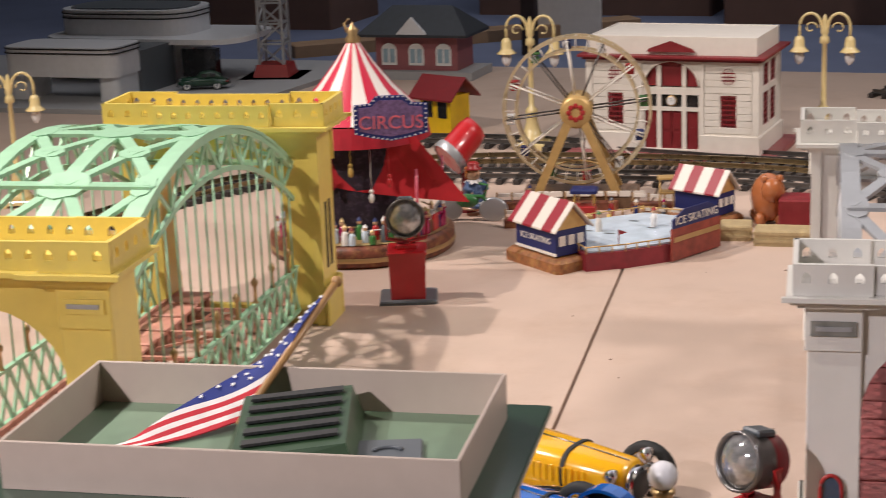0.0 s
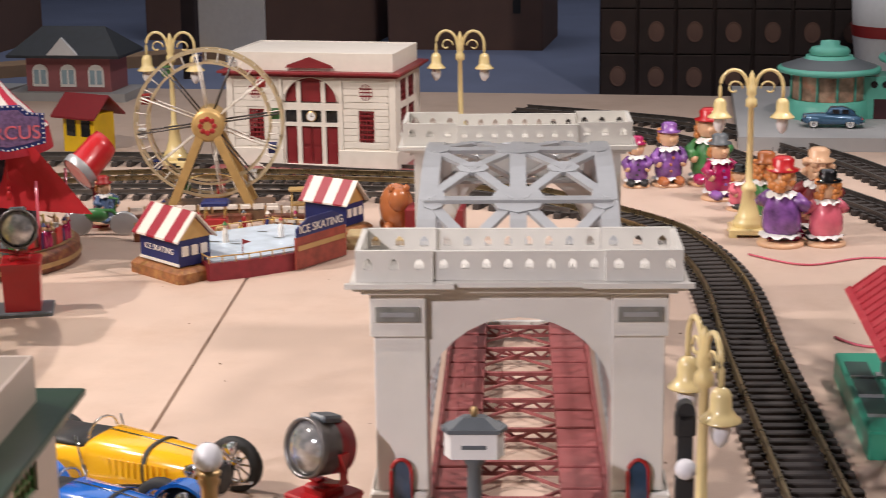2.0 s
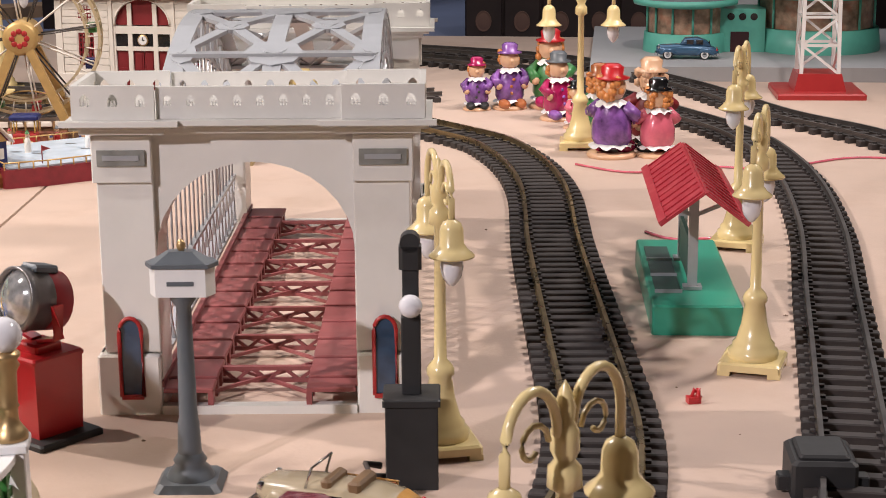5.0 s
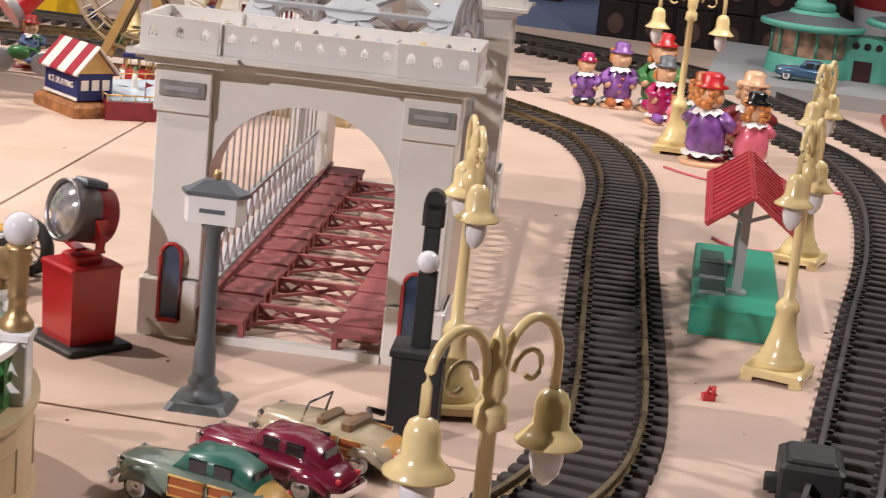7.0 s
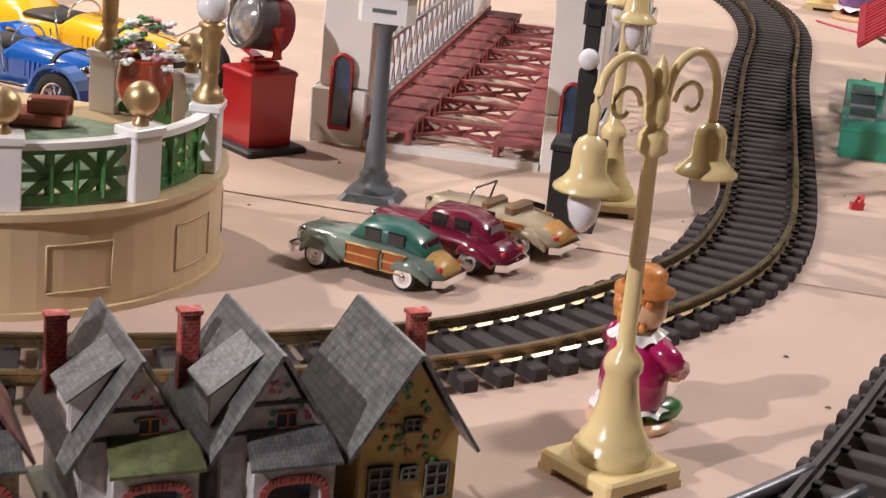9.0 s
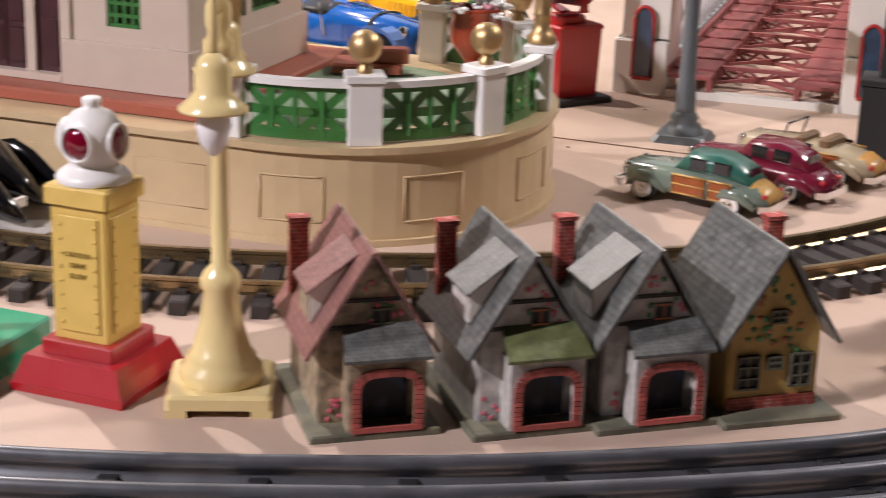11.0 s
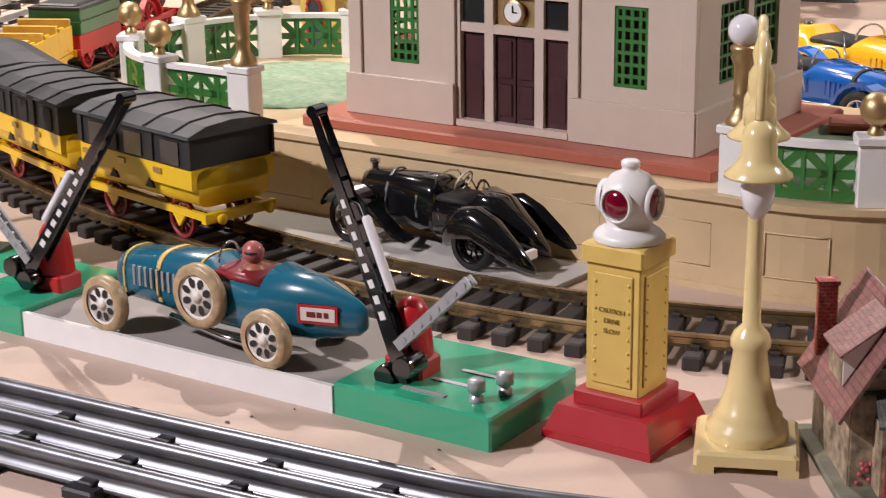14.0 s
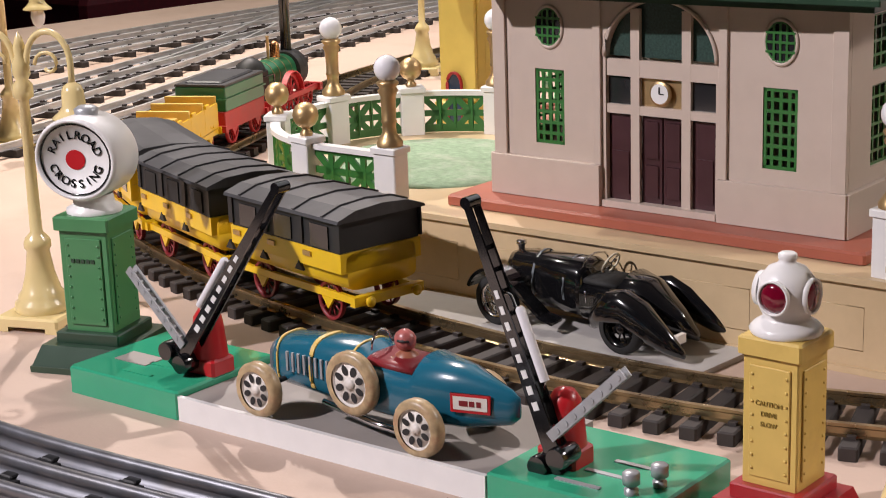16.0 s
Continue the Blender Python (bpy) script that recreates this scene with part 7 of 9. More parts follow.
sedan(pose(0.716, 0.266, 0, 0, 0, 170), "grey-green wood-panelled model car with dark green roof", mat("sage_car_paint", (0.17, 0.22, 0.18), 0.2, vary=0.04, clear=0.8), mat("green_roof_paint", (0.03, 0.13, 0.10), 0.3, clear=0.5), mat("blond_wood_trim", (0.55, 0.33, 0.10), 0.35, vary=0.15))
sedan(pose(0.748, 0.335, 0, 0, 0, 166), "maroon model saloon car with chrome bumpers", MRN := mat("maroon_car_paint", (0.17, 0.012, 0.035), 0.2, vary=0.05, clear=0.9), MRN)
sedan(pose(0.772, 0.405, 0, 0, 0, 166), "tan wood-sided open model convertible", mat("tan_car_paint", (0.40, 0.33, 0.22), 0.25, vary=0.05, clear=0.7), CREAM, mat("oak_trim", (0.45, 0.24, 0.07), 0.35, vary=0.2), True)

t = thing("flower_urn", pose(0.512, 0.262, 0.0775), "terracotta urn with white and pink flowers on the terrace", "plant pot")
part("urn", Shape().turn([(0.0, 0.0), (0.017, 0.0), (0.017, 0.003), (0.009, 0.007), (0.007, 0.015), (0.013, 0.022), (0.021, 0.034), (0.0225, 0.046), (0.0205, 0.056), (0.0225, 0.060), (0.0225, 0.063), (0.019, 0.063), (0.018, 0.058), (0, 0.056)], 24), mat("glazed_terracotta", (0.36, 0.055, 0.025), 0.25, vary=0.1, clear=0.5), t)
rnd = random.Random(11)
for nm, ml, cnt, rad in (("white_blossom", WHITE, 26, 0.0036), ("pink_blossom", mat("pale_pink_petals", (0.62, 0.30, 0.34), 0.6, vary=0.2), 7, 0.0044), ("leaf", LEAFG, 16, 0.0028)):
    f = Shape()
    for i in range(cnt):
        a, r, z = rnd.uniform(0, 6.28), rnd.uniform(0.002, 0.027), rnd.uniform(0.066, 0.096)
        c = Vector((r * math.cos(a), r * math.sin(a), z - r * 0.35))
        for k in range(5):
            o = Vector((math.cos(k * 1.257), math.sin(k * 1.257), rnd.uniform(-0.3, 0.5))) * rad
            f.ball(c + o, rad * 0.95, 6, (1, 1, 0.5))
    part(nm, f, ml, t)

t = thing("track_switch_box", pose(1.14, 0.52, 0, 0, 0, 4), "black switch machine box beside the track", "switch machine")
part("housing", Shape().box(-0.026, -0.030, 0.0, 0.026, 0.030, 0.030, 0.003).box(-0.020, -0.024, 0.030, 0.020, 0.024, 0.034, 0.002), MATBLACK, t)
for sx in (-1, 1):
    part("lug", Shape().box(sx * 0.030 - 0.006, -0.022, 0.004, sx * 0.030 + 0.006, -0.008, 0.016, 0.001), MATBLACK, t)
cl = Shape().tube([(0, 0, 0.002), (0.004, 0.002, 0.012), (0.010, 0.0, 0.004)], 0.0022, 6).tube([(0.006, -0.004, 0.002), (0.008, 0.002, 0.013)], 0.0022, 6).box(-0.003, -0.004, 0, 0.009, 0.005, 0.006)
o = part("wire_clip", cl, RED)
o.matrix_world = pose(1.038, 0.715, 0, 0, 0, 20)
tagged(o, "small red plastic wire clip lying on the table", "wire clip")


# ---- things lying on the station roof ----
ROOFZ = 0.2725 + 0.0076
t = thing("roof_vent", pose(0.224, 0.120, ROOFZ, 0, 0, 20), "loose dark green slotted vent hood lying on the station roof", "vent")
vg = Shape()
vg._add([(-0.048, -0.06, 0.0), (0.048, -0.06, 0.0), (0.048, 0.06, 0.0), (-0.048, 0.06, 0.0), (-0.040, -0.052, 0.012), (0.040, -0.052, 0.020), (0.040, 0.052, 0.026), (-0.040, 0.052, 0.020)], [(3, 2, 1, 0), (0, 1, 5, 4), (1, 2, 6, 5), (2, 3, 7, 6), (3, 0, 4, 7), (4, 5, 6, 7)])
part("hood", vg, ROOFVENT := mat("moss_green_enamel", (0.035, 0.075, 0.035), 0.4, vary=0.08, clear=0.2), t)
for k in range(5):
    y = -0.040 + k * 0.019
    part("slot", Shape()._add([(-0.034, y, 0.0145 + k * 0.0016), (0.034, y, 0.0215 + k * 0.0012), (0.034, y + 0.008, 0.022 + k * 0.0012), (-0.034, y + 0.008, 0.015 + k * 0.0016), (-0.034, y, 0.0165 + k * 0.0016), (0.034, y, 0.0235 + k * 0.0012), (0.034, y + 0.008, 0.024 + k * 0.0012), (-0.034, y + 0.008, 0.017 + k * 0.0016)], [(3, 2, 1, 0), (4, 5, 6, 7), (0, 1, 5, 4), (1, 2, 6, 5), (2, 3, 7, 6), (3, 0, 4, 7)]), MATBLACK, t)
o = part("metal_plate", Shape().box(-0.024, -0.030, 0, 0.024, 0.030, 0.004, 0.001).tube([(0.012 * math.cos(a), 0.012 * math.sin(a), 0.005) for a in np.linspace(0.6, 2.6, 7)], 0.0016, 5), STEELGREY)
o.matrix_world = pose(0.300, 0.110, ROOFZ, 0, 0, 20)
tagged(o, "dark grey metal plate with holes on the station roof", "metal plate")
t = thing("toy_flag", Matrix(), "striped red and white flag with starred blue canton on pole", "flag")
P0, P1 = Vector((0.173, 0.134, ROOFZ + 0.006)), Vector((0.197, 0.269, ROOFZ + 0.079))
part("flag_pole", Shape().tube([P0, P1], 0.003, 8).ball(P1, 0.0048, 10), mat("varnished_pole", (0.45, 0.25, 0.10), 0.35), t)
ax = (P1 - P0)


def cloth(u, v):
    """u along the pole from the tip down, v away from the pole, folded and sagging."""
    p = P1 - ax * (0.10 + 0.86 * u)
    side = Vector((-0.68, -0.60, -0.34)).normalized()
    sag = Vector((-0.25 * u * v * 0.12, -0.05 * v * u, 0.005 * math.sin(6 * u + 4 * v) - 0.012 * v * (1 - u)))
    q = p + side * (0.018 + 0.070 * u + 0.04 * u ** 4) * v + sag
    q.z = max(q.z, ROOFZ + 0.002)
    return q


cl = Shape()
NU, NV = 28, 12
grid = [[cloth(i / NU, j / NV) for j in range(NV + 1)] for i in range(NU + 1)]
for i in range(NU):
    for j in range(NV):
        u = i / NU
        cl.k = 2 if u < 0.56 else (0 if (i // 2) % 2 else 1)
        a, b, c, d = grid[i][j], grid[i + 1][j], grid[i + 1][j + 1], grid[i][j + 1]
        up_ = Vector((0, 0, 0.0008))
        cl._add([a, b, c, d, a + up_, b + up_, c + up_, d + up_], [(0, 1, 2, 3), (7, 6, 5, 4)], True)
flag = part("cloth", cl, [mat("flag_red", (0.50, 0.02, 0.035), 0.8), mat("flag_white", (0.74, 0.70, 0.68), 0.8), mat("flag_blue", (0.02, 0.035, 0.20), 0.8)], t)
for i in range(1, 14, 2):
    for j in (2, 5, 8, 11):
        c = cloth((i + (j % 2)) / NU, (j - 0.5) / NV) + Vector((0, -0.0006, 0.0016))
        part("star", Shape().slab([(0.0022 * (1 if k % 2 == 0 else 0.42) * math.sin(k * math.pi / 5), 0.0022 * (1 if k % 2 == 0 else 0.42) * math.cos(k * math.pi / 5)) for k in range(10)], 0, 0.0003, m=Matrix.Translation(c) @ Matrix.Rotation(0.5, 4, "X")), WHITE, flag)

o = part("loose_bracket", Shape().box(-0.03, -0.02, 0, 0.03, 0.02, 0.008, 0.002).box(0.0, -0.012, 0.008, 0.035, 0.006, 0.020, 0.002), TERRA)
o.matrix_world = pose(0.425, 0.235, 0.0815, 0, 0, 25)
tagged(o, "terracotta red loose roof bracket lying on the terrace", "bracket")
o = part("red_wire", Shape().tube([(0.385, 0.12, 0.079), (0.41, 0.13, 0.084), (0.44, 0.16, 0.080), (0.46, 0.15, 0.082)], 0.002, 6), RED)
tagged(o, "short red wire lying on the terrace", "wire")


# ---- the fairground ----
GILTBROWN = mat("brown_gilt_print", (0.15, 0.045, 0.025), 0.45, 0.1, vary=0.6, scale=90, dirt=(0.40, 0.22, 0.07), dirt_amount=0.7, dirt_scale=75)
t = thing("circus_carousel", pose(-0.375, 1.665, 0), "striped circus tent carousel with red canopy on round base", "carousel")
part("base", Shape().turn([(0.150, 0.0), (0.155, 0.004), (0.155, 0.030), (0.148, 0.036), (0.0, 0.037)], 40), GILTBROWN, t, "round brown base printed in red and gilt")
part("base_trim", Shape().turn([(0.1555, 0.010), (0.1575, 0.013), (0.1555, 0.018)], 40, caps=False), GOLD, t)
part("floor", Shape().turn([(0.0, 0.0375), (0.146, 0.0375)], 40, caps=False), mat("worn_ochre_floor", (0.32, 0.22, 0.10), 0.5, vary=0.5, scale=60), t)
part("pole", Shape().turn([(0.009, 0.037), (0.007, 0.06), (0.007, 0.345)], 14), mat("gilt_pole", (0.45, 0.26, 0.07), 0.35, 0.4), t)
part("striped_roof", Shape().turn([(0.010, 0.345), (0.032, 0.312), (0.062, 0.275), (0.097, 0.240), (0.116, 0.224)], 60, caps=False), TENT, t, "red and white striped tent roof")
part("finial", Shape().turn([(0.011, 0.343), (0.013, 0.350), (0.008, 0.356), (0.011, 0.364), (0.004, 0.370), (0, 0.378)], 16).tube([(-0.010, 0, 0.36), (-0.014, 0, 0.374), (-0.006, 0, 0.382)], 0.002, 6), GOLD, t)
val = Shape()
for i in range(40):
    a0, a1 = 2 * math.pi * i / 40, 2 * math.pi * (i + 1) / 40
    dip = 0.034
    val._add([(0.116 * math.cos(a0), 0.116 * math.sin(a0), 0.222), (0.116 * math.cos(a1), 0.116 * math.sin(a1), 0.222), (0.122 * math.cos(a1), 0.122 * math.sin(a1), 0.222 - dip), (0.122 * math.cos(a0), 0.122 * math.sin(a0), 0.222 - dip)], [(0, 1, 2, 3)], True)
part("valance", val, mat("crimson_cloth", (0.40, 0.008, 0.025), 0.6, vary=0.15), t, "hanging crimson valance")
cv = Shape()
for i in range(8):
    for j in range(6):
        def cq(u, v):
            lo = Vector((-0.095, -0.118, 0.148)).lerp(Vector((0.205, -0.030, 0.092)), u)
            hi = Vector((-0.095, -0.085, 0.212)).lerp(Vector((0.118, -0.045, 0.205)), u)
            return tuple(lo.lerp(hi, v) + Vector((0, -0.006 * math.sin(7 * u), -0.012 * math.sin(math.pi * u) * (1 - v))))
        cv._add([cq(i / 8, j / 6), cq((i + 1) / 8, j / 6), cq((i + 1) / 8, (j + 1) / 6), cq(i / 8, (j + 1) / 6)], [(0, 1, 2, 3)], True)
part("canopy", cv, mat("red_canopy", (0.45, 0.01, 0.02), 0.6, vary=0.1), t, "sloping red entrance canopy")
for x, y in ((0.125, -0.062), (0.13, 0.045)):
    part("canopy_pole", Shape().tube([(x, y, 0.037), (x, y, 0.150)], 0.0025, 8), PINK, t)
# added dark ring: its mottled plum colour stands in for shade under the tent
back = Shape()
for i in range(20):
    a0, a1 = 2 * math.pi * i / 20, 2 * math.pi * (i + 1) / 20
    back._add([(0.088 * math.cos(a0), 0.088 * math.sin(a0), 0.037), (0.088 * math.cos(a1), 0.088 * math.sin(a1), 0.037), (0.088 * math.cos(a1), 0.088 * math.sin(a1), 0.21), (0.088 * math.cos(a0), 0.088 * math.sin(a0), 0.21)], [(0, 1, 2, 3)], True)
part("inside_shade", back, mat("mottled_plum_shade", (0.018, 0.010, 0.022), 0.8, vary=0.6, scale=90, dirt=(0.10, 0.06, 0.10), dirt_amount=0.7, dirt_scale=110), t)
rnd = random.Random(3)
for k in range(12):
    a = -2.6 + k * 0.36
    r = 0.108 + rnd.uniform(-0.012, 0.02)
    part("post", Shape().tube([(r * math.cos(a), r * math.sin(a), 0.037), (r * math.cos(a), r * math.sin(a), 0.060)], 0.0022, 6).tube([(r * math.cos(a), r * math.sin(a), 0.056), (r * math.cos(a + 0.34), r * math.sin(a + 0.34), 0.056)], 0.0014, 5), rnd.choice((GOLD, WHITE, BRICKY)), t)
for k in range(40):
    a, r, h = -2.85 + k * 0.078, rnd.uniform(0.100, 0.143), rnd.uniform(0.022, 0.044)
    cx, cy = r * math.cos(a), r * math.sin(a)
    f = Shape(Matrix.Translation((cx, cy, 0.0375)))
    f.mat(0).turn([(0.0055, 0), (0.006, h * 0.3), (0.0045, h * 0.62), (0.002, h * 0.7)], 10).tube([(-0.006, 0, h * 0.4), (0, 0, h * 0.62), (0.007, -0.003, h * rnd.uniform(0.4, 0.8))], 0.0016, 5)
    f.mat(1).ball((0, 0, h * 0.8), 0.0042, 8).mat(2).turn([(0.0046, h * 0.88), (0.003, h * 0.95), (0.0, h * 1.08)], 8)
    part("rider_doll", f, [rnd.choice((WHITE, RED, MAGENTA, STEELGREY, PALEBLUE, GREEN)), SKIN, rnd.choice((WHITE, DKRED, NAVY, GOLD))], t)
for k in range(7):
    a = -1.9 + k * 0.3
    part("swing_doll", Shape(Matrix.Translation((0.106 * math.cos(a), 0.106 * math.sin(a), 0.105 + 0.022 * (k % 3)))).ball((0, 0, 0), 0.006, 8, (0.8, 0.8, 1.5)).ball((0, 0, 0.011), 0.0038, 8).tube([(0, 0, 0.012), (0, 0, 0.085)], 0.0006, 4), (WHITE, RED, BRICKY)[k % 3], t)
for k in range(6):
    a = -0.55 + k * 0.16
    part("fence_panel", Shape(Matrix.Rotation(a, 4, "Z")).box(0.134, -0.010, 0.0375, 0.137, 0.010, 0.058 + 0.006 * (k % 2)), (GILTBROWN, NAVY, GILTBROWN, RED, NAVY, GILTBROWN)[k], t)
sg = thing("circus_sign", pose(-0.268, 1.550, 0.242, 0, 0, 20), "blue circus sign board with white bulbs and pink letters", "sign")
bp = [(-0.058, -0.024), (-0.03, -0.031), (0.0, -0.036), (0.03, -0.031), (0.058, -0.024), (0.058, 0.022), (0.034, 0.024), (0.022, 0.036), (-0.022, 0.036), (-0.034, 0.024), (-0.058, 0.022)]
part("board", Shape().slab(bp, -0.002, 0.002, m=RX), mat("royal_blue_paint", (0.015, 0.03, 0.18), 0.4), sg)
part("panel", Shape().slab([(x * 0.86, y * 0.80) for x, y in bp], 0.0021, 0.003, m=RX), mat("mauve_print", (0.16, 0.10, 0.24), 0.45, vary=0.4, scale=200), sg)
words("lettering", "CIRCUS", 0.030, PINK, sg, Matrix.Translation((0, -0.0034, -0.007)) @ RX, 0.0008)
for i in range(len(bp)):
    a, b = Vector(bp[i]), Vector(bp[(i + 1) % len(bp)])
    n = max(2, int((b - a).length / 0.0075))
    for j in range(n):
        c = a.lerp(b, j / n) * 0.95
        part("bulb", Shape().ball((c.x, -0.0026, c.y), 0.0016, 6), BULB, sg)
part("sign_bracket", Shape().tube([(0, 0.003, 0), (-0.02, 0.05, -0.03)], 0.002, 6), GOLD, sg)

t = thing("ferris_wheel", pose(-0.105, 2.046, 0, 0, 0, 12), "gilt ferris wheel with coloured gondolas on splayed legs", "ferris wheel")
HZ, R = 0.172, 0.132
for y in (-0.016, 0.016):
    for r in (R, R - 0.022):
        part("ring", Shape().tube([(r * math.cos(a), y, HZ + r * math.sin(a)) for a in np.linspace(0, 2 * math.pi, 49)[:-1]], 0, flat=(0.0035, 0.005) if r == R else (0.0025, 0.004), closed=True), mat("pale_gilt", (0.62, 0.52, 0.34), 0.3, 0.5, vary=0.1), t)
    for k in range(12):
        a = 2 * math.pi * k / 12 + 0.13
        part("spoke", Shape().tube([(0.018 * math.cos(a), y, HZ + 0.018 * math.sin(a)), (R * math.cos(a), y, HZ + R * math.sin(a))], 0.0017, 5), OFFWHITE if k % 2 else RAILDARK, t)
rg = Shape()
for k in range(36):
    a = 2 * math.pi * k / 36
    rg.tube([((R - 0.022) * math.cos(a), -0.016, HZ + (R - 0.022) * math.sin(a)), (R * math.cos(a), -0.016, HZ + R * math.sin(a))], 0.0011, 4)
    rg.tube([(R * math.cos(a), -0.016, HZ + R * math.sin(a)), (R * math.cos(a), 0.016, HZ + R * math.sin(a))], 0.0011, 4)
part("strut_ring", rg, OFFWHITE, t)["kind"] = "stuff"
for k in range(12):
    a = 2 * math.pi * k / 12 + 0.13
    c = (0.121 * math.cos(a), 0, HZ + 0.121 * math.sin(a))
    part("gondola", Shape(Matrix.Translation(c)).box(-0.007, -0.012, -0.010, 0.007, 0.012, 0.0, 0.002).box(-0.008, -0.012, 0.005, 0.008, 0.012, 0.0065).tube([(-0.006, -0.010, 0), (-0.006, -0.010, 0.005)], 0.0006, 4).tube([(0.006, 0.010, 0), (0.006, 0.010, 0.005)], 0.0006, 4), (GREEN, SIGRED, WHITE, NAVY)[k % 4], t)
GILT = mat("worn_gilt", (0.55, 0.36, 0.14), 0.4, 0.35, vary=0.12)
hub = part("hub", Shape().turn([(0.0, -0.040), (0.024, -0.040), (0.029, -0.037), (0.029, 0.037), (0.024, 0.040), (0, 0.040)], 28, Matrix.Translation((0, 0, HZ)) @ RX), GILT, t, "round gilt hub with red petals")
for k in range(8):
    a = math.pi * k / 4
    part("petal", Shape().ball((0.0125 * math.cos(a), -0.0405, HZ + 0.0125 * math.sin(a)), 0.0052, 8, (1, 0.2, 1)), SIGRED, hub)
for y in (-0.034, 0.034):
    for sx in (-1, 1):
        part("leg", Shape().tube([(sx * 0.006, y, HZ), (sx * 0.072, y, 0.022)], 0, flat=(0.010, 0.015)), GILT, t)
part("platform", Shape().box(-0.10, -0.055, 0, 0.11, 0.055, 0.022, 0.003), mat("brown_litho_base", (0.16, 0.09, 0.05), 0.5, vary=0.4, scale=80), t)
for k in range(9):
    x = -0.095 + k * 0.0245
    part("fence_panel", Shape().box(x, -0.056, 0.0222, x + 0.020, -0.053, 0.032), OFFWHITE, t)
part("lower_gear", Shape().tube([(0.05 * math.cos(a), 0.0, 0.055 + 0.022 * math.sin(a)) for a in np.linspace(0, 2 * math.pi, 25)[:-1]], 0.0014, 5, closed=True), GILT, t)

t = thing("ice_rink", Matrix(), "toy ice skating rink with pale ice and dark red rim", "toy ice rink")
rim = [(0.035, 1.585), (0.090, 1.618), (0.150, 1.672), (0.205, 1.785), (0.175, 1.85), (0.06, 1.87), (-0.05, 1.775), (-0.03, 1.66)]
part("rim_base", Shape().slab(rim, 0, 0.028), mat("dark_red_print", (0.22, 0.02, 0.03), 0.45, vary=0.25, scale=60), t)
mid = Vector((0.075, 1.735))
part("ice", Shape().slab([tuple(mid + (Vector(p) - mid) * 0.94) for p in rim], 0.0282, 0.031), PALEBLUE, t, "pale blue ice")
for i, p in enumerate(rim):
    a, b = Vector(p), Vector(rim[(i + 1) % len(rim)])
    n = max(2, int((b - a).length / 0.02))
    for j in range(n):
        c = a.lerp(b, j / n)
        part("rail_post", Shape().tube([(c.x, c.y, 0.028), (c.x, c.y, 0.040)], 0.0013, 5), GILT, t)
    part("rail", Shape().tube([(a.x, a.y, 0.039), (b.x, b.y, 0.039)], 0.0012, 5), GILT, t)
sb = Matrix.Translation((0.178, 1.722, 0.028)) @ Matrix.Rotation(math.atan2(0.113, 0.055), 4, "Z")
bd = part("sign_wall", Shape(sb).box(-0.062, -0.004, -0.026, 0.062, 0.0, 0.026), mat("rust_red_print", (0.26, 0.05, 0.035), 0.45, vary=0.4, scale=70), t)
part("sign_trim", Shape(sb).box(-0.058, -0.0052, 0.004, 0.058, -0.0042, 0.012), GOLD, bd)
arch_pts = [(-0.060, 0.026), (0.060, 0.026), (0.060, 0.040), (0.03, 0.054), (-0.03, 0.054), (-0.060, 0.040)]
ss = part("sign_board", Shape(sb).slab(arch_pts, 0.001, 0.004, m=RX), NAVY, t, "navy arched sign board")
words("lettering", "ICE SKATING", 0.0185, OFFWHITE, ss, sb @ Matrix.Translation((0, -0.0046, 0.037)) @ RX, 0.0005)
for p in ((0.04, 1.71), (0.10, 1.76), (0.06, 1.80), (0.0, 1.72)):
    part("ice_marking", Shape().turn([(0.0, 0.0313), (0.010, 0.0313)], 14, Matrix.Translation((*p, 0)) @ Matrix.Diagonal((1, 0.4, 1, 1)), caps=False), STEELGREY, t)
part("pennant", Shape().tube([(0.075, 1.635, 0.03), (0.075, 1.635, 0.058)], 0.001, 5).slab([(0.0, 0.0), (0.014, -0.004), (0.0, -0.009)], 0, 0.0006, m=Matrix.Translation((0.075, 1.635, 0.058)) @ RX), DKRED, t)


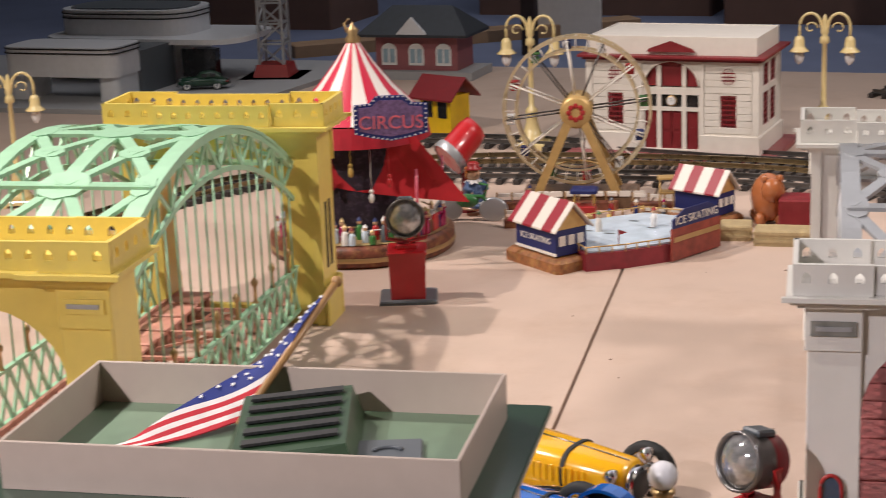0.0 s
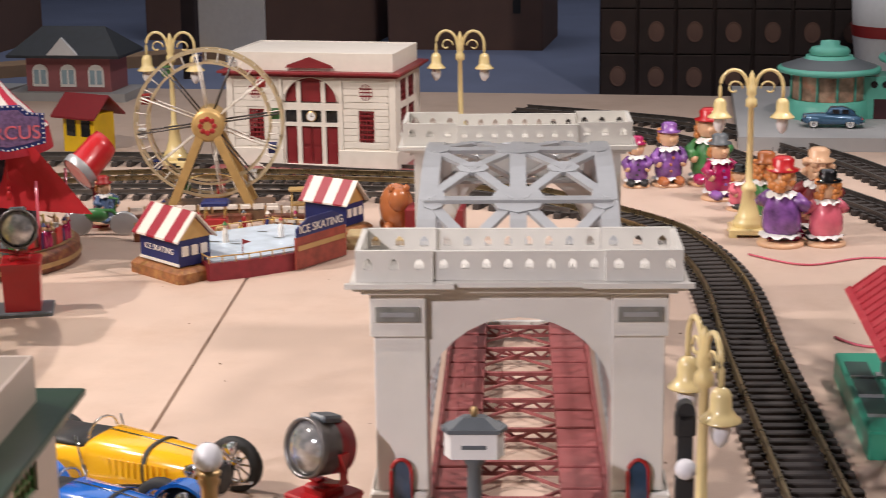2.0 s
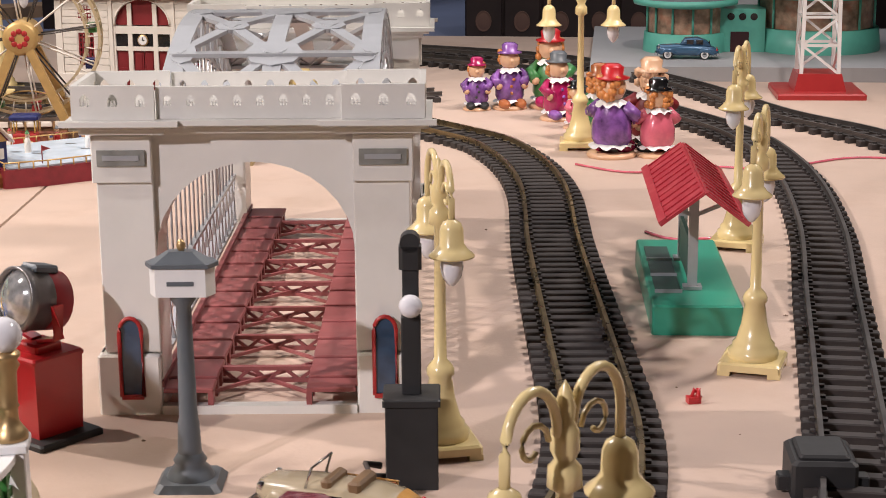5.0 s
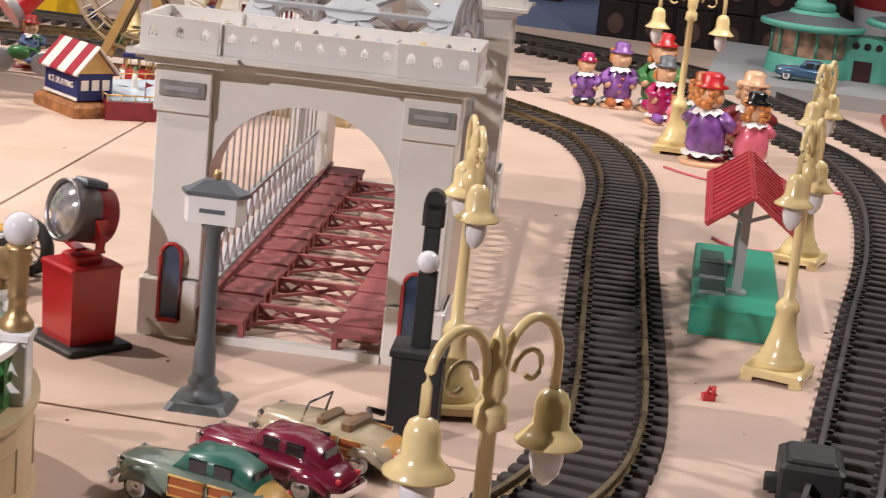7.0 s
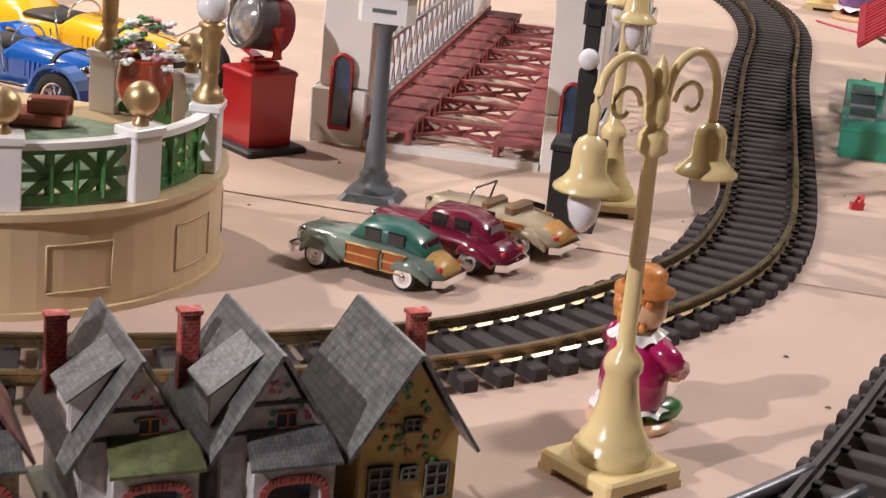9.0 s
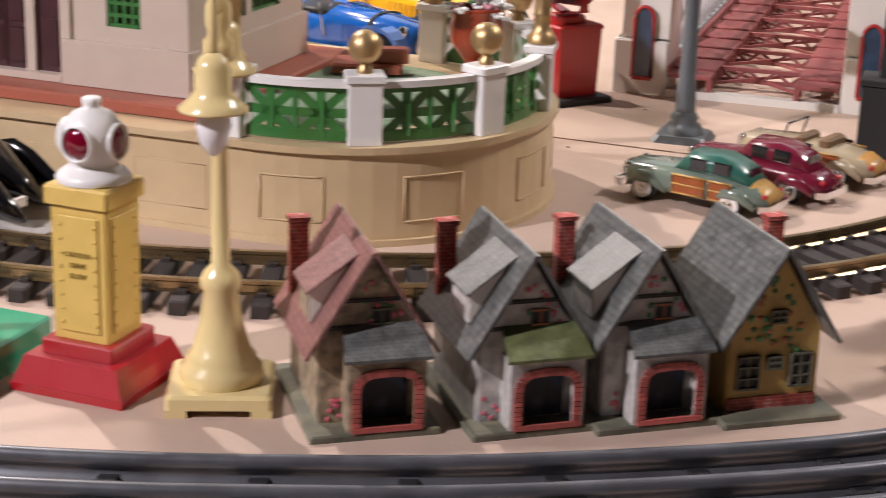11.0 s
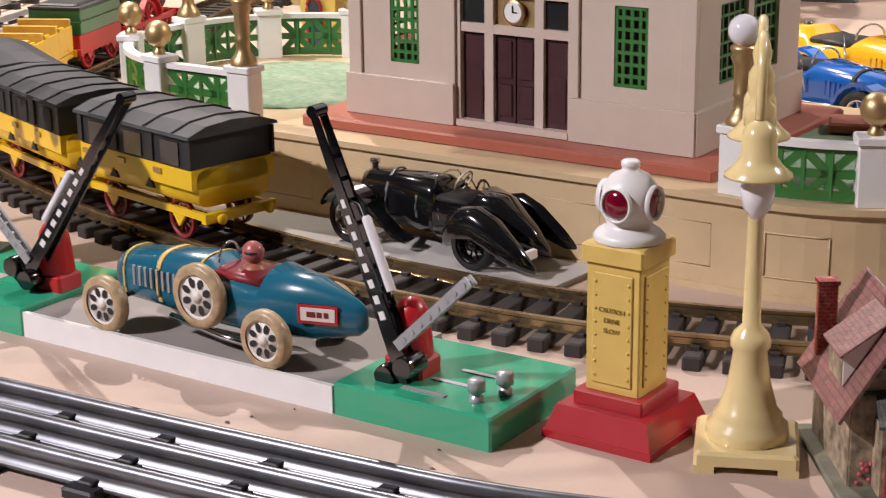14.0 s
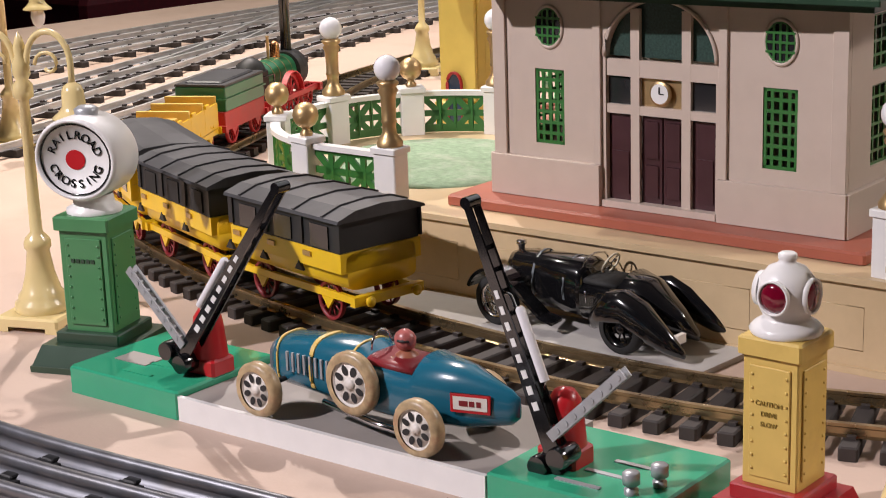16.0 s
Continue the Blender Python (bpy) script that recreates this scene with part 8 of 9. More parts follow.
def kiosk(m, label, txt):
    t = thing("rink_kiosk", m, label, "toy kiosk", "rink kiosks")
    part("base", Shape().box(-0.070, -0.042, 0, 0.070, 0.042, 0.022, 0.006), mat("ochre_print", (0.26, 0.10, 0.035), 0.5, vary=0.6, scale=70, dirt=(0.45, 0.27, 0.08), dirt_amount=0.8, dirt_scale=90), t)
    h = part("house", Shape().box(-0.052, -0.030, 0.0242, 0.052, 0.030, 0.066), NAVY, t)
    part("trim", Shape().box(-0.053, -0.0315, 0.0245, 0.053, -0.0302, 0.029).box(-0.053, -0.0315, 0.062, 0.053, -0.0302, 0.066), OFFWHITE, h)
    for y in (-0.018, 0.0, 0.018):
        part("window", Shape().box(0.0521, y - 0.006, 0.040, 0.0535, y + 0.006, 0.056), OFFWHITE, h)
    words("lettering", txt, 0.0135, OFFWHITE, h, Matrix.Translation((0, -0.0308, 0.046)) @ RX, 0.0004)
    for sy in (-1, 1):
        v = [(-0.062, sy * 0.038, 0.064), (0.062, sy * 0.038, 0.064), (0.062, 0, 0.106), (-0.062, 0, 0.106)]
        v += [(a, b, c + 0.003) for a, b, c in v]
        part("awning_slope", Shape()._add(v, [(3, 2, 1, 0), (4, 5, 6, 7), (0, 1, 5, 4), (1, 2, 6, 5), (2, 3, 7, 6), (3, 0, 4, 7)]), AWNING, t, "red and white striped awning roof")
    for sx in (-1, 1):
        part("gable", Shape()._add([(sx * 0.053, -0.031, 0.0662), (sx * 0.053, 0.031, 0.0662), (sx * 0.053, 0, 0.102), (sx * 0.050, -0.031, 0.0662), (sx * 0.050, 0.031, 0.0662), (sx * 0.050, 0, 0.102)], [(0, 1, 2), (5, 4, 3), (0, 3, 4, 1), (1, 4, 5, 2), (2, 5, 3, 0)]), GILT, t)
    return t


kiosk(pose(-0.034, 1.628, 0, 0, 0, -36), "navy ice rink kiosk with striped awning on ochre base", "ICE SKATING")
kiosk(pose(0.150, 1.935, 0, 0, 0, -24) @ Matrix.Diagonal((0.85, 0.85, 0.9, 1)), "navy rink kiosk with striped awning behind the ice", " ")
t = thing("toy_cart", pose(-0.055, 1.905, 0, 0, 0, 10), "small red toy popcorn cart with blue roof by the ferris wheel", "toy cart")
part("cart_box", Shape().box(-0.020, -0.014, 0.008, 0.020, 0.014, 0.030, 0.003), SIGRED, t)
part("cart_roof", Shape().box(-0.024, -0.018, 0.052, 0.024, 0.018, 0.060, 0.003), NAVY, t, "navy blue roof")
for x in (-0.017, 0.017):
    for y in (-0.011, 0.011):
        part("roof_post", Shape().tube([(x, y, 0.030), (x, y, 0.052)], 0.0013, 5), BRICKY, t)
for y in (-0.016, 0.016):
    part("cart_wheel", Shape().turn([(0.0, -0.001), (0.009, -0.001), (0.009, 0.001), (0, 0.001)], 14, Matrix.Translation((0.008, y, 0.009)) @ RX), GOLD, t)


def toy_fence(x0, y0, x1, y1):
    """A low printed fairground fence on a gilt-brown foot."""
    L, a = math.hypot(x1 - x0, y1 - y0), math.atan2(y1 - y0, x1 - x0)
    t = thing("fairground_fence", Matrix.Translation((x0, y0, 0)) @ Matrix.Rotation(a, 4, "Z"), "low white-topped fairground fence on a brown printed foot", "toy fence", "fairground fences")
    part("foot", Shape().box(0, -0.010, 0, L, 0.010, 0.016, 0.002), GILTBROWN, t)
    n = max(2, round(L / 0.026))
    for k in range(n):
        u = (k + 0.5) * L / n
        part("post", Shape().box(u - L / n * 0.46, -0.0015, 0.0162, u - L / n * 0.46 + 0.003, 0.0015, 0.032), GOLD, t)
        part("plank", Shape().box(u - L / n * 0.44, -0.0012, 0.024, u + L / n * 0.44, 0.0012, 0.030, 0.0004), OFFWHITE, t)
    return t


for q in ((-0.235, 1.955, -0.130, 1.985), (-0.115, 1.985, -0.020, 2.005), (0.005, 2.000, 0.090, 2.010), (0.040, 1.905, 0.115, 1.900), (-0.180, 1.835, -0.120, 1.850)):
    toy_fence(*q)
rnd = random.Random(21)
FAIRCOLS = (WHITE, SIGRED, NAVY, BRICKY, STEELGREY, MAGENTA, GREEN, OFFWHITE)
for k, (x, y) in enumerate(((-0.10, 1.945), (-0.02, 1.955), (0.03, 1.935), (-0.005, 1.885), (0.075, 1.955), (-0.14, 1.895), (0.055, 1.88), (0.02, 1.72), (0.10, 1.77), (-0.16, 1.945), (0.10, 2.06), (-0.19, 2.02))):
    h = rnd.uniform(0.026, 0.038)
    z = 0.031 if y < 1.80 else 0.0
    f = Shape(Matrix.Scale(1.0, 4))
    f.mat(0).turn([(0.0050, 0), (0.0056, h * 0.3), (0.0042, h * 0.62), (0.002, h * 0.7)], 10).tube([(-0.006, 0, h * 0.42), (0, 0, h * 0.62), (0.006, -0.003, h * rnd.uniform(0.4, 0.8))], 0.0015, 5)
    f.mat(1).ball((0, 0, h * 0.8), 0.0040, 8).mat(2).turn([(0.0044, h * 0.88), (0.003, h * 0.95), (0.0, h * 1.06)], 8)
    o = part("fairground_doll", f, [FAIRCOLS[k % 8], SKIN, FAIRCOLS[(k * 3 + 1) % 8]])
    o.matrix_world = pose(x, y, z, 0, 0, rnd.uniform(0, 360))
    tagged(o, "tiny painted doll standing in the toy fairground", "doll", "fairground dolls")
for x, y, r in ((0.075, 1.975, 15), (0.105, 1.99, 40)):
    t = thing("lookout_stand", pose(x, y, 0, 0, 0, r), "small ochre toy lookout stand on four legs", "toy stand", "lookout stands")
    part("deck", Shape().box(-0.014, -0.012, 0.040, 0.014, 0.012, 0.044, 0.001), GILT, t)
    part("roof", Shape().box(-0.016, -0.014, 0.066, 0.016, 0.014, 0.070, 0.001), GILT, t)
    for sx in (-1, 1):
        for sy in (-1, 1):
            part("leg", Shape().tube([(sx * 0.012, sy * 0.010, 0), (sx * 0.011, sy * 0.009, 0.066)], 0.0014, 5), GILT, t)


def figure(m, h, coat, trousers, hat, hair, label):
    """A plain glazed figurine in one mesh."""
    s = Shape(Matrix.Diagonal((h, h, h, 1)))
    s.mat(3).turn([(0.26, 0), (0.27, 0.02), (0.25, 0.05), (0, 0.055)], 18)
    s.mat(1).ball((-0.12, -0.14, 0.09), 0.11, 12, (0.85, 1.7, 0.7)).ball((0.13, -0.12, 0.09), 0.11, 12, (0.85, 1.7, 0.7))
    s.mat(0).turn([(0.17, 0.10), (0.225, 0.20), (0.22, 0.36), (0.165, 0.52), (0.105, 0.62), (0.0, 0.64)], 18, Matrix.Diagonal((1.0, 0.85, 1, 1)))
    s.tube([(-0.14, 0, 0.55), (-0.25, -0.04, 0.46), (-0.20, -0.16, 0.38)], 0.075, 8).tube([(0.14, 0, 0.55), (0.26, -0.05, 0.47), (0.17, -0.18, 0.42)], 0.075, 8)
    rr = random.Random(label)
    for z, r, dz in ((0.60, 0.105, 0.04), (0.13, 0.16, 0.015)):
        frill = [((r + 0.075 + 0.02 * math.sin(9 * a)) * math.cos(a), (r + 0.075 + 0.02 * math.sin(9 * a)) * math.sin(a), z - dz + 0.018 * math.cos(9 * a)) for a in np.linspace(0, 2 * math.pi, 55)[:-1]]
        inner = [(r * math.cos(a), r * math.sin(a), z + 0.02) for a in np.linspace(0, 2 * math.pi, 55)[:-1]]
        s.mat(4)._add(inner + frill, [(i, (i + 1) % 54, 54 + (i + 1) % 54, 54 + i) for i in range(54)], True)
    s.mat(3).ball((0, -0.15, 0.73), 0.04, 8)
    s.mat(3).ball((0, 0, 0.74), 0.15, 14, (1, 1, 1.05)).ball((-0.2, -0.13, 0.36), 0.06, 8).ball((0.2, -0.13, 0.36), 0.06, 8)
    for i in range(22):
        a = rr.uniform(0.1, 3.04)
        s.mat(5).ball((0.145 * math.cos(a), 0.13 * math.sin(a), rr.uniform(0.64, 0.86)), rr.uniform(0.035, 0.06), 6)
    for i in range(3):
        s.mat(1).ball((0.0 + rr.uniform(-0.03, 0.03), -0.235 + 0.02 * i, 0.26 + 0.10 * i), 0.028, 6)
    s.mat(2).turn([(0.180, 0.838), (0.188, 0.855), (0.115, 0.877), (0.125, 0.96), (0.08, 0.995), (0, 1.0)], 16)
    o = part("clown_figurine", s, [coat, trousers, hat, SKIN, WHITE, hair])
    o.matrix_world = m
    return tagged(o, label, "figurine", "glazed figurines")


HAIR = mat("orange_hair_glaze", (0.58, 0.22, 0.06), 0.35, vary=0.3, scale=120, clear=0.3)
figure(pose(0.912, 1.945, 0, 0, 0, 160), 0.150, PURPLE, MAGENTA, RED, HAIR, "purple coated glazed figurine with red hat beside the lamp")
figure(pose(0.985, 1.955, 0, 0, 0, 200), 0.128, PINK, MATBLACK, BLACK, HAIR, "pink coated glazed figurine with small black hat")
figure(pose(0.972, 2.035, 0, 0, 0, 190), 0.150, DKRED, MATBLACK, SKIN, SKIN, "dark red glazed figurine with bare peach head")
figure(pose(0.700, 2.42, 0, 0, 0, 20), 0.125, PURPLE, ORANGE, PURPLE, HAIR, "purple glazed figurine with tall purple hat and cane")
figure(pose(0.775, 2.44, 0, 0, 0, 10), 0.150, LEAFG, MAGENTA, RED, HAIR, "green coated glazed figurine with red top hat")
figure(pose(0.800, 2.30, 0, 0, 0, 30), 0.125, MAGENTA, PURPLE, STEELGREY, HAIR, "magenta glazed figurine with grey cap")
figure(pose(0.838, 2.21, 0, 0, 0, 40), 0.085, PINK, MATBLACK, BLACK, HAIR, "small rose glazed figurine crouching with orange hair")
figure(pose(0.640, 2.40, 0, 0, 0, 10), 0.100, PURPLE, MATBLACK, MAGENTA, HAIR, "small purple glazed figurine behind the bridge tower")
figure(pose(0.885, 2.10, 0, 0, 0, 150), 0.130, LEAFG, MATBLACK, ORANGE, HAIR, "green glazed figurine with orange hair behind the lamp")
figure(pose(0.962, 0.078, 0, 0, 0, 150), 0.105, MAGENTA, LEAFG, HAIR, HAIR, "magenta glazed figurine with orange hair beside the lamp post")
figure(pose(-0.262, 1.915, 0.012, 0, 0, 60), 0.085, DENIM := mat("blue_denim_glaze", (0.10, 0.16, 0.30), 0.4), DENIM, SIGRED, HAIR, "blue denim clad figurine leaning on the toy motorcycle")
t = thing("toy_motorcycle", pose(-0.252, 1.868, 0, 0, 0, 8) @ Matrix.Diagonal((1.55, 1.3, 1.3, 1)), "small grey toy motorcycle with pale disc wheels", "toy motorcycle")
for x in (-0.026, 0.026):
    part("wheel", Shape().turn([(0, -0.003), (0.014, -0.003), (0.0165, -0.002), (0.0165, 0.002), (0.014, 0.003), (0, 0.003)], 18, Matrix.Translation((x, 0, 0.0165)) @ RX), SILVER, t)
part("frame", Shape().tube([(-0.026, 0, 0.0165), (-0.012, 0, 0.034), (0.014, 0, 0.034), (0.026, 0, 0.0165)], 0.003, 6).tube([(0.016, 0, 0.034), (0.020, 0, 0.05), (0.010, 0, 0.052)], 0.0022, 6).ball((-0.004, 0, 0.028), 0.010, 10, (1.4, 0.8, 1)), LEAFG, t)
t = thing("red_drum_light", pose(-0.290, 1.945, 0, 0, 0, 50) @ Matrix.Diagonal((0.88, 0.88, 1.0, 1)), "tilted red drum spotlight with silver rim on a stand", "spotlight")
part("stand", Shape().turn([(0.03, 0), (0.028, 0.006), (0.006, 0.012), (0.005, 0.10)], 16), DKRED, t)
part("drum", Shape(Matrix.Translation((0, 0, 0.125)) @ Matrix.Rotation(radians(-128), 4, "Y")).turn([(0.0, -0.04), (0.026, -0.038), (0.030, -0.02), (0.032, 0.03), (0.036, 0.034), (0.036, 0.045), (0.030, 0.046), (0, 0.042)], 24), RED, t)
part("rim", Shape(Matrix.Translation((0, 0, 0.125)) @ Matrix.Rotation(radians(-128), 4, "Y")).turn([(0.0365, 0.030), (0.0375, 0.034), (0.0375, 0.044), (0.0365, 0.047)], 24, caps=False), SILVER, t)
s = Shape().ball((0, 0, 0.055), 0.045, 16, (1, 1.25, 1.15)).ball((0, -0.045, 0.078), 0.027, 14).ball((-0.02, -0.045, 0.102), 0.009, 8).ball((0.02, -0.045, 0.102), 0.009, 8)
for x in (-0.025, 0.025):
    s.ball((x, -0.03, 0.014), 0.016, 10, (1, 1.2, 1)).ball((x, 0.035, 0.014), 0.016, 10, (1, 1.2, 1))
o = part("bear_statuette", s, ORANGE)
o.matrix_world = pose(0.256, 1.955, 0.0, 0, 0, 20) @ Matrix.Diagonal((0.68, 0.68, 0.82, 1))
tagged(o, "amber brown glazed bear statuette standing by the bridge", "statuette")
CRATEM = mat("raw_pale_wood", (0.42, 0.32, 0.17), 0.6, vary=0.2, scale=60, dirt=(0.25, 0.18, 0.09), dirt_amount=0.6, dirt_scale=40)
for x, y, r, sx in ((0.222, 1.842, 8, 0.026), (0.305, 1.822, 6, 0.048)):
    t = thing("wooden_crate", pose(x, y, 0, 0, 0, r), "pale yellow wooden toy crate", "crate", "toy crates")
    part("crate_body", Shape().box(-sx, -0.024, 0, sx, 0.024, 0.026, 0.002), CRATEM, t)
    part("slat", Shape().box(-sx - 0.001, -0.0255, 0.006, sx + 0.001, -0.0242, 0.011).box(-sx - 0.001, -0.0255, 0.019, sx + 0.001, -0.0242, 0.024), CRATEM, t)
part("red_box", Shape().box(-0.05, -0.03, 0, 0.05, 0.03, 0.055, 0.003), DKRED).matrix_world = pose(0.33, 1.93, 0, 0, 0, 5)
tagged(bpy.data.objects["red_box"], "dark red toy chest behind the crates", "chest")


# ---- the far end of the table ----
dinerboard = part("diner_board", Shape().slab([(0.83, 2.80), (2.15, 2.86), (2.15, 3.56), (0.80, 3.56)], 0.0, 0.030), GREYBOARD)
tagged(dinerboard, "grey painted board under the diner", "board", kind="structure")
t = thing("roadside_diner", pose(0, 0, 0.030), "turquoise round toy diner with stepped disc roofs", "toy diner")
INTERIOR = mat("diner_interior_print", (0.42, 0.28, 0.20), 0.3, vary=0.7, scale=45, dirt=(0.5, 0.12, 0.06), dirt_amount=0.6, dirt_scale=30)
for cx, cy, r in ((1.025, 3.10, 0.088), (1.315, 3.16, 0.135)):
    c = Matrix.Translation((cx, cy, 0))
    k = r / 0.088
    d = part("drum_wall", Shape(c).turn([(r * 1.06, 0), (r * 1.06, 0.004), (r * 1.03, 0.042 * k ** 0.4), (r * 0.97, 0.043 * k ** 0.4)], 40, caps=False), TURQ, t)
    z0, z1 = 0.043 * k ** 0.4, 0.098 * k ** 0.4
    part("glazing", Shape(c).turn([(r * 0.94, z0), (r * 0.94, z1)], 40, caps=False), INTERIOR, t, "large diner windows with coloured interior")
    for i in range(12):
        a = 2 * math.pi * i / 12 + 0.2
        part("mullion", Shape(c).tube([(r * 0.97 * math.cos(a), r * 0.97 * math.sin(a), z0), (r * 0.97 * math.cos(a), r * 0.97 * math.sin(a), z1)], 0.003, 6), TURQ, d)
    part("roof_disc", Shape(c).turn([(r * 0.95, z1), (r * 1.30, z1 + 0.006), (r * 1.32, z1 + 0.011), (r * 1.30, z1 + 0.016), (r * 0.62, z1 + 0.036), (r * 0.60, z1 + 0.042), (0, z1 + 0.046)], 48), TURQ, t, "turquoise disc roof")
    part("roof_skin", Shape(c).turn([(r * 1.22, z1 + 0.0187), (r * 0.66, z1 + 0.0355)], 48, caps=False), STEELGREY, t)
    part("roof_step", Shape(c).turn([(r * 0.50, z1 + 0.044), (r * 0.52, z1 + 0.052), (r * 0.46, z1 + 0.060), (r * 0.25, z1 + 0.064), (r * 0.24, z1 + 0.074), (0, z1 + 0.077)], 36), TURQ, t)
part("link", Shape().box(1.10, 3.07, 0, 1.20, 3.17, 0.095), TURQ, t)
for x in (1.125, 1.150, 1.175):
    part("porthole", Shape().turn([(0, 0), (0.008, 0)], 14, Matrix.Translation((x, 3.0685, 0.078)) @ RX, caps=False), DARKGLASS, t)
part("link_door", Shape().box(1.125, 3.067, 0, 1.165, 3.0698, 0.045), DARKINT, t)
sedan(pose(1.03, 2.95, 0.030, 0, 0, 180), "metallic blue model coupe parked before the diner", mat("steel_blue_paint", (0.07, 0.16, 0.28), 0.25, 0.3, vary=0.05, clear=0.8), mat("steel_blue_roof", (0.05, 0.12, 0.22), 0.25, 0.3, clear=0.8))


def pylon(m, label, tower_m, H, w):
    t = thing("lattice_tower", m, label, "toy lattice tower", "lattice towers")
    part("base", Shape().box(-0.085, -0.085, 0, 0.085, 0.085, 0.012, 0.003)._add([(-0.05, -0.05, 0.012), (0.05, -0.05, 0.012), (0.05, 0.05, 0.012), (-0.05, 0.05, 0.012), (-0.042, -0.042, 0.045), (0.042, -0.042, 0.045), (0.042, 0.042, 0.045), (-0.042, 0.042, 0.045)], [(0, 1, 5, 4), (1, 2, 6, 5), (2, 3, 7, 6), (3, 0, 4, 7), (4, 5, 6, 7)]), SIGRED, t, "red flared base")
    def cw(z):
        return w * (1 - 0.25 * (z - 0.045) / H)
    for sx in (-1, 1):
        for sy in (-1, 1):
            part("corner_leg", Shape().tube([(sx * cw(0.045), sy * cw(0.045), 0.045), (sx * cw(H), sy * cw(H), H)], 0, flat=(0.007, 0.007)), tower_m, t)
    n = int((H - 0.045) / 0.055)
    for k in range(n):
        z0, z1 = 0.045 + k * 0.055, 0.045 + (k + 1) * 0.055
        a, b = cw(z0), cw(z1)
        s = Shape()
        for q in range(4):
            rot = Matrix.Rotation(q * math.pi / 2, 4, "Z")
            s.m = rot
            s.tube([(-a, -a, z0), (b, -b, z1)] if k % 2 else [(a, -a, z0), (-b, -b, z1)], 0, flat=(0.004, 0.005)).tube([(-b, -b, z1), (b, -b, z1)], 0, flat=(0.004, 0.005))
        part("lattice_bay", s, tower_m, t)
    return t


pylon(pose(1.285, 2.655, 0, 0, 0, 4), "white lattice tower on a red flared base", WHITE, 0.62, 0.036)
pylon(pose(-1.305, 3.30, 0, 0, 0, 10), "grey lattice tower on a red base", SILVER, 0.60, 0.034)
t = thing("oval_gas_station", pose(0, 0, 0), "white streamlined toy filling station with striped rounded edges", "toy filling station")
gboard = part("station_board", Shape().slab([(-2.5, 2.70), (-1.20, 2.74), (-1.12, 3.56), (-2.5, 3.56)], 0.0, 0.012), GREYBOARD)
tagged(gboard, "grey board under the filling station", "board", kind="structure")


def rounded(cx, cy, hx, hy, r, n=6):
    out = []
    for qx, qy, a0 in ((1, 1, 0), (-1, 1, 90), (-1, -1, 180), (1, -1, 270)):
        for k in range(n + 1):
            a = radians(a0 + 90 * k / n)
            out.append((cx + qx * (hx - r) + r * math.cos(a), cy + qy * (hy - r) + r * math.sin(a)))
    return out


GREYWHITE = mat("grey_white_enamel", (0.72, 0.73, 0.76), 0.4, vary=0.04, clear=0.2)
part("canopy", Shape().slab(rounded(-1.685, 2.90, 0.165, 0.08, 0.04), 0.075, 0.150), GREYWHITE, t)
for x in (-1.815, -1.555):
    part("canopy_leg", Shape().slab(rounded(x, 2.90, 0.030, 0.06, 0.02), 0.012, 0.075), GREYWHITE, t)
part("main_block", Shape().slab(rounded(-1.71, 3.28, 0.20, 0.11, 0.08), 0.012, 0.20), GREYWHITE, t)
part("roof_ledge", Shape().slab(rounded(-1.63, 3.26, 0.30, 0.15, 0.09), 0.118, 0.132), GREYWHITE, t)
part("roof_top", Shape().slab(rounded(-1.71, 3.28, 0.18, 0.09, 0.07), 0.2002, 0.204), STEELGREY, t)
for z in (0.135, 0.146):
    part("dark_stripe", Shape().tube([(x, y, z) for x, y in rounded(-1.685, 2.90, 0.167, 0.082, 0.04)], 0.002, 5, closed=True), MATBLACK, t)
for z in (0.178, 0.190):
    part("dark_stripe", Shape().tube([(x, y, z) for x, y in rounded(-1.71, 3.28, 0.202, 0.112, 0.08)], 0.002, 5, closed=True), MATBLACK, t)
part("show_window", Shape().box(-1.50, 3.135, 0.03, -1.40, 3.165, 0.105), DARKGLASS, t)
part("arched_passage", Shape().tube([(-1.575 + 0.05 * math.cos(a), 2.99, 0.07 + 0.06 * math.sin(a)) for a in np.linspace(0, math.pi, 13)], 0.006, 8).slab(rounded(-1.575, 3.05, 0.055, 0.10, 0.02), 0.012, 0.125), STEELGREY, t)
sedan(pose(-1.40, 3.06, 0.012, 0, 0, 200), "dark green model saloon car beside the filling station", mat("deep_green_paint", (0.012, 0.05, 0.03), 0.25, clear=0.8), DEEPGREEN)
t = thing("pink_villa", pose(-0.915, 3.40, 0.0) @ Matrix.Diagonal((0.86, 0.9, 1.02, 1)), "pink walled toy villa with dark hipped roof and white arched windows", "toy house")
part("base", Shape().box(-0.19, -0.08, 0, 0.19, 0.11, 0.022), GREYBOARD, t)
part("house_body", Shape().box(-0.135, -0.05, 0.0222, 0.135, 0.09, 0.115), mat("dusty_rose_wall", (0.30, 0.10, 0.11), 0.5, vary=0.1), t)
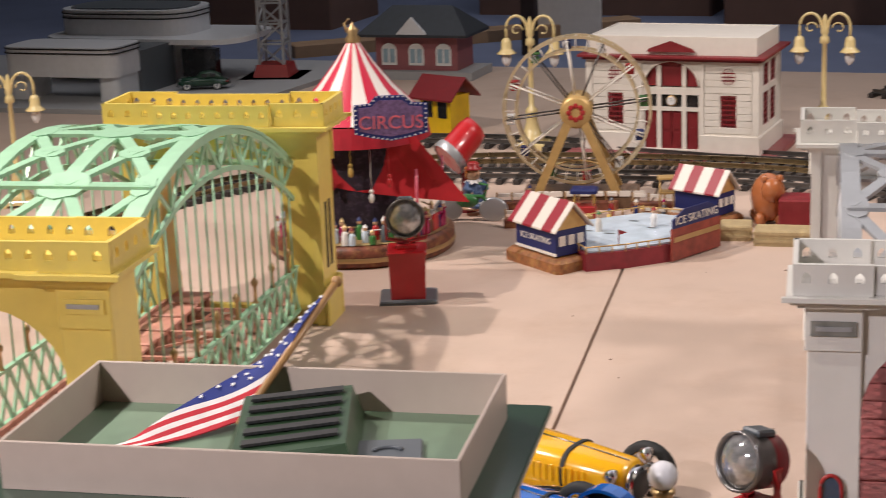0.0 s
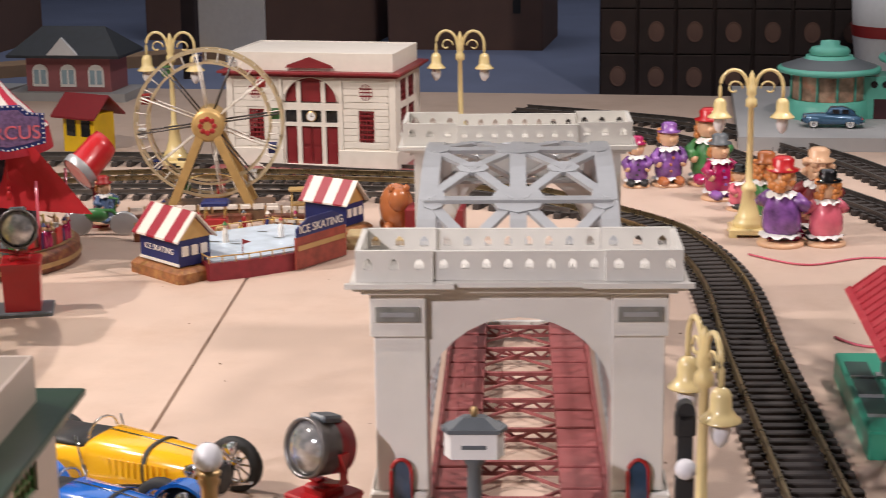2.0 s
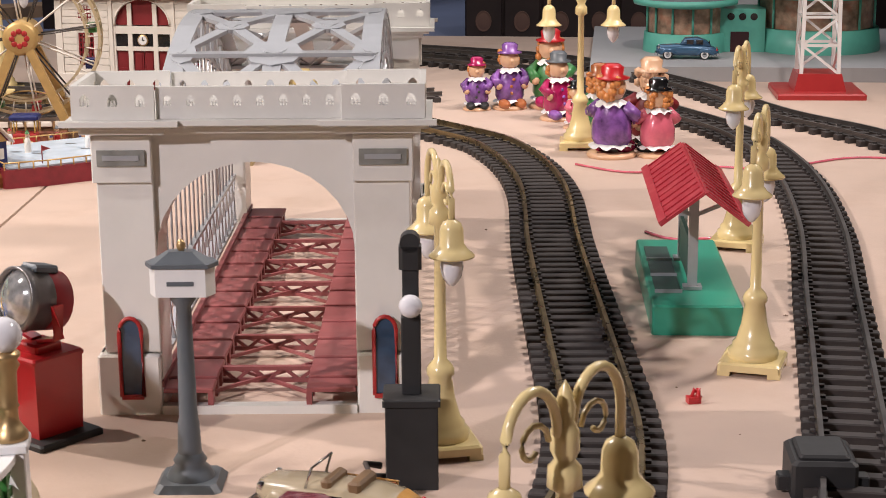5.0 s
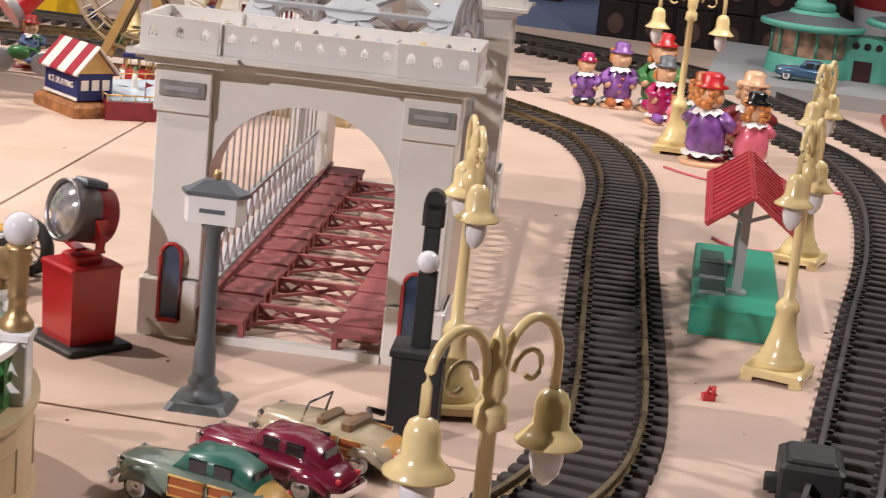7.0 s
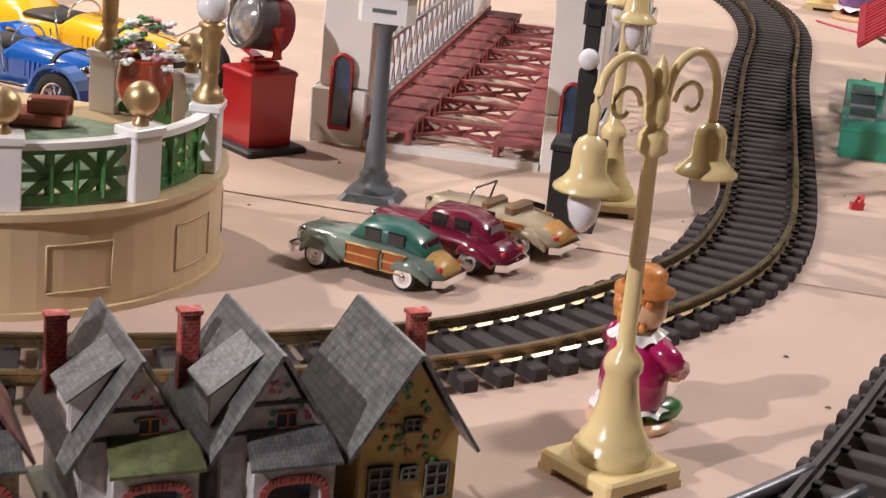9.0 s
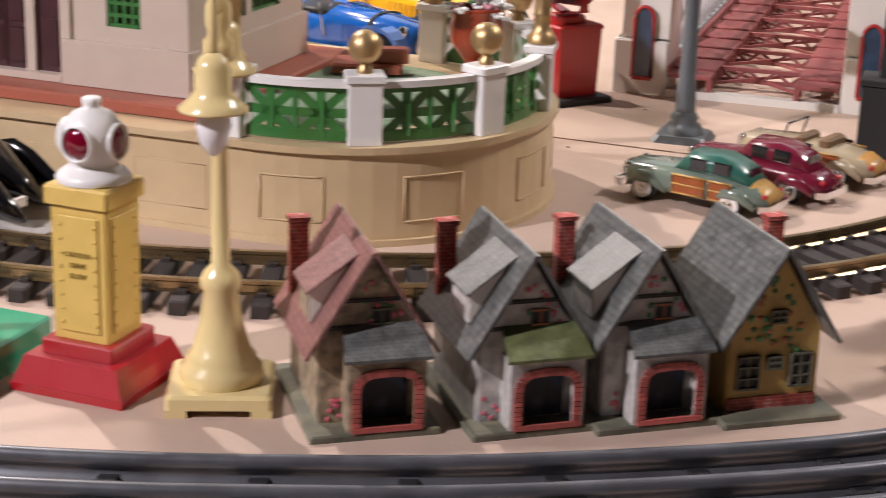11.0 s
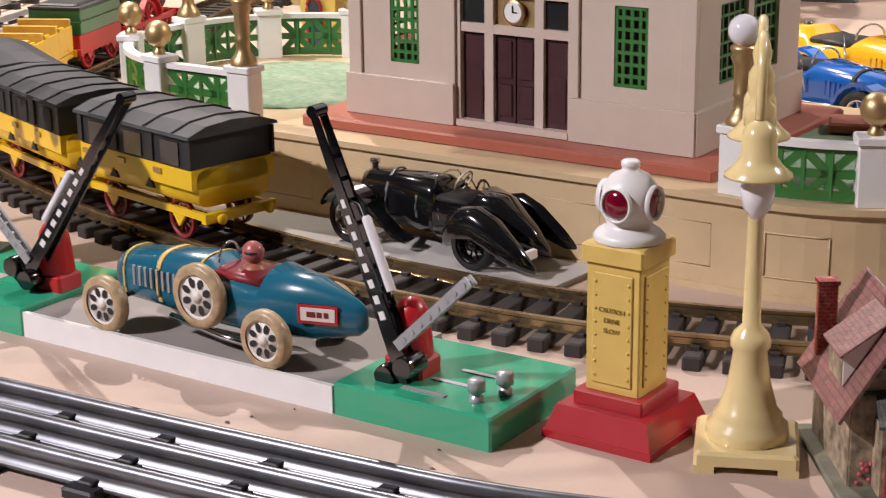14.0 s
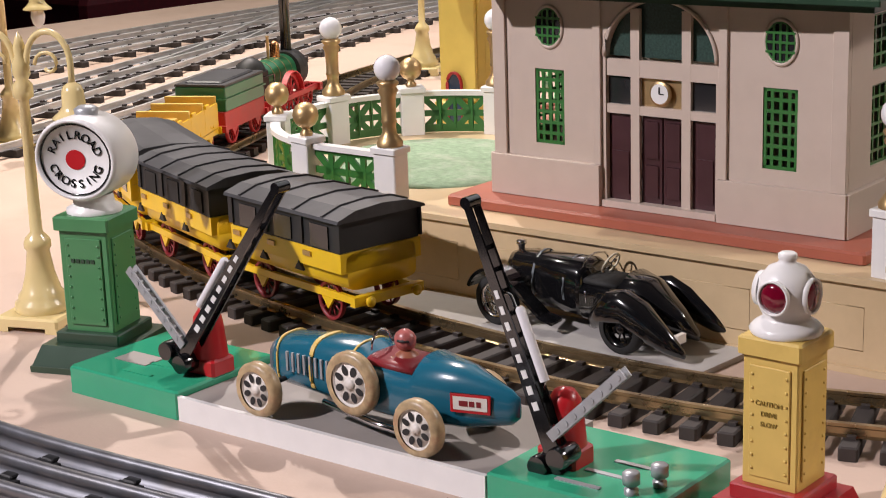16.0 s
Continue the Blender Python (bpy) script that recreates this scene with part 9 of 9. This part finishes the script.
part("roof", Shape()._add([(-0.18, -0.09, 0.112), (0.18, -0.09, 0.112), (0.18, 0.12, 0.112), (-0.18, 0.12, 0.112), (-0.10, 0.015, 0.185), (0.10, 0.015, 0.185), (-0.18, -0.09, 0.119), (0.18, -0.09, 0.119), (0.18, 0.12, 0.119), (-0.18, 0.12, 0.119)], [(3, 2, 1, 0), (0, 1, 7, 6), (1, 2, 8, 7), (2, 3, 9, 8), (3, 0, 6, 9), (6, 7, 5, 4), (7, 8, 5), (8, 9, 4, 5), (9, 6, 4)]), mat("blue_black_slate", (0.028, 0.033, 0.042), 0.5, vary=0.25, scale=60, bump=0.15), t, "dark slate hipped roof")
part("gable", Shape().slab([(-0.05, 0.0), (0.05, 0.0), (0, 0.045)], 0.0, 0.012, m=Matrix.Translation((0, -0.078, 0.120)) @ RX), GREYWHITE, t)
for x in (-0.09, 0.0, 0.09):
    w = part("window", Shape().slab([(-0.025, 0.0), (0.025, 0.0), (0.025, 0.040)] + [(0.025 * math.cos(a), 0.040 + 0.018 * math.sin(a)) for a in (0.5, 1.0, 1.57, 2.1, 2.6)] + [(-0.025, 0.040)], 0, 0.003, m=Matrix.Translation((x, -0.0502, 0.035)) @ RX), WHITE, t)
    for sx in (-1, 1):
        part("pane", Shape().box(x + sx * 0.011 - 0.008, -0.0545, 0.042, x + sx * 0.011 + 0.008, -0.0533, 0.078), mat("sky_blue_pane", (0.30, 0.42, 0.50), 0.2), w)
t = thing("yellow_booth", pose(-0.585, 2.66, 0, 0, 0, -20) @ Matrix.Diagonal((0.74, 0.74, 0.9, 1)), "yellow toy booth with red pitched roof", "toy booth")
part("house_body", Shape().box(-0.06, -0.045, 0, 0.06, 0.045, 0.095), COACHY, t)
for x in (-0.028, 0.028):
    part("window", Shape().box(x - 0.018, -0.0465, 0.04, x + 0.018, -0.0452, 0.08), DARKGLASS, t)
for sy in (-1, 1):
    v = [(-0.085, sy * 0.07, 0.085), (0.085, sy * 0.07, 0.085), (0.085, 0, 0.135), (-0.085, 0, 0.135)]
    v += [(a, b, c + 0.005) for a, b, c in v]
    part("roof_slope", Shape()._add(v, [(3, 2, 1, 0), (4, 5, 6, 7), (0, 1, 5, 4), (1, 2, 6, 5), (2, 3, 7, 6), (3, 0, 4, 7)]), DKRED, t)
t = thing("round_hatbox", pose(1.22, 3.72, -0.06), "round grey tin with red banded label", "tin")
part("tin_body", Shape().turn([(0.10, 0.0), (0.10, 0.10), (0.115, 0.20), (0.12, 0.30), (0.10, 0.305), (0, 0.31)], 36), GREYWHITE, t)
part("label_band", Shape().turn([(0.1165, 0.205), (0.1215, 0.235)], 36, caps=False), SIGRED, t)

# behind the table: a lower blue-grey table with boxes and a dark cabinet
lt = part("back_table", Shape().box(-4.5, 3.62, -0.12, 4.5, 7.85, -0.06), mat("blue_grey_cloth", (0.16, 0.19, 0.30), 0.9, vary=0.1, scale=6, bump=0.1))
tagged(lt, "blue-grey cloth covered table behind the layout", "table", kind="structure")
for x0, x1, y, h, lab in ((-0.40, 0.14, 4.95, 0.42, "closed brown cardboard box with a hand slot"), (-1.35, -0.48, 5.15, 0.55, "large brown cardboard box on the back table"), (-2.6, -1.75, 4.7, 0.5, "brown cardboard box behind the filling station")):
    t = thing("cardboard_box", pose((x0 + x1) / 2, y, -0.06), lab, "box", "cardboard boxes")
    w = (x1 - x0) / 2
    part("carton", Shape().box(-w, 0, 0, w, 0.45, h, 0.006), CARD, t)
    part("hand_slot", Shape().box(w * 0.62, -0.0025, h * 0.3, w * 0.72, -0.0005, h * 0.46), MATBLACK, t)
    part("tape", Shape().box(-w * 0.98, -0.0015, h * 0.70, w * 0.98, -0.0003, h * 0.72), SEAMM, t)
o = part("wooden_plank", Shape().box(-0.6, -0.05, 0, 0.6, 0.05, 0.04, 0.003), mat("pale_pine", (0.35, 0.22, 0.13), 0.7, vary=0.15, scale=20))
o.matrix_world = pose(-1.15, 4.45, -0.06, 0, 0, 38)
tagged(o, "pale pine plank lying on the back table", "plank")
o = part("white_panel", Shape().box(-0.12, 0, 0, 0.12, 0.02, 0.30, 0.002), OFFWHITE)
o.matrix_world = pose(-0.86, 4.6, -0.06)
tagged(o, "white board leaning behind the villa", "board")
o = part("roof_prop", Shape().box(-0.022, -0.022, 0, 0.022, 0.022, 0.9, 0.003), DARKWOOD)
o.matrix_world = pose(-0.86, 4.2, -0.06)
tagged(o, "dark wooden prop post behind the layout", "post")
t = thing("dark_cabinet", pose(0.43, 3.88, -0.06), "dark brown wooden cabinet with rows of round inlays", "cabinet")
part("carcass", Shape().box(0, 0.012, 0, 1.5, 0.5, 0.9), DARKWOOD, t)
for i in range(10):
    for j in range(4):
        p = part("panel", Shape().box(0.004 + i * 0.105, 0, 0.006 + j * 0.125, 0.101 + i * 0.105, 0.0118, 0.127 + j * 0.125, 0.002), DARKWOOD, t)
        part("round_inlay", Shape().turn([(0.0, 0.002), (0.016, 0.002), (0.020, 0.0), (0.022, 0.003), (0.022, 0.0)], 18, Matrix.Translation((0.052 + i * 0.105, -0.0002, 0.066 + j * 0.125)) @ RX @ Matrix.Diagonal((1, 1.3, 1, 1))), CARD, p)
o = part("red_chest", Shape().box(-0.9, -0.4, 0, 0.9, 0.4, 0.62, 0.02), mat("dark_red_cloth", (0.16, 0.012, 0.02), 0.7, vary=0.2))
o.matrix_world = pose(-4.6, 2.6, -0.8)
tagged(o, "dark red draped chest beyond the table", "chest")
o = part("brown_chest", Shape().box(-0.5, -0.3, 0, 0.5, 0.3, 0.66, 0.02), CARD)
o.matrix_world = pose(-4.4, 3.9, -0.8)
tagged(o, "brown chest beyond the table", "chest")

# small wires and crumbs on the table
for pts in ([(0.86, 1.86), (0.95, 1.80), (1.05, 1.86), (1.16, 1.84)], [(1.22, 1.90), (1.30, 1.96), (1.42, 1.95)], [(1.20, 2.25), (1.24, 2.31), (1.30, 2.29)], [(0.98, 1.40), (1.02, 1.36), (1.08, 1.38)]):
    o = part("red_wire", Shape().tube([(p.x, p.y, 0.0022) for p in spline(pts, 0.02)], 0.0018, 6), PINK)
    tagged(o, "thin red wire lying on the table between the tracks", "wire", "track wires")
o = part("doll_hat", Shape().turn([(0.016, 0), (0.016, 0.002), (0.009, 0.003), (0.009, 0.013), (0, 0.014)], 16), BLACK)
o.matrix_world = pose(1.02, 2.66, 0)
tagged(o, "tiny black top hat lying on the table", "toy hat")
rnd = random.Random(8)
cr = Shape()
for i in range(70):
    x, y = rnd.uniform(-0.1, 1.3), rnd.uniform(-0.45, 1.7)
    r = rnd.uniform(0.0008, 0.0028)
    cr._add([(x + r * rnd.uniform(0.6, 1.4) * math.cos(a), y + r * rnd.uniform(0.5, 1.2) * math.sin(a), 0.0004) for a in (0, 1.2, 2.4, 3.6, 4.9)] + [(x, y, 0.0004 + r * 0.6)], [(0, 1, 5), (1, 2, 5), (2, 3, 5), (3, 4, 5), (4, 0, 5)])
tagged(part("crumbs", cr, mat("dark_crumbs", (0.16, 0.10, 0.07), 0.8, vary=0.4)), "scattered crumbs and chips on the table", "crumbs", kind="stuff")
